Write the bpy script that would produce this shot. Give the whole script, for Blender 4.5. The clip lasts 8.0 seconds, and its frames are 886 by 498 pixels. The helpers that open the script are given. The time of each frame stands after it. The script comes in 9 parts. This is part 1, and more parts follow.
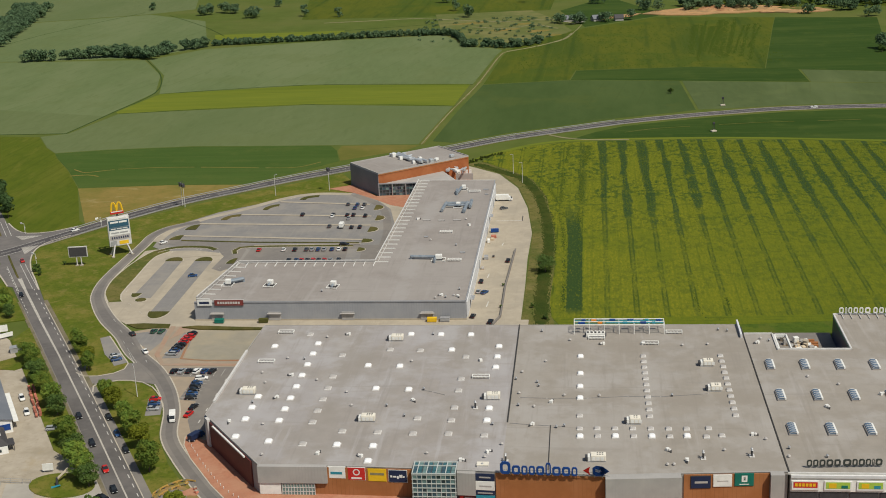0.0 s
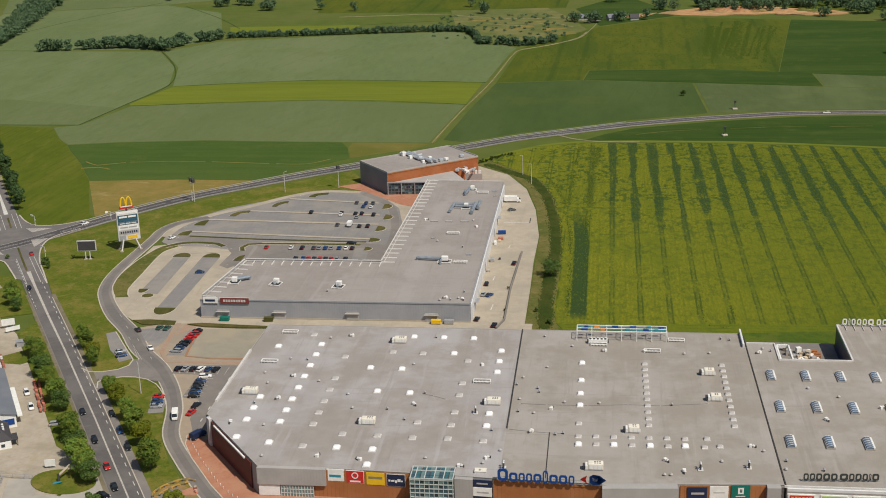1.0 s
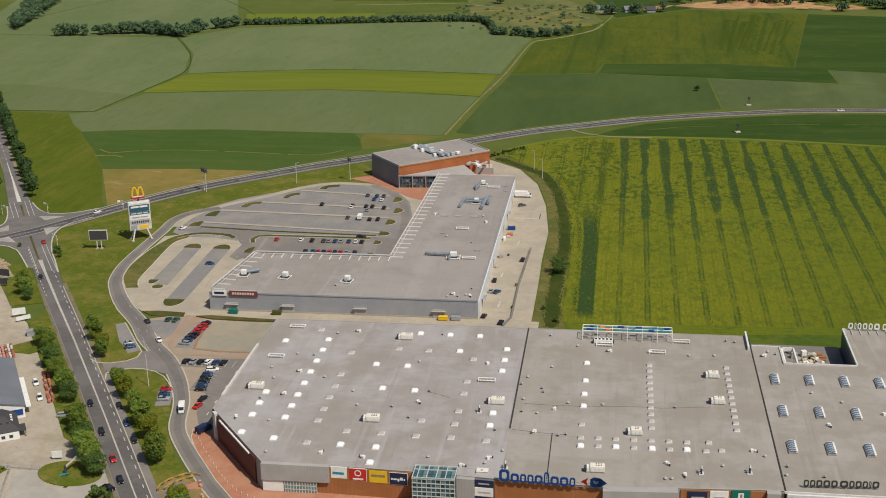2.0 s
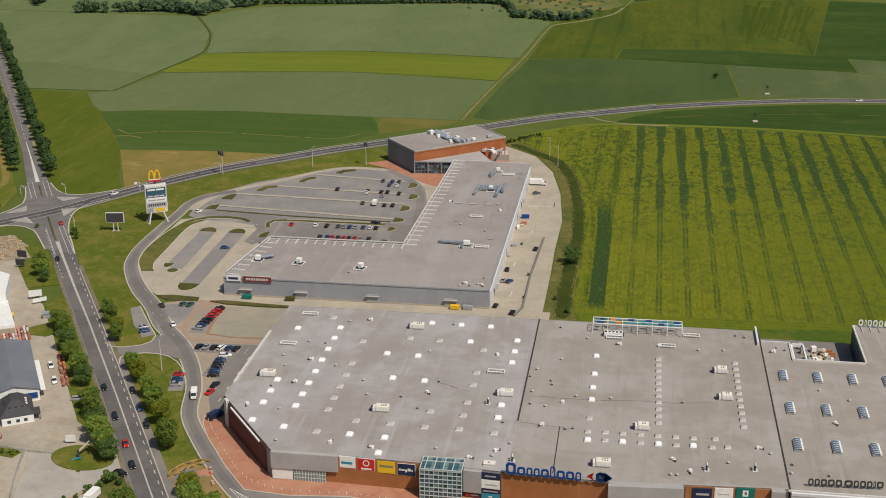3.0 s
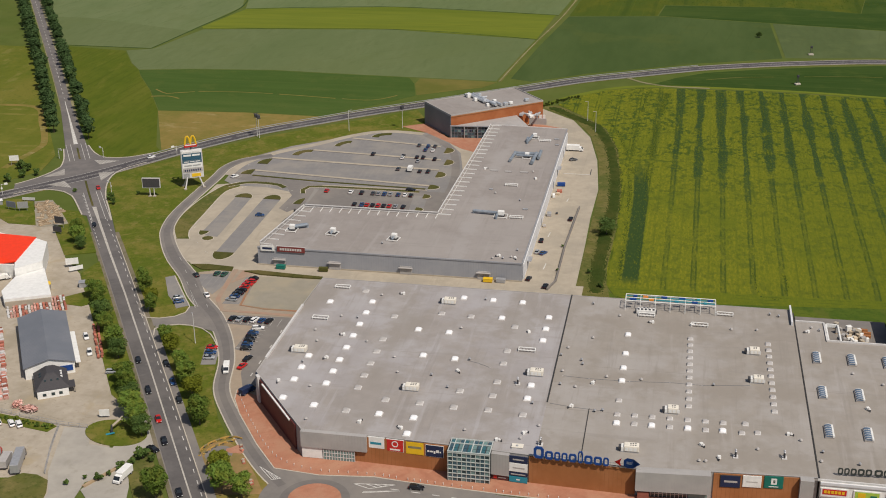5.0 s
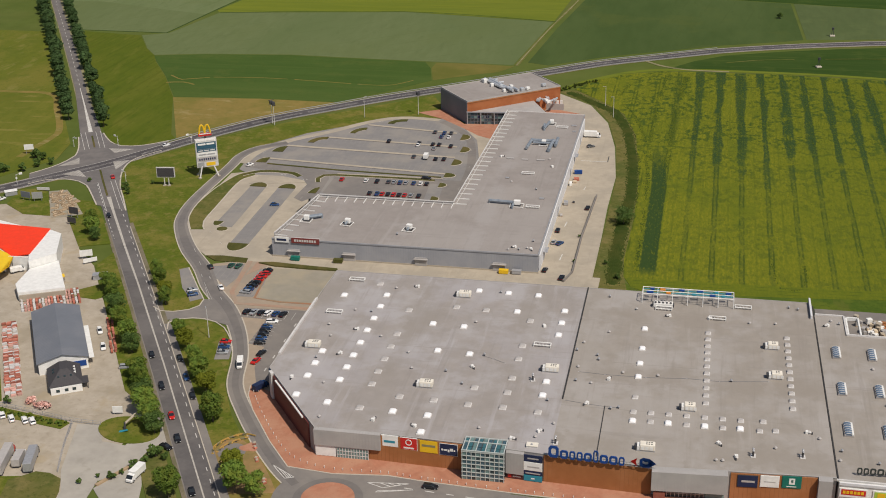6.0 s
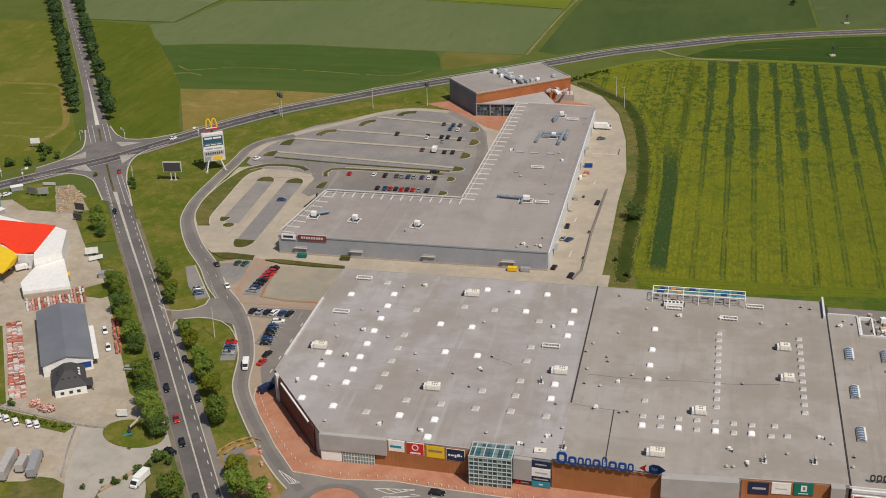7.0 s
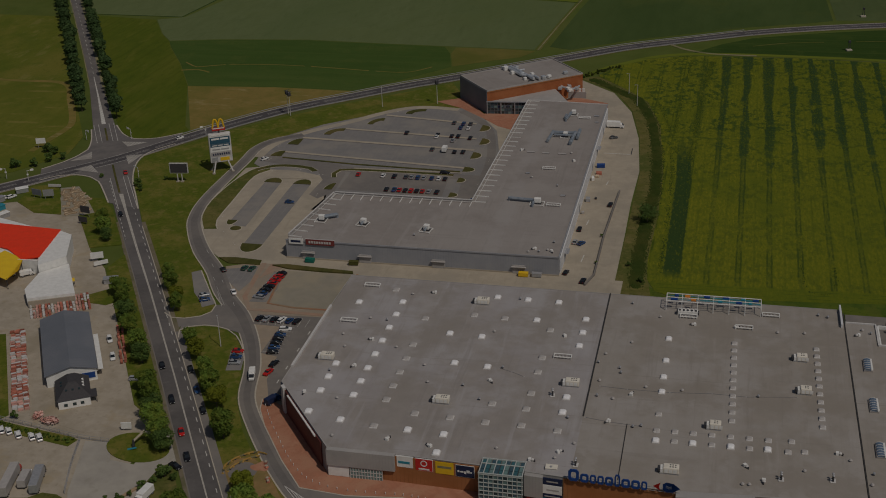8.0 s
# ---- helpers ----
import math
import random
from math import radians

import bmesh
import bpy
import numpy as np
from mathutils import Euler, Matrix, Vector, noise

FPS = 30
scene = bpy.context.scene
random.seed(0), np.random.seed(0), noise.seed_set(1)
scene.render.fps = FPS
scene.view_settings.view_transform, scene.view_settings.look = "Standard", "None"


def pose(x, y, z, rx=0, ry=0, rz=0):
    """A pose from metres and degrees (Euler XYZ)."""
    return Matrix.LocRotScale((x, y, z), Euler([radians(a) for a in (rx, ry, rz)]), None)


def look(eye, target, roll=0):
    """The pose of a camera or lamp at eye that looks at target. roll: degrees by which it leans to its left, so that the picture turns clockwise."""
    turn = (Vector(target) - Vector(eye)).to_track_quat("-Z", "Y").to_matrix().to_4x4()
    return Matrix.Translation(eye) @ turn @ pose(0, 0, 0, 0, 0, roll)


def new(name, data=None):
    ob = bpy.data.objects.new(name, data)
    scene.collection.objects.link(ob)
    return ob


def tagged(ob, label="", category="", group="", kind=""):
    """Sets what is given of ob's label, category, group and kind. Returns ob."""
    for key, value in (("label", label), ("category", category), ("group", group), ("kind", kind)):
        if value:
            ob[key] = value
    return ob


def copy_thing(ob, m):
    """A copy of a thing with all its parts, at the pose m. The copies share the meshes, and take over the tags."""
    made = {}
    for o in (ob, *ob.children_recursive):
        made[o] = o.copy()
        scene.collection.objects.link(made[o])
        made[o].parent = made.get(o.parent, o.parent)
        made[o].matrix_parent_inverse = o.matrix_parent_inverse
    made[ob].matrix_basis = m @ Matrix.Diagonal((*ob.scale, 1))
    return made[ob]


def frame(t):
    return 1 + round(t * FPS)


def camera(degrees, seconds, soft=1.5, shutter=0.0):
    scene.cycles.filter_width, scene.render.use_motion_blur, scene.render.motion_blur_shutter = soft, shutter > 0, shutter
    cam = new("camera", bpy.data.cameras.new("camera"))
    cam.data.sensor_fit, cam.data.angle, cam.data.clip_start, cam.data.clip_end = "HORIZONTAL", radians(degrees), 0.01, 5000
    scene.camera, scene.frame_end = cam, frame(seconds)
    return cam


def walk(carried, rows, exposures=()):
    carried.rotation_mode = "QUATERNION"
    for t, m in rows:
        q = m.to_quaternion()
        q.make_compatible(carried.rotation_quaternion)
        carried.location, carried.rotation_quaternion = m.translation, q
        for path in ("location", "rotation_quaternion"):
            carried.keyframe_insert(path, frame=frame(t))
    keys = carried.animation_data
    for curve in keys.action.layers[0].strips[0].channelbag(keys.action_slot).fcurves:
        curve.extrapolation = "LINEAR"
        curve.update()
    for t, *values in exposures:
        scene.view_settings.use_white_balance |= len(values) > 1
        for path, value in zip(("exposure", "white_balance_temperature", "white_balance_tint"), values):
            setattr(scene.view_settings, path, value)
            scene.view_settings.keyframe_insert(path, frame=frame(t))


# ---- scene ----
cam = camera(38.0, 8.0, soft=1.0)
PATH = [
    (0, (94.011, -322.101, 179.130), (93.7900, -320.2122, 178.5120), -2.61),
    (0.5, (95.745, -322.014, 181.255), (95.5135, -320.1278, 180.6322), -2.12),
    (1, (97.451, -321.932, 183.451), (97.2084, -320.0496, 182.8217), -1.69),
    (1.5, (98.869, -321.765, 185.765), (98.6161, -319.8865, 185.1265), -1.34),
    (3, (102.486, -322.343, 193.897), (102.1939, -320.4871, 193.2116), -0.40),
    (3.5, (103.310, -321.638, 196.554), (103.0048, -319.7917, 195.8490), -0.24),
    (4, (104.015, -320.465, 199.255), (103.6939, -318.6299, 198.5279), -0.26),
    (4.5, (104.645, -318.867, 201.875), (104.3084, -317.0430, 201.1268), -0.42),
    (6, (105.960, -309.834, 208.255), (105.5792, -308.0425, 207.4524), -1.21),
    (6.5, (106.222, -306.254, 210.134), (105.8308, -304.4709, 209.3169), -1.44),
    (7, (106.286, -302.252, 211.974), (105.8878, -300.4766, 211.1441), -1.59),
    (7.5, (105.917, -297.487, 213.724), (105.5125, -295.7187, 212.8819), -1.75),
    (8, (105.100, -291.727, 215.392), (104.6847, -289.9653, 214.5417), -1.94),
]
walk(cam, [(t, look(eye, target, roll)) for t, eye, target, roll in PATH],
     exposures=[(0, 0.04, 6500, 6), (0.5, 0.06, 6500, 7.5), (1, 0.08, 6500, 9), (1.5, 0.07, 6500, 9), (3, 0.0, 6500, 10), (4.5, 0.0, 6500, 11.5), (7, 0.0, 6500, 12), (7.2, -0.1, 6500, 12), (7.4, -0.35, 6500, 12), (7.5, -0.48, 6500, 12), (7.6, -0.65, 6500, 12), (7.7, -0.85, 6500, 12), (7.8, -1.1, 6500, 12), (7.9, -1.35, 6500, 12), (8, -1.65, 6500, 12)])

# ---------------------------------------------------------------- light
SUN_AZ, SUN_EL = (0.76, -0.65), radians(55)
world = bpy.data.worlds.new("sky")
scene.world = world
world.use_nodes = True
sky = world.node_tree.nodes.new("ShaderNodeTexSky")
sky.sky_type, sky.sun_disc, sky.sun_elevation = "NISHITA", False, SUN_EL
sky.sun_rotation = math.atan2(SUN_AZ[0], SUN_AZ[1])
sky.dust_density = 2.0
background = world.node_tree.nodes["Background"]
background.inputs[1].default_value = 0.065
world.node_tree.links.new(sky.outputs[0], background.inputs[0])
lamp = bpy.data.lights.new("sun", "SUN")
lamp.energy, lamp.angle, lamp.color = 3.9, radians(0.55), (1.0, 0.94, 0.83)
sun = new("sun", lamp)
sun.matrix_world = look((SUN_AZ[0] * 300, SUN_AZ[1] * 300, 300 * math.tan(SUN_EL)), (0, 0, 0))


# ---------------------------------------------------------------- materials
def material(name, c0, c1=None, scale=0.3, c2=None, scale2=0.03, rough=0.9, bump=0.0, stretch=(1, 1, 1), metal=0.0,
             lot=0.0, sharp=0.5, amount2=0.8, spec=0.3, stripes=None, turn=0.0, layers=()):
    """Two scales of noise between base colours. stripes: (period, half width, colour, strength) lines along y.
    layers: (stretch x, stretch y, noise scale, from, to, colour, amount) more stains, streaks and specks."""
    m = bpy.data.materials.new(name)
    m.use_nodes = True
    n, l = m.node_tree.nodes, m.node_tree.links
    b = n["Principled BSDF"]
    b.inputs["Roughness"].default_value, b.inputs["Metallic"].default_value = rough, metal
    b.inputs["Specular IOR Level"].default_value = spec
    if c1 is None:
        c1 = tuple(v * 0.82 for v in c0)
    co = n.new("ShaderNodeTexCoord")
    mp = n.new("ShaderNodeMapping")
    mp.inputs["Scale"].default_value = stretch
    mp.inputs["Rotation"].default_value = (0, 0, turn)
    l.new(co.outputs["Object"], mp.inputs[0])

    def noise_at(s, detail=5.0):
        t = n.new("ShaderNodeTexNoise")
        t.inputs["Scale"].default_value, t.inputs["Detail"].default_value, t.inputs["Roughness"].default_value = s, detail, 0.62
        l.new(mp.outputs[0], t.inputs["Vector"])
        return t.outputs[0]

    def ramp(value, lo, hi):
        r = n.new("ShaderNodeMapRange")
        r.interpolation_type = "SMOOTHSTEP"
        r.inputs["From Min"].default_value, r.inputs["From Max"].default_value = lo, hi
        l.new(value, r.inputs[0])
        return r.outputs[0]

    def mix(fac, a, c):
        x = n.new("ShaderNodeMix")
        x.data_type = "RGBA"
        if isinstance(fac, float):
            x.inputs[0].default_value = fac
        else:
            l.new(fac, x.inputs[0])
        for socket, v in ((x.inputs[6], a), (x.inputs[7], c)):
            if isinstance(v, tuple):
                socket.default_value = (*v, 1)
            else:
                l.new(v, socket)
        return x.outputs[2]

    fine = noise_at(scale)
    w = 0.12 + 0.25 * (1 - sharp)
    col = mix(ramp(fine, 0.5 - w, 0.5 + w), c0, c1)
    if c2 is not None:
        f = ramp(noise_at(scale2, 4.0), 0.42, 0.66)
        k = n.new("ShaderNodeMath")
        k.operation = "MULTIPLY"
        k.inputs[1].default_value = amount2
        l.new(f, k.inputs[0])
        col = mix(k.outputs[0], col, c2)
    for sx, sy, scale3, lo, hi, colour, amount in layers:
        m3 = n.new("ShaderNodeMapping")
        m3.inputs["Scale"].default_value = (sx, sy, 1)
        m3.inputs["Location"].default_value = (scale3 * 31, lo * 57, 0)
        m3.inputs["Rotation"].default_value = (0, 0, turn)
        l.new(co.outputs["Object"], m3.inputs[0])
        t = n.new("ShaderNodeTexNoise")
        t.inputs["Scale"].default_value, t.inputs["Detail"].default_value, t.inputs["Roughness"].default_value = scale3, 6.0, 0.65
        l.new(m3.outputs[0], t.inputs["Vector"])
        k = n.new("ShaderNodeMath")
        k.operation = "MULTIPLY"
        k.inputs[1].default_value = amount
        l.new(ramp(t.outputs[0], lo, hi), k.inputs[0])
        col = mix(k.outputs[0], col, colour)
    for period, half, colour, strength, *more in stripes or ():
        ragged, axis, patch = (*more, *(0.0, 0, 0.06)[len(more):])
        sep = n.new("ShaderNodeSeparateXYZ")
        m2 = n.new("ShaderNodeMapping")
        m2.inputs["Rotation"].default_value = (0, 0, turn)
        l.new(co.outputs["Object"], m2.inputs[0])
        l.new(m2.outputs[0], sep.inputs[0])
        across = sep.outputs[axis]
        if ragged:
            rag = n.new("ShaderNodeMath")
            rag.operation = "MULTIPLY_ADD"
            rag.inputs[1].default_value = ragged
            l.new(noise_at(0.35, 6.0), rag.inputs[0])
            l.new(across, rag.inputs[2])
            across = rag.outputs[0]
        pp = n.new("ShaderNodeMath")
        pp.operation = "PINGPONG"
        pp.inputs[1].default_value = period / 2
        l.new(across, pp.inputs[0])
        line = ramp(pp.outputs[0], half * 1.6, half * 0.5)
        k = n.new("ShaderNodeMath")
        k.operation = "MULTIPLY"
        l.new(line, k.inputs[0])
        k2 = n.new("ShaderNodeMath")
        k2.operation = "MULTIPLY"
        k2.inputs[1].default_value = strength
        l.new(ramp(noise_at(patch, 7.0), 0.42, 0.58), k2.inputs[0])
        l.new(k2.outputs[0], k.inputs[1])
        col = mix(k.outputs[0], col, colour)
    if lot:
        info = n.new("ShaderNodeObjectInfo")
        hsv = n.new("ShaderNodeHueSaturation")
        r = n.new("ShaderNodeMapRange")
        r.inputs["To Min"].default_value, r.inputs["To Max"].default_value = 1 - lot, 1 + lot
        l.new(info.outputs["Random"], r.inputs[0])
        l.new(r.outputs[0], hsv.inputs["Value"])
        l.new(col, hsv.inputs["Color"])
        col = hsv.outputs[0]
    l.new(col, b.inputs["Base Color"])
    if bump:
        bp = n.new("ShaderNodeBump")
        bp.inputs["Strength"].default_value, bp.inputs["Distance"].default_value = 0.6, bump
        l.new(fine, bp.inputs["Height"])
        l.new(bp.outputs[0], b.inputs["Normal"])
    return m


def glassy(name, colour, rough=0.08):
    m = material(name, colour, rough=rough, spec=0.6)
    return m


M_GRASS = material("grass", (0.112, 0.13, 0.017), (0.076, 0.1, 0.012), 0.5, (0.172, 0.148, 0.034), 0.07, bump=0.25, amount2=0.8, spec=0.05, layers=((1, 1, 0.9, 0.5, 0.66, (0.05, 0.078, 0.01), 0.55), (1, 1, 0.22, 0.52, 0.66, (0.2, 0.165, 0.05), 0.6), (1, 1, 0.06, 0.5, 0.62, (0.07, 0.1, 0.012), 0.5)))
M_MEADOW = material("meadow", (0.094, 0.12, 0.027), (0.074, 0.1, 0.02), 0.06, (0.112, 0.122, 0.034), 0.008, bump=0.3, spec=0.05)
M_VERGE = material("dry_verge", (0.105, 0.105, 0.025), (0.16, 0.135, 0.05), 0.18, (0.07, 0.09, 0.02), 0.05, bump=0.15, spec=0.05, layers=((1, 1, 0.8, 0.52, 0.66, (0.05, 0.062, 0.014), 0.6), (1, 1, 0.25, 0.52, 0.66, (0.2, 0.16, 0.06), 0.5)))
M_WHEAT = material("wheat", (0.1216, 0.155, 0.064), (0.1064, 0.138, 0.056), 0.2, (0.1406, 0.167, 0.076), 0.012, bump=0.1, stretch=(1, .25, 1), turn=0.25, spec=0.05, stripes=((18, 0.5, (0.088, 0.12, 0.042), 0.5, 1.0),), layers=((1, 0.25, 0.16, 0.54, 0.7, (0.085, 0.112, 0.042), 0.45), (1, 1, 0.02, 0.52, 0.62, (0.11, 0.135, 0.05), 0.35)))
M_WHEATL = material("pale_wheat", (0.1235, 0.15, 0.064), (0.1092, 0.135, 0.055), 0.2, (0.09975, 0.13, 0.05), 0.012, bump=0.1, stretch=(1, .25, 1), turn=0.9, spec=0.05, stripes=((20, 0.5, (0.092, 0.116, 0.044), 0.5, 1.0),), layers=((1, 0.25, 0.16, 0.54, 0.7, (0.085, 0.112, 0.042), 0.45), (1, 1, 0.02, 0.52, 0.62, (0.11, 0.135, 0.05), 0.35)))
M_WHEATD = material("deep_green_wheat", (0.057, 0.086, 0.025), (0.0475, 0.075, 0.021), 0.12, (0.07315, 0.102, 0.032), 0.014, bump=0.1, stretch=(1, .25, 1), turn=0.15, spec=0.05, stripes=((16, 0.5, (0.055, 0.08, 0.022), 0.5, 1.0),), layers=((1, 0.25, 0.16, 0.54, 0.7, (0.05, 0.074, 0.02), 0.5), (1, 1, 0.016, 0.52, 0.62, (0.075, 0.096, 0.025), 0.5)))
M_WESTMEADOW = material("sunlit_meadow", (0.12, 0.132, 0.018), (0.096, 0.112, 0.015), 0.2, (0.155, 0.142, 0.028), 0.03, bump=0.15, stretch=(1, .4, 1), spec=0.05, layers=((1, 1, 0.5, 0.52, 0.68, (0.06, 0.085, 0.014), 0.5), (1, 0.3, 0.14, 0.54, 0.66, (0.19, 0.17, 0.05), 0.5), (1, 1, 0.03, 0.5, 0.6, (0.085, 0.11, 0.014), 0.6)))
M_DEEPGRASS = material("deep_meadow_grass", (0.088, 0.11, 0.012), (0.07, 0.095, 0.01), 0.2, (0.105, 0.116, 0.016), 0.04, bump=0.1, stretch=(1, .3, 1), turn=0.05, spec=0.05, stripes=((7, 0.8, (0.06, 0.08, 0.008), 0.4, 1.2),), layers=((1, 0.2, 0.5, 0.52, 0.68, (0.05, 0.075, 0.009), 0.5), (1, 0.25, 0.1, 0.54, 0.66, (0.13, 0.13, 0.022), 0.5)))
M_YELLOW = material("yellow_crop", (0.1501, 0.17, 0.02), (0.114, 0.142, 0.018), 0.1, (0.09975, 0.13, 0.014), 0.02, bump=0.1, stretch=(.15, 1, 1), stripes=((14, 0.7, (0.09, 0.11, 0.014), 0.6, 1.5, 1),), spec=0.05)
M_DARKCROP = material("dark_crop", (0.0361, 0.066, 0.013), (0.0285, 0.056, 0.01), 0.14, (0.0532, 0.082, 0.017), 0.02, bump=0.1, stretch=(.2, 1, 1), spec=0.05, stripes=((12, 0.6, (0.065, 0.09, 0.02), 0.5, 1.5, 1),), layers=((1, 1, 0.05, 0.52, 0.66, (0.062, 0.088, 0.018), 0.5), (1, 1, 0.5, 0.56, 0.7, (0.03, 0.055, 0.01), 0.5)))
M_GREENCROP = material("even_green_crop", (0.057, 0.095, 0.02), (0.0475, 0.083, 0.017), 0.14, (0.0703, 0.104, 0.024), 0.02, bump=0.1, stretch=(.2, 1, 1), spec=0.05, stripes=((12, 0.6, (0.074, 0.1, 0.024), 0.5, 1.5, 1),), layers=((1, 1, 0.05, 0.52, 0.66, (0.08, 0.105, 0.024), 0.5), (1, 1, 0.5, 0.56, 0.7, (0.036, 0.064, 0.012), 0.5)))
M_OLIVEDARK = material("darker_olive_crop", (0.05, 0.078, 0.012), (0.058, 0.083, 0.012), 0.2, spec=0.05)
M_OLIVE = material("olive_crop", (0.094, 0.104, 0.013), (0.076, 0.093, 0.011), 0.14, (0.0494, 0.076, 0.012), 0.02, bump=0.1, stretch=(1, .2, 1), turn=0.03, spec=0.05, stripes=((21, 1.8, (0.036, 0.062, 0.01), 0.6, 4.0, 0, 0.02), (9, 0.4, (0.088, 0.104, 0.014), 0.4, 1.0)), layers=((1, 0.15, 0.22, 0.5, 0.66, (0.045, 0.07, 0.01), 0.5), (1, 1, 0.012, 0.5, 0.6, (0.052, 0.083, 0.012), 0.6)))


def crop_material(name, pitch, first, lean):
    """Ripening crop: drilled rows, wheel lines, and green streaks that widen northwards."""
    m = bpy.data.materials.new(name)
    m.use_nodes = True
    n, l = m.node_tree.nodes, m.node_tree.links
    b = n["Principled BSDF"]
    b.inputs["Roughness"].default_value, b.inputs["Specular IOR Level"].default_value = 0.9, 0.04
    co, sep = n.new("ShaderNodeTexCoord"), n.new("ShaderNodeSeparateXYZ")
    l.new(co.outputs["Object"], sep.inputs[0])

    def math_of(op, *values):
        k = n.new("ShaderNodeMath")
        k.operation = op
        for socket, v in zip(k.inputs, values):
            if isinstance(v, (int, float)):
                socket.default_value = v
            else:
                l.new(v, socket)
        return k.outputs[0]

    def noise_of(sx, sy, scale, detail=5.0):
        mp, t = n.new("ShaderNodeMapping"), n.new("ShaderNodeTexNoise")
        mp.inputs["Scale"].default_value = (sx, sy, 1)
        mp.inputs["Location"].default_value = (scale * 17, sx * 5 + sy * 3, 0)
        t.inputs["Scale"].default_value, t.inputs["Detail"].default_value, t.inputs["Roughness"].default_value = scale, detail, 0.65
        l.new(co.outputs["Object"], mp.inputs[0])
        l.new(mp.outputs[0], t.inputs["Vector"])
        return t.outputs[0]

    def ramp(value, lo, hi, to=1.0):
        r = n.new("ShaderNodeMapRange")
        r.interpolation_type = "SMOOTHSTEP"
        r.inputs["From Min"].default_value, r.inputs["From Max"].default_value, r.inputs["To Max"].default_value = lo, hi, to
        l.new(value, r.inputs[0])
        return r.outputs[0]

    def mix(fac, a, c):
        x = n.new("ShaderNodeMix")
        x.data_type = "RGBA"
        l.new(fac, x.inputs[0])
        for socket, v in ((x.inputs[6], a), (x.inputs[7], c)):
            if isinstance(v, tuple):
                socket.default_value = (*v, 1)
            else:
                l.new(v, socket)
        return x.outputs[2]

    x, y = sep.outputs[0], sep.outputs[1]
    fine = noise_of(1, 0.3, 1.1, 7.0)
    ragged = noise_of(1, 0.5, 0.55, 7.0)
    sway = noise_of(0.6, 1, 0.02, 2.0)
    across = math_of("SUBTRACT", x, math_of("MULTIPLY", math_of("SUBTRACT", y, 280.0), lean))
    across = math_of("ADD", across, math_of("MULTIPLY", math_of("SUBTRACT", sway, 0.5), 1.2))
    rough_across = math_of("ADD", across, math_of("MULTIPLY", math_of("SUBTRACT", ragged, 0.5), 2.6))
    inner = ramp(math_of("SUBTRACT", y, math_of("MULTIPLY", x, 0.03)), 135.2, 136.8)
    # base: yellow heads over green leaf, in rows
    col = mix(ramp(fine, 0.36, 0.64), (0.18, 0.178, 0.0145), (0.115, 0.132, 0.012))
    col = mix(ramp(noise_of(1, 0.5, 0.045), 0.5, 0.64, 0.6), col, (0.1, 0.124, 0.012))
    col = mix(ramp(math_of("ADD", x, math_of("MULTIPLY", noise_of(1, 1, 0.02, 3.0), 120.0)), 150.0, 300.0, 0.6), col, (0.086, 0.108, 0.011))
    # greener mottles, thickest in the middle and the north
    north = ramp(math_of("ADD", y, math_of("MULTIPLY", math_of("SUBTRACT", noise_of(1.6, 1, 0.03, 3.0), 0.5), 190.0)), 215.0, 345.0)
    spots = math_of("MULTIPLY", ramp(noise_of(1, 0.7, 0.3, 8.0), 0.47, 0.57), ramp(noise_of(1, 1.4, 0.028, 3.0), 0.36, 0.54))
    col = mix(math_of("MULTIPLY", spots, math_of("ADD", 0.4, math_of("MULTIPLY", north, 0.6))), col, (0.04, 0.07, 0.014))
    # drilled rows and wheel lines
    rows_ = ramp(math_of("PINGPONG", across, 0.95), 0.75, 0.25, 0.3)
    col = mix(rows_, col, (0.11, 0.13, 0.012))
    off = math_of("PINGPONG", math_of("SUBTRACT", across, first), pitch / 2)
    wheel = math_of("ABSOLUTE", math_of("SUBTRACT", math_of("ADD", off, math_of("MULTIPLY", math_of("SUBTRACT", fine, 0.5), 0.9)), 0.85))
    broken = ramp(noise_of(1, 0.6, 0.1, 6.0), 0.4, 0.58, 0.85)
    col = mix(math_of("MULTIPLY", ramp(wheel, 0.5, 0.2), math_of("MULTIPLY", inner, broken)), col, (0.05, 0.074, 0.011))
    half = math_of("PINGPONG", math_of("SUBTRACT", across, first + pitch / 2), pitch / 2)
    col = mix(math_of("MULTIPLY", ramp(half, 0.55, 0.15), math_of("MULTIPLY", broken, math_of("MULTIPLY", inner, 0.6))), col, (0.075, 0.098, 0.012))
    # dense green streaks along the wheel lines
    lane = noise_of(1, 0.16, 0.075, 2.0)
    off2 = math_of("PINGPONG", math_of("SUBTRACT", rough_across, first), pitch / 2)
    wide = math_of("ADD", 1.1, math_of("MULTIPLY", math_of("MULTIPLY", north, ramp(lane, 0.36, 0.62)), math_of("SUBTRACT", 2.1, ramp(x, 150.0, 240.0))))
    streak = ramp(math_of("DIVIDE", off2, wide), 1.15, 0.7)
    force = math_of("MULTIPLY", streak, math_of("ADD", 0.3, math_of("MULTIPLY", north, 1.15)))
    east = math_of("MULTIPLY", ramp(x, 84.0, 112.0), inner)
    force = math_of("MULTIPLY", force, math_of("MULTIPLY", east, math_of("MULTIPLY", ramp(noise_of(1, 0.4, 0.13, 6.0), 0.33, 0.5), ramp(noise_of(1, 0.6, 0.7, 6.0), 0.25, 0.55))))
    col = mix(math_of("MINIMUM", force, 0.93), col, (0.03, 0.058, 0.019))
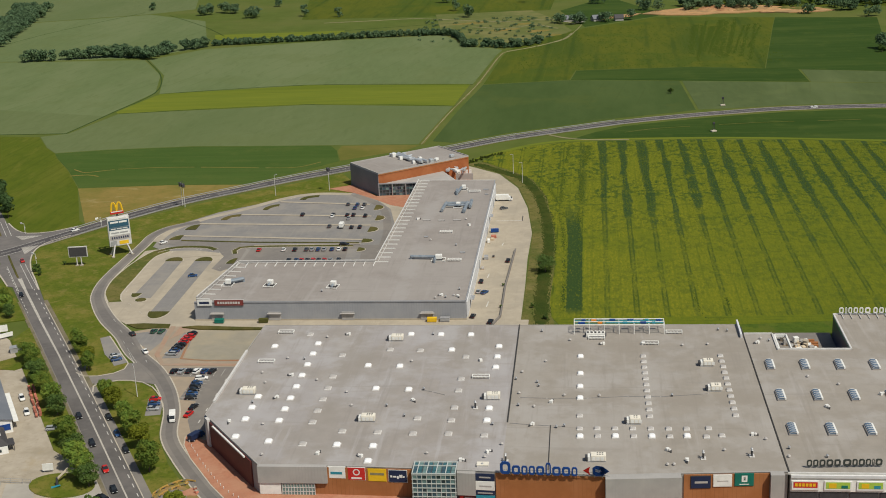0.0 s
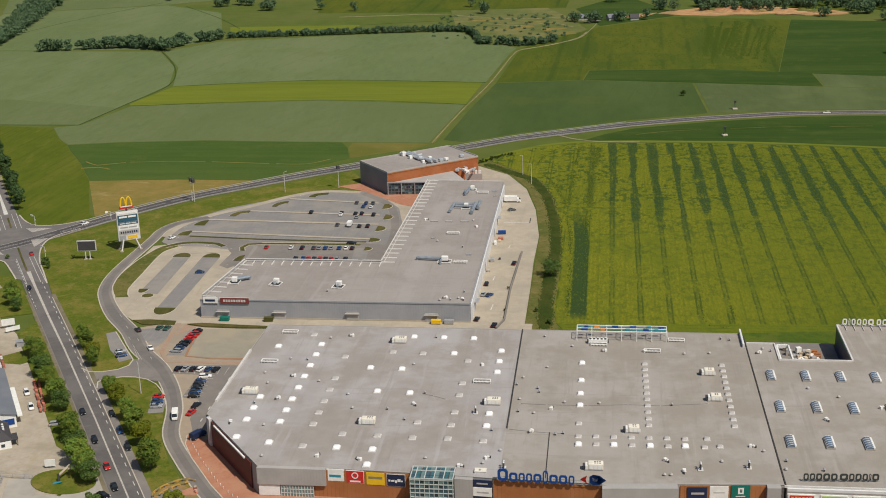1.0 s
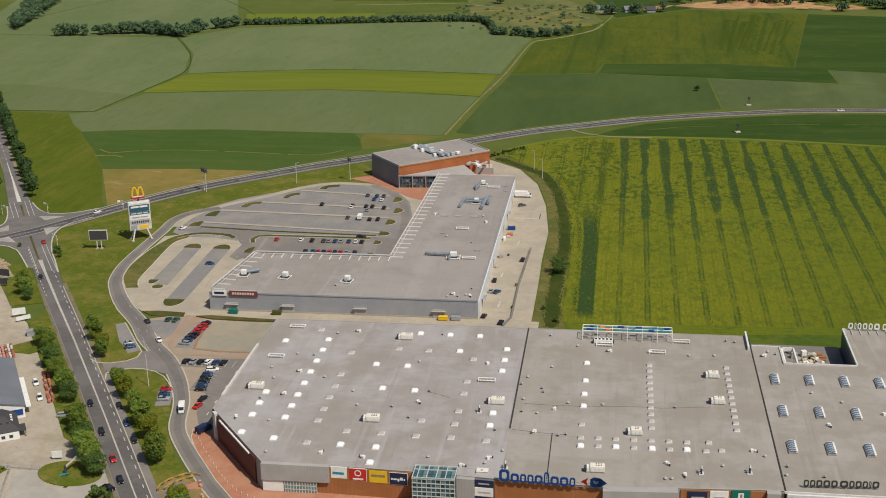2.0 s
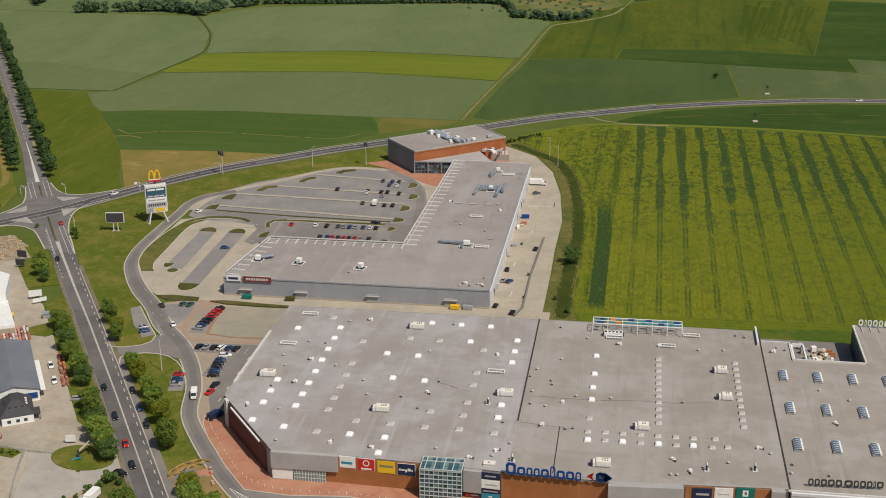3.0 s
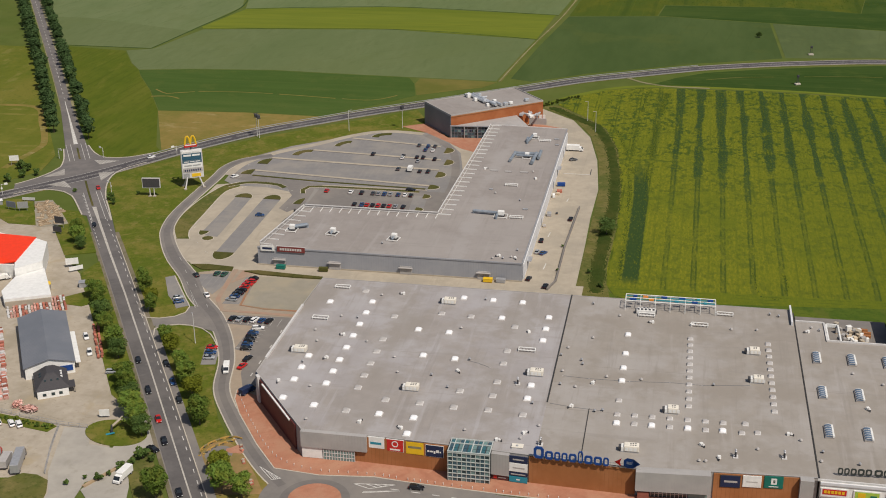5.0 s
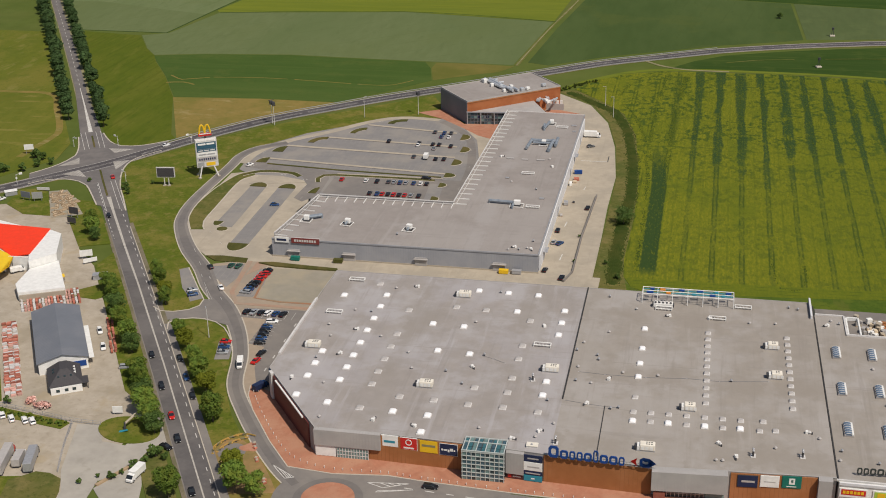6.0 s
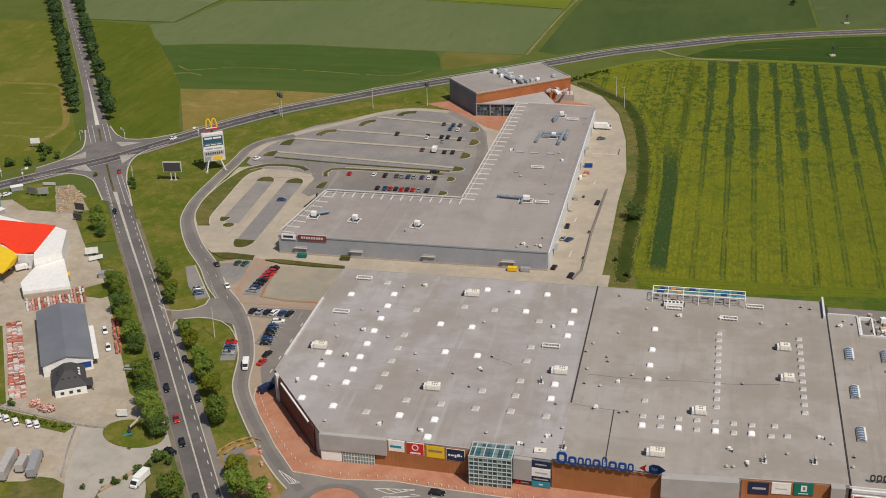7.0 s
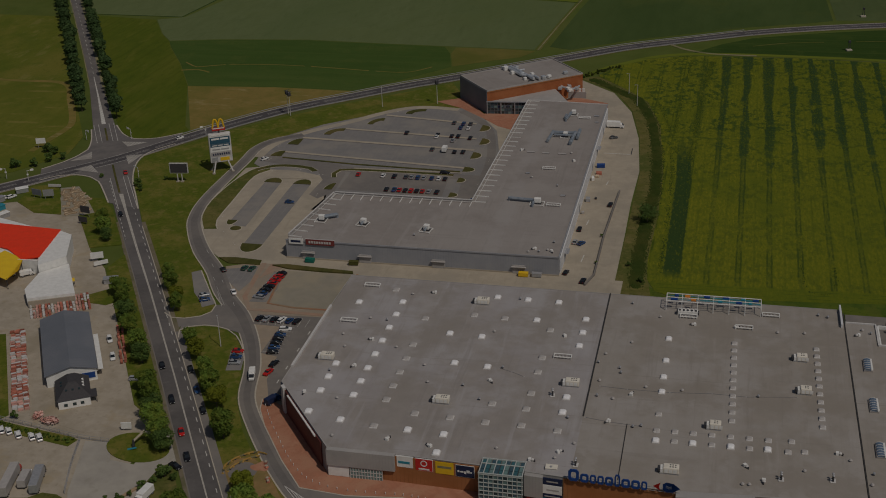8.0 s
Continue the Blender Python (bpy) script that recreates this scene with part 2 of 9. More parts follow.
    # the broad strip along the west edge
    bend = math_of("MULTIPLY", math_of("MAXIMUM", math_of("SUBTRACT", y, 240.0), 0.0), 0.045)
    gap = math_of("ABSOLUTE", math_of("SUBTRACT", math_of("ADD", math_of("ADD", x, bend), math_of("MULTIPLY", math_of("SUBTRACT", ragged, 0.5), 1.8)), 89.1))
    strip_ = math_of("MULTIPLY", ramp(gap, 3.6, 2.9), math_of("MULTIPLY", ramp(y, 141.0, 150.0), ramp(math_of("ADD", y, math_of("MULTIPLY", ragged, 60.0)), 330.0, 285.0)))
    col = mix(math_of("MULTIPLY", strip_, ramp(fine, 0.2, 0.48, 0.95)), col, (0.029, 0.056, 0.017))
    # headland drilled along the south edge
    edge = math_of("SUBTRACT", 1.0, inner)
    col = mix(math_of("MULTIPLY", edge, 0.6), col, (0.098, 0.124, 0.012))
    furrow = ramp(math_of("PINGPONG", math_of("SUBTRACT", y, math_of("MULTIPLY", x, 0.03)), 1.4), 0.35, 0.1)
    col = mix(math_of("MULTIPLY", math_of("MULTIPLY", edge, furrow), broken), col, (0.06, 0.088, 0.012))
    # one faint cross line
    line = math_of("ABSOLUTE", math_of("SUBTRACT", math_of("ADD", y, math_of("MULTIPLY", math_of("SUBTRACT", noise_of(1, 0.2, 0.03, 4.0), 0.5), 26.0)), 292.0))
    col = mix(math_of("MULTIPLY", ramp(line, 1.6, 0.4), ramp(noise_of(1, 1, 0.14), 0.42, 0.56, 0.7)), col, (0.06, 0.088, 0.013))
    l.new(col, b.inputs["Base Color"])
    bp = n.new("ShaderNodeBump")
    bp.inputs["Strength"].default_value, bp.inputs["Distance"].default_value = 0.6, 0.3
    l.new(fine, bp.inputs["Height"])
    l.new(bp.outputs[0], b.inputs["Normal"])
    return m


M_RAPE = crop_material("ripening_crop", 11.35, 103.0, 0.006)
M_CROPMID = material("mid_green_crop", (0.098, 0.122, 0.014), (0.082, 0.108, 0.013), 0.35, (0.114, 0.132, 0.014), 0.05, bump=0.2, stretch=(1, .4, 1), spec=0.05)
M_RAPEDARK = material("dense_green_crop", (0.033, 0.06, 0.02), (0.043, 0.071, 0.018), 0.5, (0.072, 0.098, 0.016), 0.1, bump=0.2, stretch=(1, .4, 1), amount2=0.4, spec=0.05)
M_TAN = material("dry_grass", (0.16, 0.138, 0.036), (0.135, 0.122, 0.032), 0.1, (0.1, 0.108, 0.022), 0.03, bump=0.1, spec=0.05)
M_SOIL = material("orange_soil", (0.3, 0.19, 0.085), (0.24, 0.155, 0.065), 0.4, (0.17, 0.14, 0.05), 0.12, bump=0.05, spec=0.1)
M_SAND = material("sand", (0.47, 0.27, 0.12), (0.37, 0.2, 0.09), 0.08, (0.24, 0.17, 0.08), 0.04, bump=0.2)
M_SANDRED = material("reddish_sand", (0.33, 0.16, 0.07), (0.24, 0.11, 0.05), 0.12, (0.42, 0.25, 0.12), 0.05, bump=0.3, layers=((1, 1, 0.3, 0.52, 0.64, (0.14, 0.09, 0.05), 0.6),))
M_TRACK = material("dirt_track", (0.27, 0.235, 0.13), (0.2, 0.18, 0.09), 0.3, (0.13, 0.13, 0.05), 0.08)
M_DITCH = material("ditch_grass", (0.088, 0.084, 0.026), (0.056, 0.06, 0.017), 0.5, (0.125, 0.1, 0.038), 0.08, bump=0.2, stretch=(1, .3, 1), spec=0.05)
M_ASPHALT = material("asphalt", (0.114, 0.104, 0.1), (0.096, 0.088, 0.085), 0.5, (0.15, 0.136, 0.129), 0.05, bump=0.01, layers=((1, 1, 0.2, 0.55, 0.68, (0.16, 0.145, 0.135), 0.5),))
M_WORNLANE = material("tyre_worn_asphalt", (0.155, 0.14, 0.13), (0.135, 0.122, 0.114), 0.4, (0.18, 0.162, 0.145), 0.06, bump=0.01)
M_ASPHALT2 = material("worn_asphalt", (0.192, 0.174, 0.158), (0.166, 0.15, 0.138), 0.4, (0.225, 0.2, 0.176), 0.06, bump=0.01)
M_SHOULDER = material("pale_road_shoulder", (0.33, 0.3, 0.265), (0.27, 0.245, 0.215), 0.4, (0.23, 0.205, 0.17), 0.08)
M_DARKASPHALT = material("dark_asphalt", (0.078, 0.07, 0.072), (0.062, 0.056, 0.058), 0.5, (0.105, 0.095, 0.094), 0.06, bump=0.01)
M_MOWN = material("mown_yellow_meadow", (0.142, 0.142, 0.024), (0.118, 0.126, 0.019), 0.25, (0.098, 0.114, 0.016), 0.03, bump=0.1, stretch=(1, .3, 1), turn=0.5, spec=0.05, stripes=((9, 0.9, (0.12, 0.118, 0.018), 0.5, 1.6),), layers=((1, 1, 0.5, 0.54, 0.68, (0.075, 0.095, 0.016), 0.5), (0.3, 1, 0.14, 0.54, 0.66, (0.23, 0.19, 0.055), 0.5), (1, 1, 0.04, 0.52, 0.62, (0.09, 0.112, 0.014), 0.5)))
M_LANEGRASS = material("dry_lane_grass", (0.12, 0.125, 0.03), (0.09, 0.108, 0.022), 0.4, (0.16, 0.145, 0.05), 0.06, spec=0.05)
M_TANFIELD = material("tan_stubble", (0.225, 0.165, 0.05), (0.19, 0.145, 0.042), 0.12, (0.145, 0.135, 0.03), 0.03, bump=0.1, spec=0.05, layers=((1, 1, 0.4, 0.52, 0.66, (0.13, 0.13, 0.03), 0.6), (0.4, 1, 0.15, 0.55, 0.68, (0.3, 0.24, 0.11), 0.6)))
M_TANPAVE = material("tan_block_paving", (0.34, 0.27, 0.2), (0.3, 0.235, 0.17), 0.4, (0.27, 0.225, 0.175), 0.07, bump=0.01)
M_PINKPAVE = material("faded_pink_paving", (0.36, 0.235, 0.165), (0.31, 0.2, 0.14), 0.5, (0.3, 0.24, 0.18), 0.1, bump=0.01)
M_PLOT = material("sandy_plot", (0.285, 0.255, 0.2), (0.25, 0.225, 0.175), 0.25, (0.335, 0.285, 0.2), 0.05, bump=0.02)
M_CROSSING = material("crossing_asphalt", (0.148, 0.134, 0.127), (0.126, 0.115, 0.11), 0.4, (0.178, 0.16, 0.148), 0.08, bump=0.01)
M_BRICKPATH = material("brick_path", (0.35, 0.165, 0.09), (0.28, 0.14, 0.08), 0.6, (0.25, 0.18, 0.11), 0.15, bump=0.02)
M_LOT = material("parking_asphalt", (0.218, 0.205, 0.196), (0.19, 0.18, 0.173), 0.35, (0.262, 0.238, 0.21), 0.06, bump=0.01, stripes=((2.5, 0.07, (0.29, 0.27, 0.24), 0.6, 0.0, 0, 0.08),))
M_CONC = material("concrete_paving", (0.41, 0.352, 0.272), (0.355, 0.304, 0.235), 0.3, (0.32, 0.28, 0.222), 0.06, bump=0.01, stripes=((6, 0.08, (0.3, 0.265, 0.205), 0.5, 0.3), (6, 0.08, (0.3, 0.265, 0.205), 0.5, 0.3, 1)), layers=((1, 1, 0.12, 0.54, 0.66, (0.3, 0.26, 0.2), 0.45), (1, 0.1, 0.5, 0.56, 0.68, (0.29, 0.25, 0.19), 0.35)))
M_ISLAND = material("island_paving", (0.31, 0.285, 0.255), (0.25, 0.23, 0.205), 0.5, (0.36, 0.33, 0.29), 0.2, stripes=((1.5, 0.3, (0.44, 0.42, 0.39), 0.7),))
M_KERB = material("kerb_concrete", (0.5, 0.445, 0.365), (0.4, 0.355, 0.29), 1.0)
M_WORNPAINT = material("worn_road_paint", (0.5, 0.465, 0.41), (0.32, 0.295, 0.265), 0.5, (0.4, 0.37, 0.325), 0.1)
M_FADED = material("faded_road_paint", (0.44, 0.42, 0.39), (0.27, 0.255, 0.235), 0.5)
M_PAINT = material("road_paint", (0.62, 0.6, 0.56), (0.4, 0.38, 0.35), 0.8)
M_REDPAVE = material("red_paving", (0.4, 0.178, 0.108), (0.33, 0.142, 0.085), 0.5, (0.41, 0.215, 0.135), 0.12, bump=0.02, layers=((1, 1, 0.3, 0.55, 0.68, (0.46, 0.25, 0.16), 0.45), (1, 1, 1.2, 0.58, 0.7, (0.27, 0.1, 0.06), 0.4)))
M_GRAVEL = material("gravel_yard", (0.405, 0.35, 0.278), (0.35, 0.3, 0.235), 0.4, (0.285, 0.242, 0.178), 0.07, bump=0.03, layers=((1, 1, 0.5, 0.55, 0.68, (0.25, 0.21, 0.15), 0.5), (1, 1, 0.09, 0.54, 0.64, (0.34, 0.27, 0.17), 0.5)))
M_DRIVE = material("worn_concrete_drive", (0.35, 0.322, 0.28), (0.31, 0.284, 0.245), 0.3, (0.4, 0.366, 0.315), 0.06, bump=0.01, layers=((1, 1, 0.14, 0.54, 0.66, (0.27, 0.245, 0.2), 0.5),))
M_ROOF = material("roof_membrane", (0.306, 0.274, 0.25), (0.27, 0.243, 0.222), 0.2, (0.362, 0.341, 0.336), 0.06, rough=0.75, bump=0.01, amount2=0.9,
                  stripes=((26, 0.1, (0.22, 0.197, 0.18), 0.45, 0.4, 1, 0.06), (37, 6.0, (0.265, 0.236, 0.208), 0.7, 14.0, 0, 0.04), (23, 2.0, (0.37, 0.345, 0.33), 0.35, 9.0, 0, 0.05)), layers=((1, 0.05, 0.5, 0.53, 0.68, (0.24, 0.214, 0.198), 0.42), (1, 0.06, 0.26, 0.55, 0.7, (0.395, 0.375, 0.375), 0.5), (1, 1, 0.035, 0.5, 0.6, (0.35, 0.33, 0.335), 0.45), (1, 1, 1.6, 0.62, 0.72, (0.19, 0.17, 0.155), 0.45), (0.08, 1, 0.3, 0.6, 0.7, (0.235, 0.21, 0.19), 0.35)))
M_ROOFW = material("warm_roof_membrane", (0.302, 0.268, 0.232), (0.262, 0.233, 0.2), 0.2, (0.352, 0.326, 0.304), 0.06, rough=0.75, bump=0.01, amount2=0.8,
                   stripes=((29, 0.12, (0.2, 0.175, 0.15), 0.5, 0.6, 1, 0.07), (41, 5.0, (0.262, 0.23, 0.195), 0.7, 16.0, 1, 0.04), (19, 1.6, (0.35, 0.322, 0.295), 0.35, 9.0, 0, 0.05)), layers=((1, 0.05, 0.5, 0.53, 0.68, (0.235, 0.207, 0.18), 0.42), (1, 0.06, 0.26, 0.55, 0.7, (0.37, 0.342, 0.318), 0.5), (1, 1, 0.035, 0.5, 0.6, (0.325, 0.295, 0.265), 0.45), (1, 1, 1.6, 0.62, 0.72, (0.19, 0.17, 0.155), 0.45), (0.08, 1, 0.3, 0.6, 0.7, (0.235, 0.21, 0.19), 0.35)))
M_ROOF2 = material("grey_roof_membrane", (0.282, 0.25, 0.228), (0.25, 0.222, 0.203), 0.26, (0.315, 0.285, 0.262), 0.05, rough=0.75, bump=0.01,
                   stripes=((17, 0.12, (0.21, 0.19, 0.175), 0.4, 0.5, 1, 0.06), (31, 3.0, (0.33, 0.305, 0.29), 0.5, 9.0, 0, 0.05)), layers=((1, 0.05, 0.5, 0.53, 0.68, (0.225, 0.2, 0.182), 0.42), (1, 0.06, 0.26, 0.55, 0.7, (0.345, 0.318, 0.3), 0.5), (1, 1, 0.035, 0.5, 0.6, (0.31, 0.282, 0.262), 0.45), (1, 1, 1.6, 0.62, 0.72, (0.19, 0.17, 0.155), 0.45), (0.08, 1, 0.3, 0.6, 0.7, (0.235, 0.21, 0.19), 0.35)))
M_TRIM = material("pale_metal_trim", (0.62, 0.6, 0.58), (0.5, 0.48, 0.46), 0.8, rough=0.5)
M_DARKGAP = material("dark_seal", (0.03, 0.03, 0.032), (0.05, 0.048, 0.046), 0.6)
M_CLAD = material("grey_cladding", (0.36, 0.34, 0.325), (0.32, 0.305, 0.29), 0.3, (0.4, 0.375, 0.355), 0.1, rough=0.6, stripes=((0.9, 0.06, (0.3, 0.285, 0.27), 0.5),))
M_STEEL = material("blue_grey_cladding", (0.29, 0.295, 0.315), (0.26, 0.265, 0.285), 0.3, (0.32, 0.32, 0.335), 0.08, rough=0.55, stripes=((1.0, 0.05, (0.22, 0.225, 0.245), 0.6),))
M_WHITECLAD = material("white_cladding", (0.66, 0.66, 0.67), (0.58, 0.58, 0.6), 0.4, rough=0.5)
M_BROWN = material("terracotta_cladding", (0.33, 0.13, 0.045), (0.29, 0.112, 0.038), 0.3, (0.36, 0.15, 0.06), 0.12, rough=0.7, stripes=((1.2, 0.04, (0.16, 0.06, 0.02), 0.7),))
M_MAROON = material("maroon_cladding", (0.13, 0.035, 0.03), (0.1, 0.028, 0.026), 0.4, rough=0.6)
M_BRICK = material("orange_brick", (0.33, 0.105, 0.035), (0.27, 0.085, 0.03), 1.2, (0.36, 0.13, 0.05), 0.15, bump=0.02)
M_GLASS = glassy("tinted_glass", (0.03, 0.05, 0.055))
M_GLASSB = glassy("blue_glass", (0.055, 0.105, 0.13), 0.12)
M_GLASSG = glassy("green_glass", (0.16, 0.25, 0.24), 0.12)
M_VAULT = glassy("grey_blue_rooflight", (0.13, 0.18, 0.25), 0.25)
M_WHITE = material("white_paint", (0.78, 0.77, 0.74), (0.66, 0.65, 0.62), 0.6, rough=0.45)
M_CREAM = material("cream_unit_paint", (0.74, 0.69, 0.6), (0.64, 0.59, 0.5), 0.7, rough=0.5)
M_TOWER = material("pale_green_frame", (0.5, 0.53, 0.51), (0.42, 0.45, 0.43), 0.8, rough=0.45)
M_TEALGLASS = glassy("teal_roof_glass", (0.05, 0.14, 0.16), 0.1)
M_BARRIER = material("faded_yellow_barrier", (0.5, 0.31, 0.08), (0.4, 0.24, 0.07), 1.0, rough=0.5)
M_DOME = material("opal_dome", (0.85, 0.84, 0.84), (0.78, 0.77, 0.78), 0.8, rough=0.3)
M_DOMEPALE = material("pale_weathered_dome", (0.56, 0.535, 0.51), (0.47, 0.445, 0.42), 0.8, rough=0.35)
M_DOMEGREY = material("weathered_dome", (0.43, 0.405, 0.385), (0.36, 0.335, 0.32), 0.8, rough=0.4)
M_GALV = material("galvanised_steel", (0.45, 0.45, 0.46), (0.36, 0.36, 0.37), 1.2, rough=0.45, metal=0.4)
M_SILVER = material("silver_duct", (0.66, 0.68, 0.7), (0.52, 0.54, 0.56), 1.5, rough=0.4, metal=0.5)
M_DUCT = material("blue_grey_duct", (0.26, 0.3, 0.34), (0.2, 0.23, 0.27), 1.2, (0.34, 0.37, 0.4), 0.4, rough=0.45, metal=0.3)
M_DARK = material("dark_metal", (0.06, 0.06, 0.065), (0.04, 0.04, 0.045), 1.0, rough=0.6)
M_BLUE = material("blue_sign", (0.015, 0.06, 0.24), (0.012, 0.05, 0.2), 1.0, rough=0.4)
M_NAVY = material("navy_sign", (0.02, 0.03, 0.075), (0.016, 0.024, 0.06), 1.0, rough=0.4)
M_RED = material("red_sign", (0.55, 0.03, 0.025), (0.47, 0.025, 0.02), 1.0, rough=0.4)
M_YSIGN = material("yellow_sign", (0.75, 0.47, 0.02), (0.68, 0.42, 0.02), 1.0, rough=0.4)
M_GSIGN = material("green_sign", (0.01, 0.16, 0.12), (0.01, 0.13, 0.1), 1.0, rough=0.4)
M_TEAL = material("teal_sign", (0.03, 0.25, 0.33), (0.03, 0.21, 0.28), 1.0, rough=0.4)
M_LIME = material("lime_sign", (0.4, 0.55, 0.08), (0.3, 0.45, 0.06), 1.0, rough=0.4)
M_ORANGE = material("orange_board", (0.7, 0.24, 0.04), (0.6, 0.2, 0.03), 1.0, rough=0.5)
M_REDROOF = material("red_roof_sheet", (0.86, 0.05, 0.012), (0.76, 0.045, 0.012), 0.5, rough=0.55)
M_YROOF = material("yellow_roof_sheet", (0.75, 0.5, 0.02), (0.68, 0.44, 0.02), 0.5, rough=0.5)
M_SLATE = material("blue_grey_roof_sheet", (0.155, 0.165, 0.187), (0.138, 0.148, 0.168), 0.4, (0.18, 0.186, 0.204), 0.1, rough=0.55, stripes=((1.1, 0.05, (0.09, 0.1, 0.115), 0.6),))
M_DARKROOF = material("dark_roof_tile", (0.05, 0.047, 0.05), (0.065, 0.06, 0.062), 1.5, rough=0.7, bump=0.03)
M_BARK = material("bark", (0.11, 0.085, 0.06), (0.075, 0.058, 0.042), 3.0, bump=0.02)
M_PYLONBLUE = material("dull_blue_sign_face", (0.035, 0.1, 0.15), (0.03, 0.08, 0.12), 0.6, rough=0.3)
M_LEAF = material("leaves", (0.158, 0.235, 0.042), (0.116, 0.182, 0.034), 0.8, (0.2, 0.23, 0.038), 0.3, lot=0.2, rough=0.7, spec=0.05)
M_LEAFD = material("dark_leaves", (0.11, 0.175, 0.045), (0.08, 0.134, 0.036), 0.6, (0.135, 0.178, 0.038), 0.2, lot=0.2, rough=0.7, spec=0.05)
M_AVENUE = material("avenue_leaves", (0.08, 0.13, 0.045), (0.056, 0.098, 0.036), 0.5, (0.1, 0.145, 0.045), 0.15, lot=0.2, rough=0.7, spec=0.05)
M_DITCHLEAF = material("ditch_weeds", (0.05, 0.072, 0.015), (0.036, 0.056, 0.012), 0.5, (0.075, 0.08, 0.02), 0.1, spec=0.05)
# leaf green made paler and bluer: distance haze mixed into the colour
M_HAZEDLEAF = material("hazed_leaves", (0.112, 0.176, 0.09), (0.096, 0.155, 0.083), 0.3, (0.13, 0.19, 0.09), 0.05, rough=0.8, spec=0.05)
M_LUSH = material("lush_grass", (0.068, 0.105, 0.014), (0.05, 0.085, 0.012), 0.3, (0.1, 0.125, 0.016), 0.06, bump=0.2, spec=0.05, layers=((1, 1, 0.6, 0.52, 0.66, (0.04, 0.066, 0.01), 0.6), (1, 0.3, 0.12, 0.52, 0.64, (0.095, 0.108, 0.02), 0.6)))
M_SCRUB = material("scrub_ground", (0.128, 0.14, 0.046), (0.094, 0.112, 0.032), 0.1, (0.18, 0.165, 0.065), 0.02, bump=0.3, spec=0.05)
M_WHEATM = material("grey_green_wheat", (0.0798, 0.106, 0.04), (0.0703, 0.094, 0.035), 0.2, (0.1064, 0.132, 0.056), 0.014, bump=0.1, stretch=(1, .25, 1), turn=0.15, spec=0.05, stripes=((16, 0.5, (0.08, 0.1, 0.036), 0.5, 1.0),), layers=((1, 0.25, 0.16, 0.54, 0.7, (0.085, 0.112, 0.042), 0.45), (1, 1, 0.02, 0.52, 0.62, (0.11, 0.135, 0.05), 0.35)))
M_LEAFY = material("yellow_green_leaves", (0.205, 0.22, 0.024), (0.14, 0.165, 0.02), 0.8, lot=0.2, rough=0.7, spec=0.05)
for m in (M_LEAF, M_LEAFD, M_LEAFY, M_HAZEDLEAF, M_AVENUE):
    # leaves let part of the sun through
    n, l = m.node_tree.nodes, m.node_tree.links
    b, out = n["Principled BSDF"], n["Material Output"]
    thin, both = n.new("ShaderNodeBsdfTranslucent"), n.new("ShaderNodeMixShader")
    l.new(b.inputs["Base Color"].links[0].from_socket, thin.inputs[0])
    both.inputs[0].default_value = 0.3
    l.new(b.outputs[0], both.inputs[1])
    l.new(thin.outputs[0], both.inputs[2])
    l.new(both.outputs[0], out.inputs[0])
M_MUD = material("brown_dirt_verge", (0.2, 0.165, 0.115), (0.16, 0.135, 0.09), 0.4, (0.115, 0.105, 0.05), 0.12)
M_LETTER = material("dark_letter", (0.05, 0.055, 0.05), (0.035, 0.04, 0.036), 1.0, rough=0.5)
M_SIGNMAROON = material("maroon_sign", (0.2, 0.045, 0.04), (0.16, 0.035, 0.032), 1.0, rough=0.4)
M_PINK = material("pink_wrapped_goods", (0.55, 0.3, 0.25), (0.48, 0.24, 0.19), 0.8, (0.6, 0.5, 0.46), 0.2, lot=0.3)
M_TYRE = material("tyre_rubber", (0.02, 0.02, 0.02), (0.03, 0.03, 0.03), 2.0)
M_WOOD = material("pale_timber", (0.36, 0.26, 0.16), (0.28, 0.2, 0.12), 1.0, lot=0.2)
M_PALEWOOD = material("bleached_timber", (0.58, 0.48, 0.35), (0.46, 0.36, 0.25), 1.0, lot=0.25)
M_STACK = material("stacked_brick", (0.42, 0.15, 0.1), (0.34, 0.11, 0.075), 1.0, lot=0.4)


# ---------------------------------------------------------------- mesh helpers
def part(name, bm, mat, parent=None, label=""):
    """Links a bmesh as one mesh object under a thing or a part."""
    me = bpy.data.meshes.new(name)
    bm.to_mesh(me)
    bm.free()
    for one in mat if isinstance(mat, (list, tuple)) else (mat,):
        me.materials.append(one)
    ob = new(name, me)
    if parent is not None:
        ob.parent = parent
    if label:
        tagged(ob, label=label)
    return ob


def thing(name, x, y, z=0.0, rz=0.0, label="", category="", group=""):
    ob = new(name)
    ob.matrix_world = pose(x, y, z, 0, 0, rz)
    return tagged(ob, label=label, category=category, group=group)


def box(bm, x0, x1, y0, y1, z0, z1, index=0):
    v = [bm.verts.new((x, y, z)) for z in (z0, z1) for x, y in ((x0, y0), (x1, y0), (x1, y1), (x0, y1))]
    for f in ((3, 2, 1, 0), (4, 5, 6, 7), (0, 1, 5, 4), (1, 2, 6, 5), (2, 3, 7, 6), (3, 0, 4, 7)):
        bm.faces.new([v[i] for i in f]).material_index = index


def a_box(*size):
    bm = bmesh.new()
    box(bm, *size)
    return bm


def cut(bm):
    """Cuts many-sided faces into triangles."""
    bm.normal_update()
    bmesh.ops.triangulate(bm, faces=[f for f in bm.faces if len(f.verts) > 4], ngon_method="EAR_CLIP")


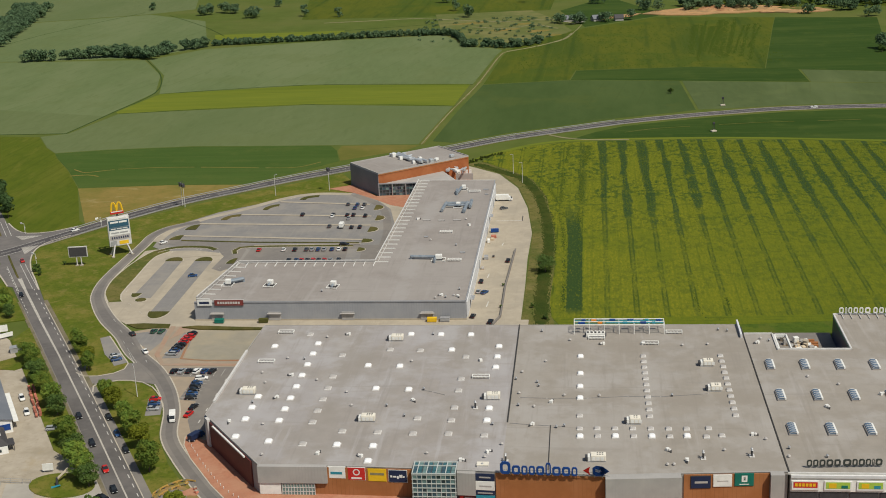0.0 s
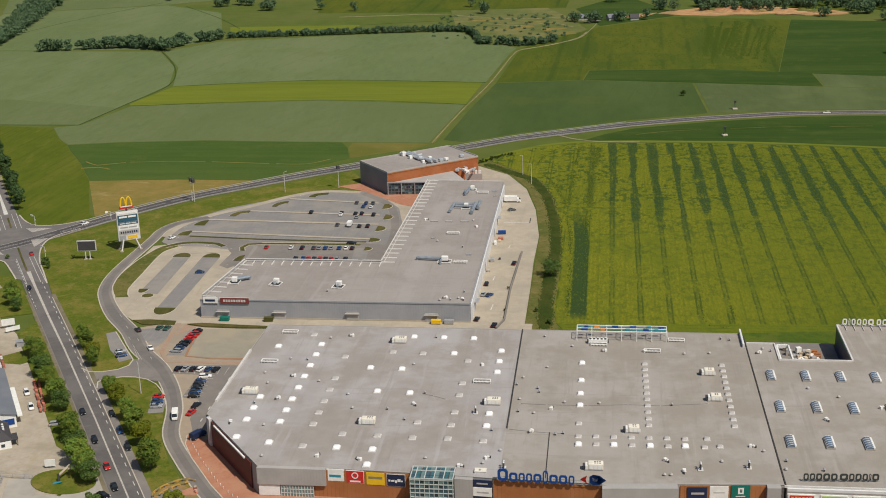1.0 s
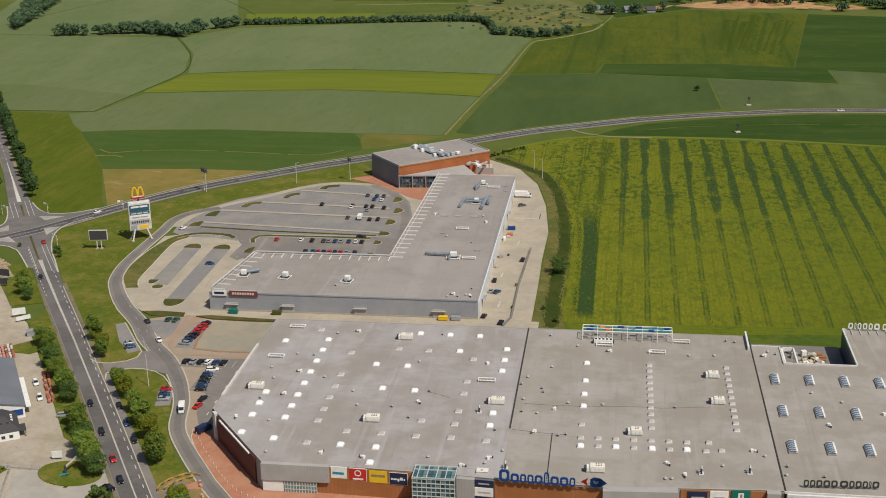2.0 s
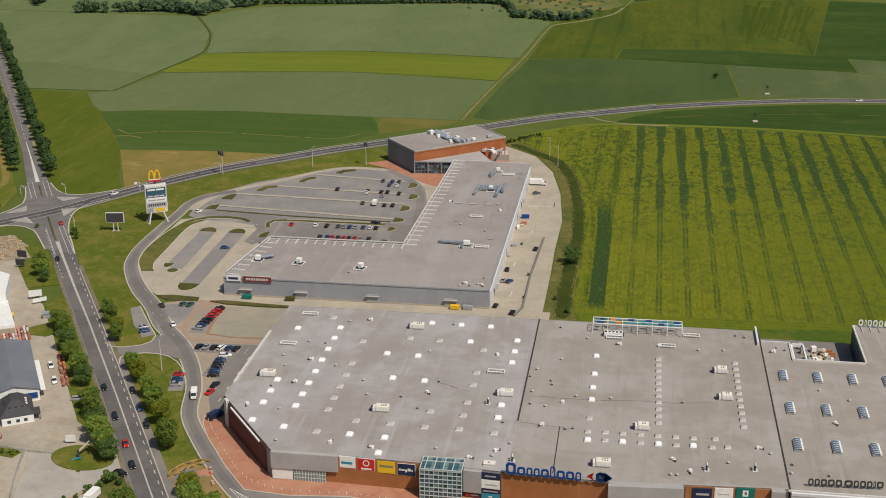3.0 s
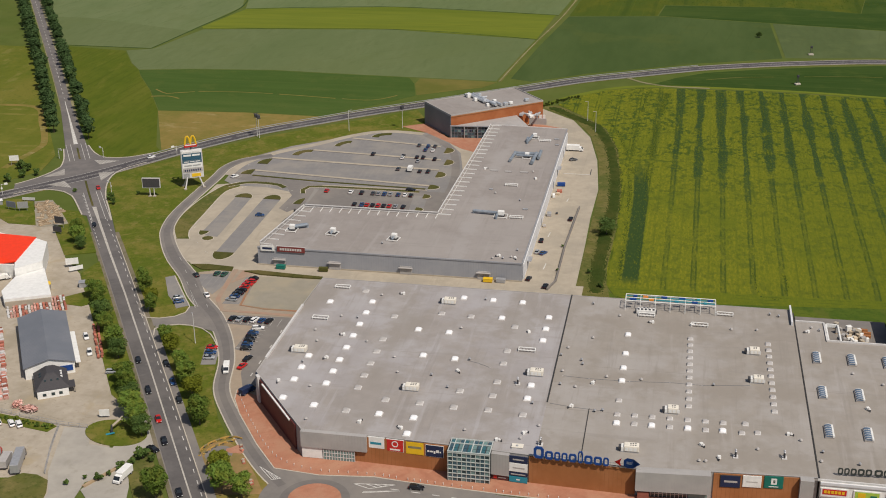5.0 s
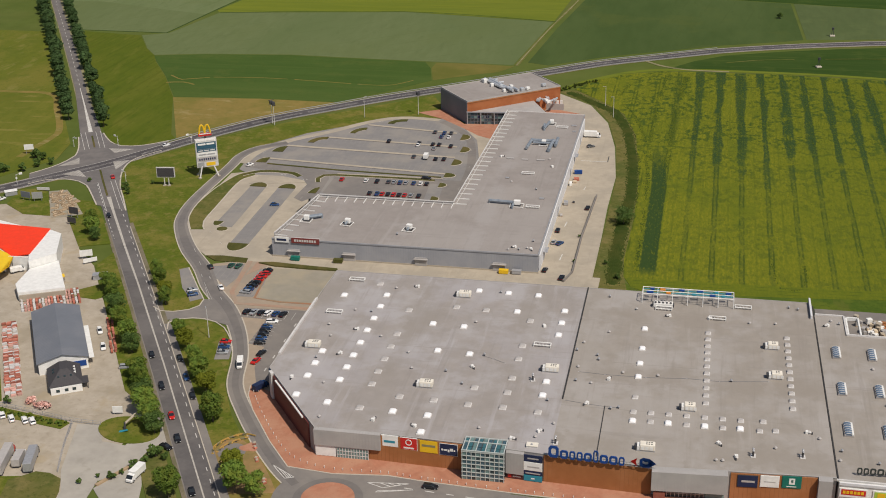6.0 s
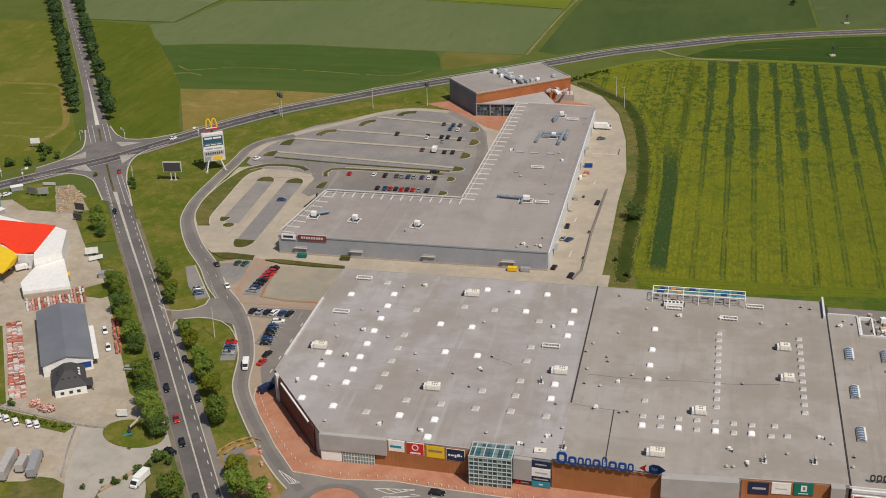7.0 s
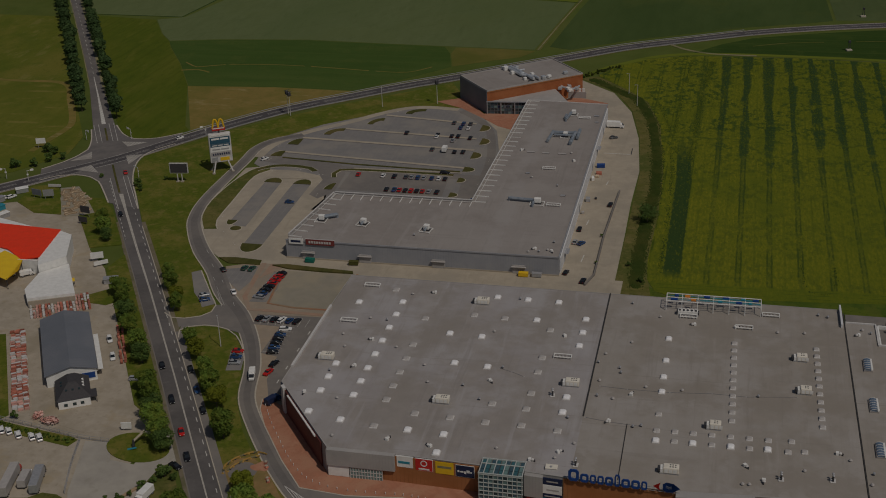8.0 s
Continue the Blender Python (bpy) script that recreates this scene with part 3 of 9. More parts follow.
def prism(bm, pts, z0, z1, inset=0.0):
    """An upright prism on a polygon (counter-clockwise or not)."""
    area = sum(a[0] * b[1] - b[0] * a[1] for a, b in zip(pts, pts[1:] + pts[:1]))
    pts = pts if area > 0 else pts[::-1]
    lo = [bm.verts.new((x, y, z0)) for x, y in pts]
    hi = [bm.verts.new((x, y, z1)) for x, y in pts]
    bm.faces.new(hi)
    bm.faces.new(lo[::-1])
    for i in range(len(pts)):
        j = (i + 1) % len(pts)
        bm.faces.new((lo[i], lo[j], hi[j], hi[i]))


def slab(name, pts, z0, z1, mat, label="", category="", kind="structure", parent=None):
    bm = bmesh.new()
    prism(bm, list(pts), z0, z1)
    cut(bm)
    return tagged(part(name, bm, mat, parent), label=label, category=category, kind=kind)


def rod(bm, a, b, r0, r1=None, n=6):
    a, b = Vector(a), Vector(b)
    r1 = r0 if r1 is None else r1
    q = (b - a).to_track_quat("Z", "Y").to_matrix()
    rings = []
    for p, r in ((a, r0), (b, r1)):
        rings.append([bm.verts.new(p + q @ Vector((r * math.cos(2 * math.pi * i / n), r * math.sin(2 * math.pi * i / n), 0))) for i in range(n)])
    for i in range(n):
        j = (i + 1) % n
        bm.faces.new((rings[0][i], rings[0][j], rings[1][j], rings[1][i]))
    bm.faces.new(rings[0][::-1])
    bm.faces.new(rings[1])


def curve(pts, step=4.0, closed=False):
    """A smooth line through the points, evenly cut."""
    out, n = [], len(pts)
    for i in range(n if closed else n - 1):
        p = [Vector((*(pts[k % n] if closed else pts[min(max(k, 0), n - 1)]), 0)) for k in (i - 1, i, i + 1, i + 2)]
        m = max(1, int((p[2] - p[1]).length / step))
        for k in range(m):
            t = k / m
            q = 0.5 * (2 * p[1] + (p[2] - p[0]) * t + (2 * p[0] - 5 * p[1] + 4 * p[2] - p[3]) * t * t + (3 * p[1] - p[0] - 3 * p[2] + p[3]) * t ** 3)
            out.append((q.x, q.y))
    return out if closed else out + [tuple(pts[-1])]


def offsets(pts, closed=False):
    """Unit vectors to the right of each point of a line."""
    out, n = [], len(pts)
    for i in range(n):
        a = pts[(i - 1) % n] if closed else pts[max(i - 1, 0)]
        b = pts[(i + 1) % n] if closed else pts[min(i + 1, n - 1)]
        d = Vector((b[0] - a[0], b[1] - a[1]))
        d = d.normalized() if d.length else Vector((1, 0))
        out.append((d.y, -d.x))
    return out


def ribbon(bm, pts, left, right, z0, z1, closed=False):
    """A flat bar along a line, from -left to right of it."""
    nn = offsets(pts, closed)
    rows = []
    for (x, y), (nx, ny) in zip(pts, nn):
        a, b = (x - nx * left, y - ny * left), (x + nx * right, y + ny * right)
        rows.append([bm.verts.new((*a, z0)), bm.verts.new((*b, z0)), bm.verts.new((*b, z1)), bm.verts.new((*a, z1))])
    m = len(rows)
    for i in range(m if closed else m - 1):
        r, s = rows[i], rows[(i + 1) % m]
        for k in range(4):
            bm.faces.new((r[k], r[(k + 1) % 4], s[(k + 1) % 4], s[k]))
    if not closed:
        bm.faces.new(rows[0][::-1])
        bm.faces.new(rows[-1])
    bmesh.ops.recalc_face_normals(bm, faces=bm.faces)


def strip(name, pts, left, right, z0, z1, mat, label="", category="", smooth=True, closed=False, kind="structure", parent=None):
    bm = bmesh.new()
    ribbon(bm, curve(pts, closed=closed) if smooth else pts, left, right, z0, z1, closed)
    return tagged(part(name, bm, mat, parent), label=label, category=category, kind=kind)


def dashes(bm, pts, on, off, half, z0, z1, side=0.0):
    """Short bars along a line, side metres to its right."""
    line = curve(pts, 0.5)
    nn = offsets(line)
    line = [(x + nx * side, y + ny * side) for (x, y), (nx, ny) in zip(line, nn)]
    run, piece = 0.0, []
    for a, b in zip(line, line[1:]):
        if run % (on + off) < on:
            piece = piece or [a]
            piece.append(b)
        elif piece:
            ribbon_quick(bm, piece, half, z0, z1)
            piece = []
        run += math.dist(a, b)
    if len(piece) > 1:
        ribbon_quick(bm, piece, half, z0, z1)


def ribbon_quick(bm, pts, half, z0, z1):
    nn = offsets(pts)
    prism(bm, [(x - nx * half, y - ny * half) for (x, y), (nx, ny) in zip(pts, nn)] +
          [(x + nx * half, y + ny * half) for (x, y), (nx, ny) in zip(pts[::-1], nn[::-1])], z0, z1)


def ring(x, y, rx, ry, n=24, turn=0.0, wobble=0.0):
    c, s = math.cos(turn), math.sin(turn)
    out = []
    for i in range(n):
        a = 2 * math.pi * i / n
        k = 1 + wobble * math.sin(3 * a + x) * 0.5 + wobble * math.sin(5 * a + y) * 0.3
        u, v = rx * k * math.cos(a), ry * k * math.sin(a)
        out.append((x + u * c - v * s, y + u * s + v * c))
    return out


def bevelled(x0, x1, y0, y1, z0, z1, r, segments=2, only_top=False):
    bm = a_box(x0, x1, y0, y1, z0, z1)
    edges = [e for e in bm.edges if not only_top or max(v.co.z for v in e.verts) > z1 - 1e-4]
    bmesh.ops.bevel(bm, geom=edges, offset=r, segments=segments, affect="EDGES", profile=0.6)
    return bm


# ---------------------------------------------------------------- lines of the plan
D, N = (0.505, -0.863), (0.863, 0.505)
J = (-174.0, 228.0)


def main(s, n=0.0):
    """A point of the main road, s metres south of the crossing and n metres to its east side."""
    n -= 2.3 * math.exp(-(s / 130) ** 2)
    return (J[0] + D[0] * s + N[0] * n, J[1] + D[1] * s + N[1] * n)


def span(s0, s1):
    """The main road's line between two distances."""
    m = max(2, int(abs(s1 - s0) / 15))
    return [main(s0 + (s1 - s0) * i / m) for i in range(m + 1)]


# ---------------------------------------------------------------- ground and fields
bm = bmesh.new()
prism(bm, [(-4500, -3000), (4500, -3000), (4500, 4800), (-4500, 4800)], -2.0, 0.0)
tagged(part("ground", bm, M_MEADOW), "rolling green meadow ground reaching the horizon", "ground", kind="structure")


def field(pts, mat, top, label):
    return slab("field", pts, -0.5, 0.25 * top, mat, label, "field")


field([(-326, 478), (-246, 477), (-237, 543), (-229, 613), (-248, 685), (-287, 763), (-393, 768), (-486, 775)], M_WHEAT, 0.30, "grey-green wheat field beside the tree-lined road")
field([(-326, 479), (-247, 478), (-239, 530), (-330, 560), (-372, 560)], M_WHEATL, 0.36, "paler grey-green end of the wheat field")
field([(-224, 607), (-245, 685), (-283, 763), (-247, 814), (-133, 845), (-30, 859), (-9, 788), (16, 778), (25, 766), (21, 736), (12, 617), (-114, 629)], M_WHEAT, 0.32, "wide grey-green wheat field below the tree belt")
field([(-232, 538), (-235, 543), (-223, 606), (-114, 627.5), (10, 615.6), (5, 539.5), (-99, 555)], M_YELLOW, 0.40, "yellow-green strip field")
field([(-260, 469), (-242.4, 437.4), (-231.5, 423), (-201, 429.6), (-147, 434.6), (-92, 431.6), (-59.5, 430.4), (-6, 429), (4.5, 538), (-99, 554), (-231, 536.5), (-244, 477)], M_WHEATL, 0.28, "pale green wheat field beside the dirt lane")
field([(-231, 421.5), (-224.4, 409), (-205.4, 378.5), (-184.4, 339.6), (-135, 343.6), (-89.5, 342.6), (-66, 368), (-47.5, 390.5), (-53.5, 416), (-59.5, 429), (-92, 430.4), (-147, 433.4), (-201, 428.4)], M_GREENCROP, 0.35, "dark green crop field above the cross road")
field([(-47, 391.5), (-23.5, 407), (-12, 413), (-5, 426), (-27, 428.5), (-52.5, 428), (-53, 416)], M_TAN, 0.22, "bare brownish field corner by the lane")
field([(-184.4, 338.6), (-135, 342.4), (-89.8, 341.4), (-110, 316.5), (-132, 291), (-155, 271.5)], M_TANFIELD, 0.25, "dry tan grass field beside the road")
field([(-260.5, 468.5), (-242.8, 437.2), (-231.2, 421.8), (-224.7, 408.8), (-205.7, 378.3), (-184.7, 339.2), (-160, 277), (-155.4, 271), (-157, 267.2), (-167, 258.5), (-178, 256.3), (-186.2, 262), (-195, 273.6), (-322, 477)], M_DEEPGRASS, 0.30, "olive green meadow between the roads")
field([(2, 436), (9, 518), (20, 613), (84, 623), (162, 610), (165.5, 510), (150, 503), (115, 490), (80, 472), (46, 454), (15, 431)], M_WHEATD, 0.30, "grey-green wheat field above the main road")
field([(167.5, 511), (164, 610), (251.7, 594), (420, 560), (420, 516), (284, 521), (224, 519), (188, 513)], M_WHEATM, 0.34, "pale wheat field above the road")
field([(84, 624.5), (88, 661), (175, 665), (251, 645), (251.5, 596), (163, 611.5)], M_DARKCROP, 0.36, "dark green strip field")
field([(20, 615), (27, 736), (33, 772), (40, 792), (94, 877), (164, 936), (271, 912), (262, 860), (228, 652), (175, 666.5), (87, 662.5), (83, 624.5)], M_OLIVE, 0.28, "large olive green crop field")
field([(271.4, 912), (360, 894), (344, 797), (430, 600), (252.5, 644.5), (228.5, 651.5), (262.5, 860)], M_DARKCROP, 0.30, "dark green crop field on the slope")
field([(253, 643.5), (430, 598), (425, 562), (252.5, 595.5)], M_WHEATM, 0.31, "thin pale strip field")
field([(-487, 777), (-393, 772), (-290, 775), (-250, 830), (-300, 1000), (-380, 1065), (-545, 1010)], M_WHEAT, 0.3, "distant grey-green field behind the trees")
field([(-548, 1014), (-382, 1070), (-340, 1100), (-420, 1420), (-700, 1400)], M_WHEATL, 0.3, "distant pale field")
field([(-246, 842), (-133, 870), (-135, 905), (-262, 900)], M_YELLOW, 0.3, "distant yellow-green field strip")
field([(-195, 990), (-30, 985), (60, 1010), (70, 1300), (-250, 1350)], M_OLIVE, 0.3, "distant olive meadow")
field([(95, 885), (164, 942), (170, 960), (120, 1100), (70, 1000)], M_DARKCROP, 0.3, "distant dark green field")
field([(200, 1000), (420, 960), (520, 1200), (260, 1300)], M_OLIVE, 0.3, "distant olive field behind the sand pit")
# the crop field beside the shopping centre
field([(36, 384), (50, 413), (82, 427), (147, 429), (212, 423), (263, 414), (330, 400), (420, 385), (420, 133), (186, 135), (163, 133), (148, 131.4), (124, 129.6), (106, 127), (92, 126), (84, 131), (80.5, 140), (79.6, 157), (80.6, 198), (79.7, 247), (74.5, 308), (66, 343), (55, 360)], M_RAPE, 0.53,
      "yellow-green ripening crop field with dark wheel lines")
# dark green plants along the wheel lines, thick in the north half
rng = random.Random(5)


def crop_plants(places, mat, label, z=0.13, name="crop_plants", category="crop"):
    """Low four-sided tufts, all in one mesh."""
    vs, fs = [], []
    for x, y, r in places:
        n, a0 = len(vs), rng.uniform(0, 2)
        vs.append((x, y, z + 0.3 + r * 0.3))
        vs.extend((x + r * math.cos(a0 + q * 1.57), y + r * 1.4 * math.sin(a0 + q * 1.57), z - 0.05) for q in range(4))
        fs.extend((n, n + 1 + q, n + 1 + (q + 1) % 4) for q in range(4))
    me = bpy.data.meshes.new(name)
    me.from_pydata(vs, [], fs)
    me.materials.append(mat)
    tagged(new(name, me), label, category, kind="stuff")


plants, mid = [], []
for k in range(-1, 26):
    xk = 103 + 11.35 * k
    start, force = rng.uniform(235, 320), rng.uniform(0.4, 1.0)
    for i in range(900):
        y = rng.uniform(143, 422 - 0.13 * max(0, xk - 150))
        wave = 0.5 + 0.5 * math.sin(y / 13 + k) * math.sin(y / 31 + 2 * k)
        north = min(1, max(0, (y - start) / 60)) * force
        if rng.random() < 0.2 * wave + 0.75 * north:
            x = xk + rng.gauss(0, 0.5 + 0.7 * north) + 0.006 * (y - 280)
            (plants if north > 0.35 and rng.random() < 0.7 else mid).append((x, y, rng.uniform(0.14, 0.32)))
for line, force in (([(85, 146), (84.6, 200), (83.6, 250), (78.4, 310), (70.5, 346), (60, 368), (66, 400)], 0.45), ([(137, 160), (137.2, 142), (139, 138.3), (144, 136.9), (147.4, 139.5), (148.6, 147), (148.6, 160)], 0.3), ([(84.4, 272), (82, 300), (82.2, 342), (85, 418)], 0.5), ([(90.6, 262), (91.3, 283), (92.7, 351), (96, 417)], 1.0)):
    for (xa, ya), (xb, yb) in zip(line, line[1:]):
        for i in range(int(math.hypot(xb - xa, yb - ya) * 14 * force)):
            t = rng.random()
            y = ya + (yb - ya) * t
            if rng.random() < 0.45 + 0.5 * math.sin(y / 8) * math.sin(y / 21):
                (plants if i % 3 == 0 else mid).append((xa + (xb - xa) * t + rng.gauss(0, 0.25 + 0.7 * force), y, rng.uniform(0.18, 0.42)))
for i in range(22000):
    x, y = rng.uniform(74, 405), 140 + 285 * math.sqrt(rng.random())
    if y < 424 - 0.13 * max(0, x - 150) and x > 81.5 - 0.1 * max(0, y - 250) and rng.random() < 0.2 + 0.6 * min(1, max(0, (y - 200) / 150)):
        mid.append((x, y, rng.uniform(0.15, 0.36)))
crop_plants(plants, M_RAPEDARK, "dark green plants along the wheel lines of the crop")
crop_plants(mid, M_CROPMID, "greener plants scattered through the ripening crop")
streaks = []
for k in range(13):
    x0, x1, y0, y1 = 177 + 4.1 * k + rng.uniform(-1.5, 1.5), 197 + 4.6 * k + rng.uniform(-1.5, 1.5), 676 + rng.uniform(0, 70), 905 - rng.uniform(0, 40)
    wide = rng.choice((0.6, 1.0, 1.8))
    for i in range(int(260 + 260 * wide) if k < 6 else int(120 + 200 * wide)):
        t = rng.random() ** (0.7 if k < 6 else 1.0)
        streaks.append((x0 + (x1 - x0) * t + rng.gauss(0, wide), y0 + (y1 - y0) * t, rng.uniform(0.3, 0.8)))
for i in range(1500):
    x, y = rng.uniform(40, 250), rng.uniform(665, 880)
    if y < 800 + 0.9 * (x - 40):
        streaks.append((x, y, rng.uniform(0.3, 0.8)))
crop_plants(streaks, M_OLIVEDARK, "dark green streaks in the olive crop field", 0.08)
DITCH = [(34, 377), (51, 357.5), (61, 346), (70.3, 313.6), (75.6, 268.7), (77.8, 226), (76.5, 193), (76.1, 161), (77, 133)]
strip("ditch", DITCH, 1.2, 1.2, 0.0, 0.2, M_DITCHLEAF, "dark weedy ditch along the crop field", "ditch")
weeds = []
for a, b in zip(DITCH, DITCH[1:]):
    for i in range(2200):
        t = rng.random()
        weeds.append((a[0] + (b[0] - a[0]) * t + rng.gauss(0, 1.15), a[1] + (b[1] - a[1]) * t + rng.gauss(0, 0.9), rng.uniform(0.18, 0.5)))
crop_plants(weeds, M_DITCHLEAF, "tangled weeds along the ditch", 0.15, "ditch_weeds", "weeds")
slab("verge", [(27, 378), (48, 358), (59, 329), (66, 290), (69.5, 247), (69.2, 120), (84, 118), (81, 139), (80.2, 157), (81.2, 198), (80.3, 247), (75, 308), (66.5, 343), (54.5, 361), (36, 383)], -0.4, 0.12, M_VERGE, "rough grassy ditch beside the service yard", "verge")
slab("verge", [(84, 112), (81, 135), (88, 127), (106, 128), (186, 136), (420, 134), (420, 110), (182, 119), (182, 123.5), (150, 122.5), (150, 112)], -0.4, 0.1, M_LUSH, "mown green verge behind the store", "verge")
strip("verge", [(30, 381), (47, 405), (80, 428), (147, 430.5), (212, 424.5), (330, 402)], 3.5, 0.5, 0.0, 0.15, M_YELLOW, "pale field margin along the crop", "verge")
field([(84, 432), (147, 434), (212, 428), (330, 406), (420, 395), (420, 497), (283, 502), (223, 499), (187, 491), (151, 480), (118, 467), (100, 452)], M_DARKCROP, 0.14, "dark green grass below the road")
for line in ([(-246, 477), (-237, 543), (-229, 613), (-248, 685), (-285, 763)], [(-231, 537), (-99, 554.8), (7, 539)], [(-223, 606.5), (-114, 628), (12, 616)], [(-326, 478), (-246, 477)], [(-466, 860), (-444, 955), (-393, 1085)], [(-355, 1054), (-290, 960), (-250, 890)],
             [(-246, 866), (-133, 872), (60, 905)], [(-135, 905), (-40, 930), (60, 930)]):
    strip("field_margin", line, 0.5, 0.5, 0.0, 0.14, M_RAPEDARK, "dark grassy margin between two fields", "field margin")
strip("dirt_track", [(-4, 428), (4.4, 518), (15.6, 615), (24, 729), (30, 758), (49, 776), (64, 795), (77, 818), (86, 860), (92, 900)], 0.35, 0.35, 0.0, 0.16, M_TRACK, "pale dirt lane between the fields", "track")
strip("verge", [(-4, 428), (4.4, 518), (15.6, 615), (24, 729), (30, 758), (49, 776)], 1.3, 1.4, 0.0, 0.11, M_LANEGRASS, "dry grassy strip either side of the dirt lane", "verge")
strip("dirt_track", [(30, 758), (49, 776), (64, 795), (77, 818), (84, 850)], 1.5, 1.2, 0.0, 0.14, M_TRACK, "wider bare end of the dirt lane", "track")
for pts in ([(118, 449.8), (137, 458.3), (158, 462.4)], [(176, 465.6), (200, 469.3), (222, 470.6)], [(236, 471), (262, 472.4)]):
    strip("dirt_track", pts, 0.3, 0.3, 0.1, 0.2, M_LANEGRASS, "faint dry track below the road embankment", "track")
strip("dirt_track", [(66, 453), (73.8, 445.2), (79.4, 439.6), (95.5, 432), (120, 431)], 1.0, 1.0, 0.1, 0.22, M_TRACK, "pale dirt lane joining the country road", "track")
for pts, w in (([(-166, 960), (-120, 966), (-74, 972), (-26, 951), (21, 934), (61, 941), (86, 905)], 1.2), ([(-12, 905), (20, 890), (48, 905), (70, 880)], 1.0)):
    strip("dirt_track", pts, w, w, 0.0, 0.16, M_TRACK, "pale winding track over the scrub land", "track")
for x, y, rx, ry in ((52, 868, 12, 7), (20, 880, 14, 6), (-14, 930, 18, 6), (66, 842, 8, 6), (36, 915, 10, 5)):
    slab("bare_patch", ring(x, y, rx, ry, 14, 0.4, 0.3), 0.0, 0.13, M_TANFIELD, "bare sandy patch in the scrub land", "ground")
for pts, w in (([(-203, 381), (-193, 373), (-186, 376), (-178, 379.3)], 0.8), ([(-176, 380), (-158, 382), (-147, 382.6), (-131, 382)], 0.6), ([(-127, 381.6), (-110, 380), (-92, 377.8)], 0.9), ([(-88, 377.6), (-70, 377.6), (-58, 389)], 0.7), ([(-200, 366), (-190, 368), (-182, 364)], 1.2)):
    strip("dirt_track", pts, w * 0.55, w * 0.55, 0.0, 0.12, M_TANFIELD, "patchy dry grass track across the green field", "track")
for pts, top, mat, label in (([(150, 956), (172, 944), (203, 938), (222, 946), (241, 944), (262, 951), (288, 936), (318, 938), (332, 946), (318, 966), (296, 972), (270, 992), (236, 990), (205, 1000), (182, 984), (165, 976)], 0.8, M_SAND, "bare orange sand pit among the trees"),
                             ([(228, 962), (246, 956), (262, 964), (258, 980), (238, 982)], 0.95, M_SOIL, "darker dug hollow in the sand pit"), ([(296, 950), (312, 944), (322, 952), (306, 962)], 0.95, M_SOIL, "darker dug hollow in the sand pit"),
                             ([(112, 930), (140, 944), (150, 962), (128, 955)], 0.7, M_SAND, "bare sandy track by the pit")):
    slab("sand_pit", pts, -1, top, mat, label, "sand pit")


def sand_heap(x, y, rx, ry, h, mat, seed):
    """A low heap with a rough slope, highest off its middle."""
    r, n = random.Random(seed), 14
    bm = bmesh.new()
    rings = []
    for k, (f, z) in enumerate(((1.0, 0.0), (0.8, 0.3), (0.55, 0.68), (0.3, 0.92))):
        rings.append([bm.verts.new((rx * (0.12 * z + f * r.uniform(0.8, 1.15) * math.cos(6.283 * q / n)), ry * (0.2 * z + f * r.uniform(0.8, 1.15) * math.sin(6.283 * q / n)), h * z * r.uniform(0.75, 1.1))) for q in range(n)])
    for lo, hi in zip(rings, rings[1:]):
        for q in range(n):
            bm.faces.new((lo[q], lo[(q + 1) % n], hi[(q + 1) % n], hi[q]))
    bm.faces.new(rings[-1])
    ob = part("sand_heap", bm, mat)
    ob.matrix_basis = pose(x, y, 0.7, 0, 0, r.uniform(-20, 20))
    tagged(ob, "low rough heap of dug earth in the sand pit" if mat is not M_SAND else "low rough heap of orange sand in the pit", "sand heap", kind="structure")


for k, (x, y, rx, ry, h, m) in enumerate(((180, 956, 12, 4, 1.0, M_SAND), (200, 948, 14, 4, 1.2, M_SAND), (214, 972, 12, 7, 2.6, M_SANDRED), (226, 982, 12, 6, 3.4, M_SANDRED), (232, 964, 10, 8, 2.8, M_SANDRED), (246, 974, 8, 10, 4.5, M_SOIL),
                                           (250, 962, 6, 5, 2.6, M_SOIL), (258, 1000, 9, 14, 2.2, M_SAND), (264, 980, 8, 8, 1.8, M_SAND), (276, 960, 9, 5, 1.6, M_SAND), (288, 966, 9, 5, 2.0, M_VERGE), (300, 960, 10, 5, 1.6, M_VERGE), (268, 944, 8, 4, 1.2, M_SAND), (204, 978, 9, 5, 2.2, M_VERGE))):
    sand_heap(x, y, rx, ry, h, m, k)
slab("grass_verge", [(-158, 246), (-162.6, 236), (-162, 226), (-158.2, 213.3), (-152, 199.5), (-146.4, 189.7), main(60, 6.2), main(85, 5), main(120, 5), main(155, 5), (-88, 86.5), (-84, 83.4), (-79, 83.6), (-74, 86), (-71.6, 89.5), (-71.8, 94), (-76, 101), (-88, 123), (-98, 138), (-107, 160), (-112, 172), (-114.5, 196), (-114, 236), (-113.5, 252), (-106, 262), (-90, 287), (-68, 305), (-50, 317), (-26, 322), (-30, 340), (-40, 362), (-66, 340), (-90, 320), (-113, 298), (-133, 276), (-152, 248), (-160, 236)], -0.4, 0.1, M_GRASS, "mown green verge beside the access road", "verge")
slab("grass_verge", [(-76, 70), (-77, 74.5), (-75, 77.3), (-70, 79.2), (-65.5, 79.2), (-60.7, 77.6), (-56.1, 73.8), (-50.9, 66), (-47.3, 58), (-44.4, 47), (-41.2, 35), (-32.5, 17.5), (-22, 2), (-13, -11), (-20, -21), (-32, -2)], -0.4, 0.14, M_GRASS, "mown green island between the roads", "verge")
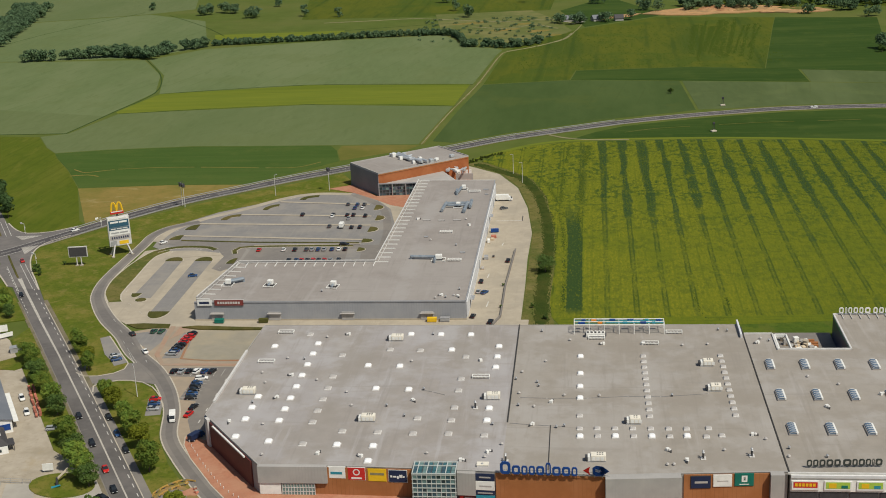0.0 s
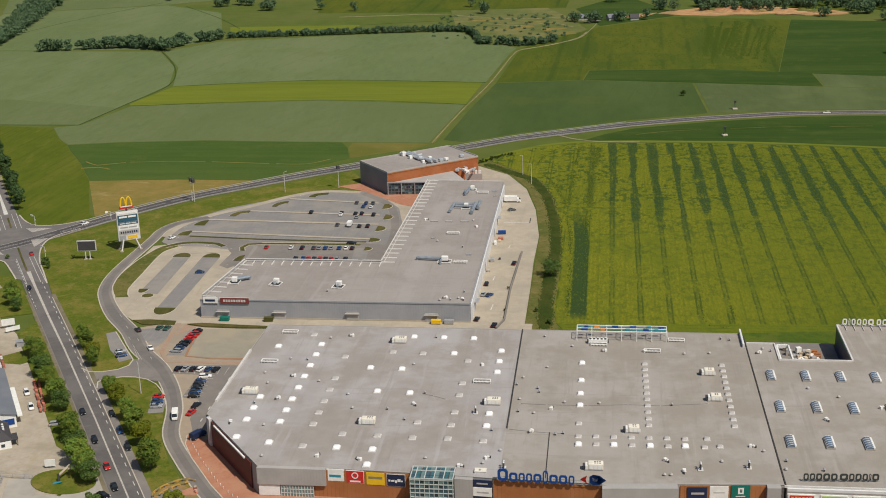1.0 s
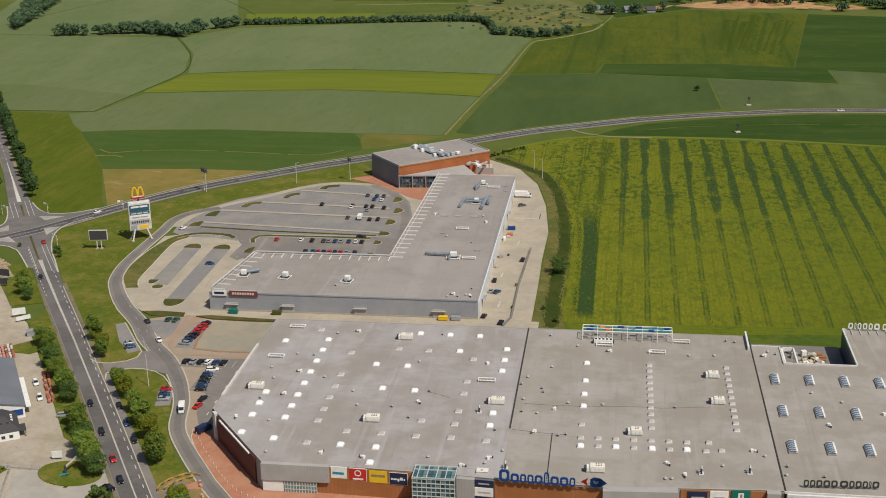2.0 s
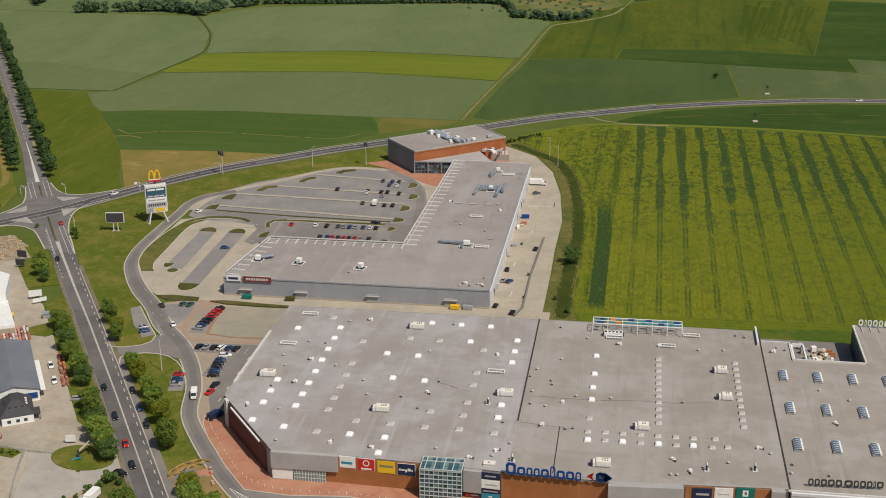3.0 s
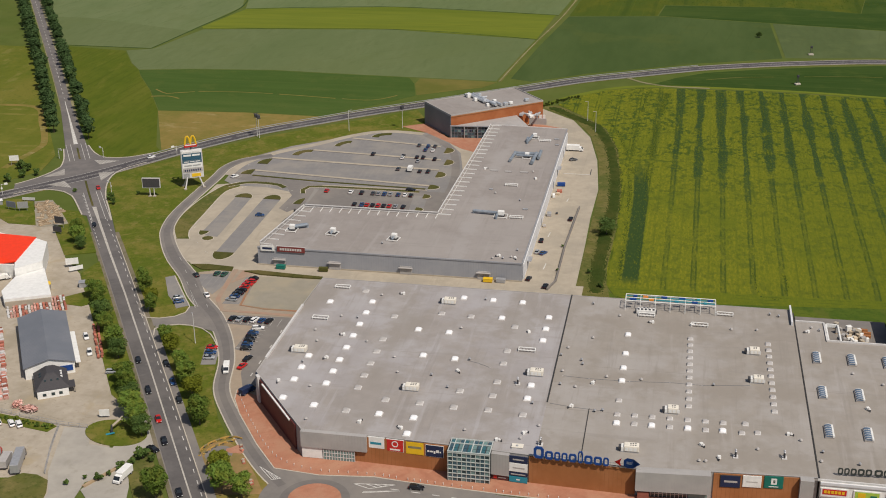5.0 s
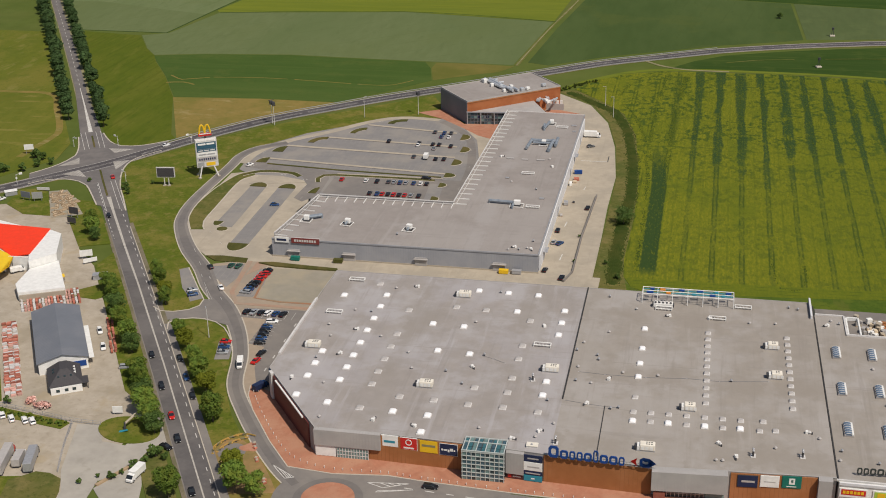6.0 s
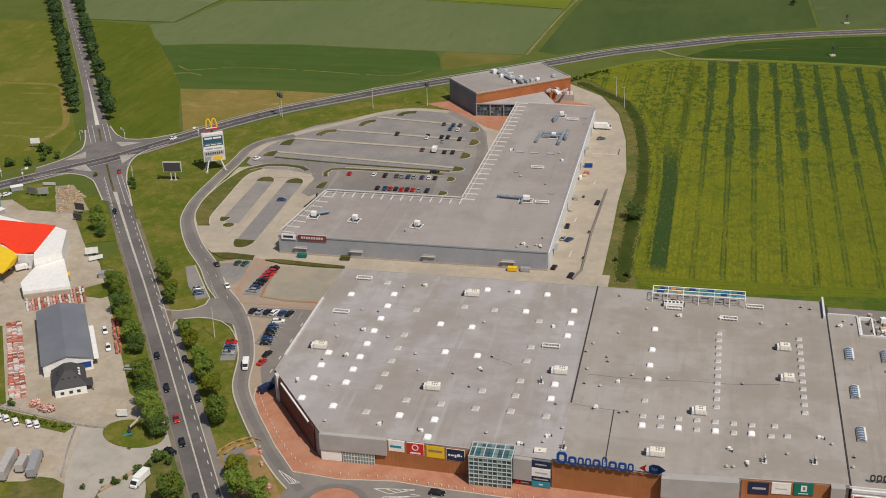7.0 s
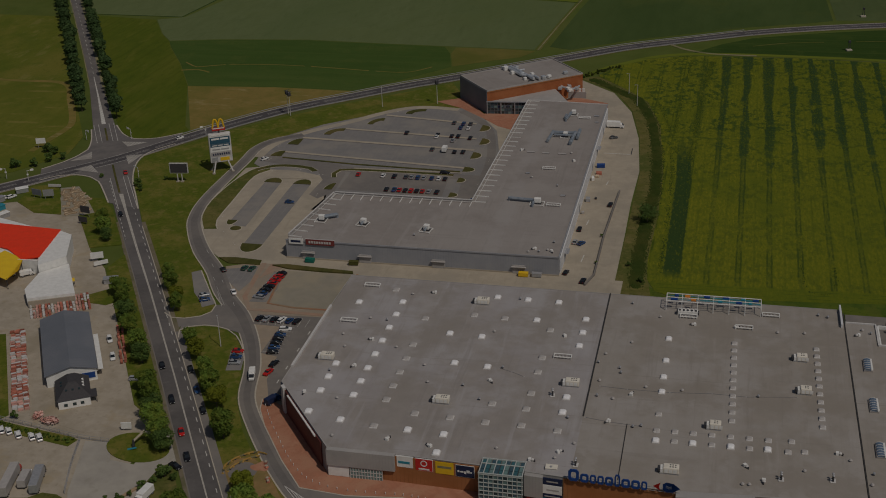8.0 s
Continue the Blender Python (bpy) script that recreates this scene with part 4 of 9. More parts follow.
slab("grass_verge", [(-20, -22), (-13, -12), (-6, -20), (5, -40), (-5, -50)], -0.4, 0.13, M_TANFIELD, "dry verge by the roundabout", "verge")

# ---------------------------------------------------------------- roads
CROSS = [(-420, -10), (-330, 70), (-235, 163), (-209, 189), (-191, 209), (-173, 229.5), (-155, 256), (-136.5, 283), (-115, 309), (-90.5, 331), (-65, 353), (-37.7, 373.4), (16, 415.5), (46.6, 439), (80.3, 458),
         (115.3, 477), (151, 490.5), (187.3, 501), (223.6, 508.5), (283, 510.6), (400, 505), (700, 470)]
strip("road_shoulder", CROSS, 6.0, 6.0, 0.0, 0.16, M_VERGE, "dry grassy shoulder of the cross road", "road")
strip("road_shoulder", CROSS, 5.4, 5.4, 0.0, 0.2, M_SHOULDER, "pale worn shoulder of the cross road", "road")
strip("cross_road", CROSS, 4.5, 4.5, 0.0, 0.3, M_DARKASPHALT, "dark asphalt country road", "road")
strip("road_shoulder", span(-1000, -52), 4.6, 3.6, 0.0, 0.12, M_TRACK, "pale gravel shoulder of the main road", "road", smooth=False)
strip("road_shoulder", span(50, 330), 4.9, 4.4, 0.0, 0.12, M_ASPHALT2, "worn pale shoulder of the main road", "road", smooth=False)
strip("main_road", span(-1000, -130), 3.1, 3.0, 0.0, 0.2, M_CROSSING, "straight asphalt road lined with trees", "road", smooth=False)
slab("main_road", [main(-131, -3.1), main(-131, 3.0), main(-100, 3.8), main(-45, 5.6), main(-45, -5.6), main(-100, -4.0)], 0.0, 0.21, M_CROSSING, "asphalt road widening towards the crossing", "road")
strip("main_road", span(58, 330), 4.4, 3.9, 0.0, 0.2, M_ASPHALT, "asphalt main road with traffic", "road", smooth=False)
strip("dirt_verge", span(80, 182), 6.4, -4.9, 0.0, 0.26, M_MUD, "brown worn dirt verge of the main road", "verge", smooth=False)
strip("dirt_verge", span(76, 330), -4.3, 5.5, 0.0, 0.25, M_MUD, "brown worn dirt verge of the main road", "verge", smooth=False)
strip("kerb", span(84, 330), 4.8, -4.5, 0.0, 0.27, M_KERB, "pale kerb of the main road", "kerb", smooth=False)
strip("lay_by", span(182, 330), 7.2, -4.8, 0.0, 0.23, M_ASPHALT2, "asphalt lay-by under the roadside trees", "road", smooth=False)
slab("main_road", [main(36, -6.4), main(36, 6.4), main(52, 6.2), main(90, 4.4), main(90, -3.9), main(56, -4.4)], 0.0, 0.215, M_ASPHALT, "asphalt road narrowing from the crossing", "road")
# the crossing: four rounded corners joined by the two roads
CORNERS = ([(-157, 266.5), (-167, 257.8), (-178, 255.6), (-186.5, 261.4), (-195.5, 273)], [(-205.5, 265), (-198, 250), (-194, 238), (-194.8, 230.5), (-198, 221), (-204, 211)],
           [(-198, 198), (-191.5, 204.8), (-184, 206.8), (-176, 205), (-170, 200.6), (-163, 191), (-154.5, 178.4)], [(-138.5, 174), (-147, 189.7), (-152.6, 199.5), (-158.8, 213.3), (-162.6, 225.7), (-163.2, 235), (-160.6, 243), (-154.5, 251.5)])
slab("main_road", [p for c in CORNERS for p in curve(c, 2.0)], 0.0, 0.26, M_CROSSING, "asphalt crossing of two roads with rounded corners", "road")
for c in CORNERS:
    strip("kerb", c, 0.3, 0.3, 0.1, 0.33, M_KERB, "pale kerb of a rounded street corner", "kerb")
for pts in ([(-190.4, 235.5), (-186.4, 227), (-195.2, 222.5)], [(-182, 250.5), (-176.2, 244.6), (-169.2, 251.5)], [(-171.5, 232.5), (-165.4, 222.2), (-164.4, 235.8)], [(-188, 212.2), (-182.6, 219), (-175, 210.6)]):
    slab("traffic_island", pts, 0.2, 0.34, M_ISLAND, "pale paved traffic island at the crossing", "traffic island")
strip("median_strip", [main(7, -0.2), main(25, -0.4), main(43, -0.5)], 0.45, 0.45, 0.2, 0.36, M_DITCH, "narrow grassy median strip", "median strip", smooth=False)
strip("median_strip", [main(-47, 0.3), main(-28, 0.1)], 0.45, 0.45, 0.2, 0.36, M_DITCH, "narrow grassy median strip", "median strip", smooth=False)
bm = bmesh.new()
dashes(bm, span(-900, -140), 4, 6, 0.12, 0.2, 0.24)
for side in (-4.9, -2.6, 2.6, 4.9):
    dashes(bm, span(-54, -26), 40, 0.5, 0.1, 0.2, 0.285, side)
for side in (-5.0, -3.0, 2.8):
    dashes(bm, span(24, 62), 40, 0.5, 0.1, 0.2, 0.285, side)
prism(bm, [main(-139, -0.2), main(-139, 0.1), main(-103, 0.5), main(-54, 1.1), main(-54, -1.0), main(-100, -0.3)], 0.2, 0.275)
dashes(bm, span(27, 95), 2, 2.5, 0.12, 0.2, 0.28, 3.3)
dashes(bm, span(62, 330), 2.4, 4.2, 0.12, 0.2, 0.245, -3.5)
cut(bm)
tagged(part("road_marking", bm, M_PAINT), "worn white painted road lines", "road marking", kind="structure")
bm = bmesh.new()
prism(bm, [main(45, -0.9), main(45, 0.9), main(62, 0.5), main(62, -0.6)], 0.2, 0.275)
prism(bm, [main(62, -0.6), main(62, 0.5), main(106, 0.35), main(145, 0.6), main(212, 0.7), main(330, 0.7), main(330, 0.3), main(212, 0.2), main(145, -0.05), main(106, -0.5)], 0.2, 0.245)
tagged(part("road_marking", bm, M_WORNPAINT), "worn pale hatched band down the middle of the main road", "road marking", kind="structure")
bm = bmesh.new()
for side in (4.2, -4.2):
    dashes(bm, CROSS, 40, 0.5, 0.2, 0.24, 0.32, side)
for side in (0.5, -0.6):
    dashes(bm, CROSS, 30, 3, 0.1, 0.24, 0.32, side)
cut(bm)
tagged(part("road_marking", bm, M_FADED), "faded white edge lines of the cross road", "road marking", kind="structure")
# access road, roundabout and front road
ACCESS = [(-96, 272), (-108, 262), (-112.5, 250), (-112.5, 235), (-113.3, 192), (-110.5, 170), (-105, 156), (-95, 138.5), (-82.5, 121.5), (-72, 104), (-60, 89), (-50, 72), (-43, 55), (-38, 36), (-29, 20), (-17.5, 3), (-8, -9), (-1, -16)]


def tapered(name, pts, widths, extra, z1, mat, label, category):
    """A road of changing half width along a smooth line."""
    line = curve(pts, 3.0)
    lefts, rights = [], []
    for i, p in enumerate(line):
        a, b = line[max(0, i - 1)], line[min(len(line) - 1, i + 1)]
        d = math.hypot(b[0] - a[0], b[1] - a[1]) or 1
        nx, ny = -(b[1] - a[1]) / d, (b[0] - a[0]) / d
        f = i / (len(line) - 1) * (len(widths) - 1)
        k = min(int(f), len(widths) - 2)
        w = widths[k] + (widths[k + 1] - widths[k]) * (f - k) + extra
        lefts.append((p[0] + nx * w, p[1] + ny * w)), rights.append((p[0] - nx * w, p[1] - ny * w))
    slab(name, lefts + rights[::-1], 0.0, z1, mat, label, category)


WIDE = [2.6, 2.5, 2.5, 2.5, 2.7, 3.2, 3.4, 3.0, 2.5, 2.4, 2.5, 2.6]
tapered("kerb", ACCESS, WIDE, 0.45, 0.19, M_KERB, "pale concrete kerb of the access road", "kerb")
tapered("access_road", ACCESS, WIDE, -1.3, 0.246, M_WORNLANE, "darker worn middle of the access road", "road")
tapered("access_road", ACCESS, WIDE, 0.0, 0.24, M_ASPHALT2, "curving grey asphalt access road", "road")
slab("access_road", [main(156, 3.5), main(159.5, 8), (-84, 83), (-79, 83.2), (-74, 85.6), (-71.2, 89.6), (-71.6, 95), (-62, 96), (-55, 76), (-60.7, 78), (-65.5, 79.8), (-70, 79.6), (-75.5, 77.7), (-77.6, 74.8), (-77, 70), main(178, 7.5), main(182, 3.5)], 0.0, 0.215, M_ASPHALT2, "asphalt link to the main road with wide mouths", "road")
for pts in ([(-88, 86.2), (-84, 83.1), (-79, 83.3), (-74, 85.7), (-71.3, 89.5), (-71.6, 94.5), (-76, 101.5), (-88, 121)], [(-75.6, 69.5), (-77.3, 74.6), (-75.2, 77.6), (-70, 79.5), (-65.5, 79.5), (-60.6, 77.9), (-55.9, 74), (-50.6, 66), (-47, 58)]):
    strip("kerb", pts, 0.22, 0.22, 0.1, 0.3, M_KERB, "pale kerb round the grass verge", "kerb")
slab("front_road", [(-9, -10), (-3, -6.6), (8, -8), (24, -6.8), (34, -7.8), (60, -9.2), (60, -18), (20, -24), (4, -20)], 0.0, 0.226, M_ASPHALT2, "asphalt apron along the red pavement", "road")
slab("roundabout", ring(10, -21, 16, 16, 40), 0.0, 0.245, M_ASPHALT2, "grey asphalt roundabout", "road")
slab("roundabout_apron", ring(10, -21, 10, 10, 36), 0.1, 0.27, M_WORNLANE, "dark worn asphalt lane round the roundabout island", "road")
slab("roundabout_island", ring(10, -21, 7.6, 7.6, 30), 0.1, 0.42, M_REDPAVE, "red paved roundabout island", "traffic island")
strip("front_road", [(16, -14), (34, -12.5), (60, -14.5), (110, -16), (220, -16)], 4.2, 4.2, 0.0, 0.235, M_ASPHALT2, "asphalt road along the store front", "road")
bm = bmesh.new()
for (xa, ya), (xb, yb) in (((-93, 139), (-91, 136)), ((-86, 127), (-84.3, 124.4)), ((-81, 116), (-79.4, 113.4)), ((-66, 97.5), (-64.6, 95)), ((-77, 114.5), (-75.5, 112))):
    rod(bm, (xa, ya, 0.2), (xb, yb, 0.2), 0.16, 0.1, n=4)
for a, b in (((-77, 109), (-68.5, 95)), ((-75, 105), (-69.2, 94))):
    rod(bm, (*a, 0.2), (*b, 0.2), 0.1, n=4)
dashes(bm, [(30, -12.5), (60, -14.5), (110, -16), (220, -16)], 2.5, 3.5, 0.14, 0.2, 0.28)
for pts in ([(-10.7, -7.4), (-2.5, -12.6), (-5, -13.6)], [(19, -11.6), (31, -10.2), (24, -13.4)], [(23, -15), (33, -13), (22.5, -15.8)]):
    for a, b in zip(pts, pts[1:] + pts[:1]):
        ribbon_quick(bm, [a, b], 0.12, 0.2, 0.285)
    for t in (0.3, 0.5, 0.7):
        ribbon_quick(bm, [tuple(p + (q - p) * t for p, q in zip(pts[0], pts[1])), tuple(p + (q - p) * t for p, q in zip(pts[2], pts[1]))], 0.12, 0.2, 0.28)
cut(bm)
tagged(part("road_marking", bm, M_PAINT), "white dashes on the access road", "road marking", kind="structure")

# ---------------------------------------------------------------- paved areas
slab("dug_soil", [(-30.6, -3.7), (-29.1, 2.9), (-25, 4.8), (-19.2, 0.5), (-10, -12.6), (-5, -21), (-13.7, -22.9), (-20.7, -24)], 0.0, 0.187, M_SOIL, "bare orange-brown soil by the path works", "soil")
slab("pavement", [(-8, 292), (3.4, 262), (8.5, 262), (9, 300), (-12, 308)], 0.0, 0.19, M_CONC, "pale paving before the shop fronts", "pavement")
LOT = [(-108, 264), (-90.7, 288), (-68.9, 306), (-50.7, 318), (-27, 321), (-12, 306), (-3, 290), (3, 262), (5.5, 240), (5.5, 184), (-64, 184), (-62, 196), (-66, 212), (-72, 222), (-84, 226), (-100, 226), (-107, 232), (-108, 245)]
slab("parking_lot", LOT, 0.0, 0.2, M_LOT, "large car park with grey asphalt bays", "car park")
strip("parking_lane", [(-107.2, 240), (-106.5, 252), (-103, 263.5), (-93.5, 277.5), (-78, 292.8), (-67, 306), (-55, 316.5), (-43, 319.8), (-28, 318)], 2.6, 1.6, 0.1, 0.228, M_CONC, "pale concrete lane round the car park", "road")
strip("parking_lane", [(-26, 316.8), (-14, 303.5), (-6.2, 288.5), (-0.6, 262), (1.6, 240), (2.2, 200)], 2.0, 2.0, 0.1, 0.228, M_ASPHALT2, "asphalt lane beside the shop fronts", "road")
for a, b, w in (((-63, 305.6), (-15, 298.6), 1.1), ((-78, 283.4), (-11, 277.8), 1.1), ((-95, 268.2), (-9, 262.6), 1.2), ((-101, 249), (-8, 239.6), 1.1), ((-59, 232.6), (-9, 233.4), 0.7)):
    strip("walkway", [a, b], w, w, 0.1, 0.235, M_CONC, "pale concrete strip between parking rows", "pavement", smooth=False)
    strip("kerb", [(a[0], a[1] - w), (b[0], b[1] - w)], 0.15, 0.15, 0.1, 0.3, M_ASPHALT, "dark kerb edge of the parking row", "kerb", smooth=False)
strip("planting_bed", [(-96, 241.0), (-60, 237.2), (-10, 234.8)], 0.5, 0.5, 0.1, 0.5, M_DITCH, "thin brown planted strip between rows", "planting bed", smooth=False)
slab("parking_lot", [(-101, 166), (-99, 188), (-96, 214), (-70, 219), (-63, 206), (-56, 160), (-56, 132), (-76, 129), (-92, 150)], 0.0, 0.2, M_CONC, "small car park with pale concrete lanes", "car park")
slab("parking_bays", [(-94, 167.5), (-94, 211), (-86.6, 211), (-85.6, 163), (-91, 163.5)], 0.1, 0.24, M_LOT, "grey asphalt parking bays", "parking bays")
slab("parking_bays", [(-80.4, 146.8), (-80.8, 211), (-72.7, 210.6), (-72.6, 146.8)], 0.1, 0.24, M_LOT, "grey asphalt parking bays", "parking bays")
slab("parking_lane", [(-67, 230), (-67, 234.5), (3, 231.5), (4, 200), (-5, 200), (-7, 226), (-62, 228)], 0.1, 0.226, M_ASPHALT2, "asphalt lane of the car park", "road")
slab("parking_lane", [(-70, 200), (-65, 196), (-60, 204), (-61, 226), (-66, 236), (-106, 245), (-106, 236), (-75, 228), (-69, 217)], 0.1, 0.223, M_ASPHALT2, "asphalt lane of the car park", "road")
slab("forecourt", [(-80, 126), (-58, 136.5), (-24, 136.5), (-24, 33), (-30, 28), (-34.5, 30), (-41, 55), (-48, 72), (-60, 91), (-70, 106)], 0.0, 0.17, M_TANPAVE, "tan block-paved forecourt beside the store", "forecourt")
slab("forecourt", [(-55.8, 125.6), (-28.2, 127), (-28.8, 101.5), (-31, 98.2), (-43, 98.0), (-52, 99.4)], 0.1, 0.225, M_PLOT, "sandy grey empty plot beside the store", "forecourt")
strip("pavement", [(-56.5, 126.5), (-53.2, 99), (-43, 97.2), (-30.6, 97.4), (-28, 100.5), (-27.3, 127)], 0.45, 0.45, 0.1, 0.3, M_BRICKPATH, "narrow red-brick path round the plot", "pavement", smooth=False)
strip("pavement", [(-66, 131), (-65, 118), (-63.6, 103), (-58.5, 93.6), (-42, 93.6), (-27, 93.4)], 0.9, 0.9, 0.1, 0.25, M_PINKPAVE, "faded pinkish brick path by the parking bays", "pavement", smooth=False)
slab("pavement", [(-63, 130.5), (-57.5, 130), (-58, 124.5), (-59.6, 124.5), (-63.5, 118)], 0.1, 0.26, M_PINKPAVE, "faded pinkish brick path by the parking bays", "pavement")
slab("parking_bays", [(-59.6, 124.2), (-54.6, 124.8), (-53.6, 110), (-54.2, 99.8), (-60.6, 99.3), (-59.8, 110)], 0.05, 0.2, M_LOT, "grey asphalt parking bays", "parking bays")
slab("parking_bays", [(-80, 123.6), (-67.2, 127.8), (-65.8, 115), (-67.2, 106.4), (-74.4, 114)], 0.05, 0.21, M_LOT, "grey asphalt parking corner", "parking bays")
slab("parking_bays", [(-54, 90.5), (-27, 92), (-27.4, 40), (-31.5, 38), (-35.5, 48), (-37, 62.5), (-43.4, 64), (-43, 82.8), (-53.5, 83.2)], 0.05, 0.2, M_ASPHALT2, "grey asphalt lane and bays beside the store", "parking bays")
bm = bmesh.new()
for k in range(8):
    box(bm, -53.6 + 2.78 * k, -53.48 + 2.78 * k, 83.6, 89.6, 0.19, 0.215)
for k in range(7):
    box(bm, -43.2, -37.2, 82.6 - 2.9 * k, 82.72 - 2.9 * k, 0.19, 0.215)
for y in (79, 67, 55, 46):
    box(bm, -31.6, -31.2, y, y + 2.2, 0.19, 0.215)
tagged(part("road_marking", bm, M_PAINT), "white bay lines and arrows beside the store", "road marking", kind="structure")
slab("hedge", [(-62, 129.2), (-56.5, 130.6), (-39.7, 129.2), (-29.5, 128.6), (-28.9, 126.9), (-40.8, 126.6), (-54.8, 127.2)], 0.1, 0.75, M_DITCH, "low clipped brownish hedge along the plot", "hedge")
slab("service_lane", [(-60, 109), (72, 109), (72, 137), (48, 137.5), (-58, 137.5)], 0.0, 0.18, M_CONC, "pale concrete service lane behind the store", "lane")
slab("service_yard", [(48, 130), (69, 128), (69, 177), (68.6, 210), (69.2, 247), (65.5, 289), (59, 326), (47.5, 355), (26, 377), (14, 366), (30, 330), (48, 313)], 0.0, 0.2, M_CONC, "pale concrete service yard", "yard")
strip("hedge_wall", [(58.5, 131), (61, 140), (61, 175), (62.8, 222)], 0.28, 0.28, 0.1, 1.1, M_ASPHALT2, "low grey retaining wall along the yard lane", "hedge", smooth=False)
slab("plaza", [(-42, 330), (-27, 321), (-12, 306), (-4, 297), (7.6, 290), (10, 300), (48, 314), (46, 338), (29, 346), (-14, 314), (-29, 338)], 0.0, 0.23, M_REDPAVE, "red paved plaza round the cinema block", "pavement")
slab("front_pavement", [(-32.5, 36), (-31.2, 30), (-26.7, 21.5), (-15.4, 4.6), (-6, -7.4), (8, -8.8), (24, -7), (34, -8), (60, -9.5), (110, -11), (220, -11), (220, 1), (0, 1), (-24, 33)], 0.0, 0.3, M_REDPAVE, "red brick pavement along the store front", "pavement")
for pts in ([(-32.5, 36), (-31.2, 30), (-26.7, 21.5), (-15.4, 4.6), (-6, -7.4), (8, -8.8), (24, -7), (34, -8), (60, -9.5), (110, -11), (220, -11)],):
    strip("kerb", pts, 0.0, 0.35, 0.1, 0.33, M_KERB, "pale kerb of the red pavement", "kerb", smooth=False)
# planted islands of the car park: half and quarter moons
def moon(x, y, rx, ry, a0, a1, hollow=0.0):
    a = [math.radians(a0 + (a1 - a0) * i / 10) for i in range(11)]
    pts = [(x + rx * math.cos(t), y + ry * math.sin(t)) for t in a]
    if hollow:
        pts += [(x + rx * hollow * math.cos(t), y + ry * hollow * math.sin(t)) for t in a[::-1]]
    elif a1 - a0 < 170:
        pts.append((x, y))
    return pts


for x, y, rx, ry, a0, a1, hollow in ((-44.4, 309, 9.2, 8.0, 90, 180, .58), (-62, 291.2, 6.9, 9.4, 90, 180, .58), (-77.8, 274, 8.4, 9.4, 90, 180, .58), (-94.2, 258.4, 5.4, 8.2, 90, 180, 0), (-97.4, 242.4, 5.2, 7, 90, 180, 0), (-11.4, 292.6, 4.4, 4.4, -90, 90, 0), (-8, 274.3, 4.2, 4.3, -90, 90, 0),
                               (-8.7, 255.6, 4.4, 4.2, -90, 90, 0), (-9, 238, 5, 3.0, -90, 90, 0), (-9, 225, 3.4, 2.8, -90, 90, 0), (-9.2, 208, 3.5, 2.6, -90, 90, 0), (-61.8, 206.5, 3.5, 7.4, 90, 180, 0), (-90.5, 210.8, 4, 5.2, 0, 180, 0), (-76.7, 210.6, 4, 5.4, 0, 180, 0), (-93.2, 168.4, 2.0, 4.6, 180, 360, 0), (-89, 160.6, 2.4, 2.2, 0, 360, 0), (-76.7, 147, 4.3, 7.6, 180, 360, 0)):
    slab("planting_kerb", moon(x, y, rx + 0.35, ry + 0.35, a0, a1, hollow), 0.1, 0.32, M_KERB, "pale kerb of a planted island", "kerb")
    slab("planting_bed", moon(x, y, rx, ry, a0, a1, hollow * 1.04), 0.1, 0.42, M_DITCH, "brownish green planted island", "planting bed")
for line, w in (([(-103, 224.5), (-96, 230.2), (-87, 231.2), (-79, 229.6), (-75.6, 226.6)], 1.3), ([(-64.8, 220.5), (-66.2, 225), (-64.6, 229.4), (-59.6, 230.6), (-33, 231), (-12, 230.4)], 1.0)):
    strip("planting_kerb", line, w + 0.35, w + 0.35, 0.1, 0.32, M_KERB, "pale kerb of a planted strip", "kerb")
    strip("planting_bed", line, w, w, 0.1, 0.42, M_DITCH, "narrow brownish planted strip", "planting bed")
slab("pavement", [(-86, 133.6), (-94.5, 142), (-103.5, 160), (-107.2, 168), (-109, 180), (-108.8, 226), (-104, 228), (-75, 226.4), (-70, 219.4), (-96, 214.4), (-97, 188), (-98.5, 169), (-89, 153), (-76, 131)], 0.0, 0.185, M_CONC, "pale concrete apron beside the access road", "pavement")
BEDOUT = [(-102.2, 158.2), (-106.8, 167.5), (-108.9, 175.3), (-110.2, 187), (-109.3, 204.7), (-107.2, 217), (-104.6, 225.4), (-99, 231)]
BEDIN = [(-96.4, 159.1), (-99.8, 167.4), (-100.7, 188.5), (-101.4, 211.1), (-100.2, 219.6), (-96.6, 224.6)]
slab("planting_bed", curve(BEDOUT) + curve(BEDIN)[::-1], 0.1, 0.3, M_VERGE, "grassy strip beside the access road", "planting bed")
for pts in (BEDOUT, BEDIN):
    strip("planting_kerb", pts, 0.25, 0.25, 0.1, 0.34, M_KERB, "pale kerb of the grassy strip", "kerb")
slab("parking_bays", [(-59, 228.4), (-13.6, 228.2), (-12, 206), (-59, 207.5)], 0.1, 0.2235, M_ASPHALT2, "darker asphalt bays by the shop fronts", "parking bays")
slab("planting_bed", [(-85.6, 133.2), (-78.8, 134.2), (-67.8, 133.2), (-67.2, 129), (-80.2, 129)], 0.1, 0.36, M_DITCH, "grass strip by the small car park", "planting bed")
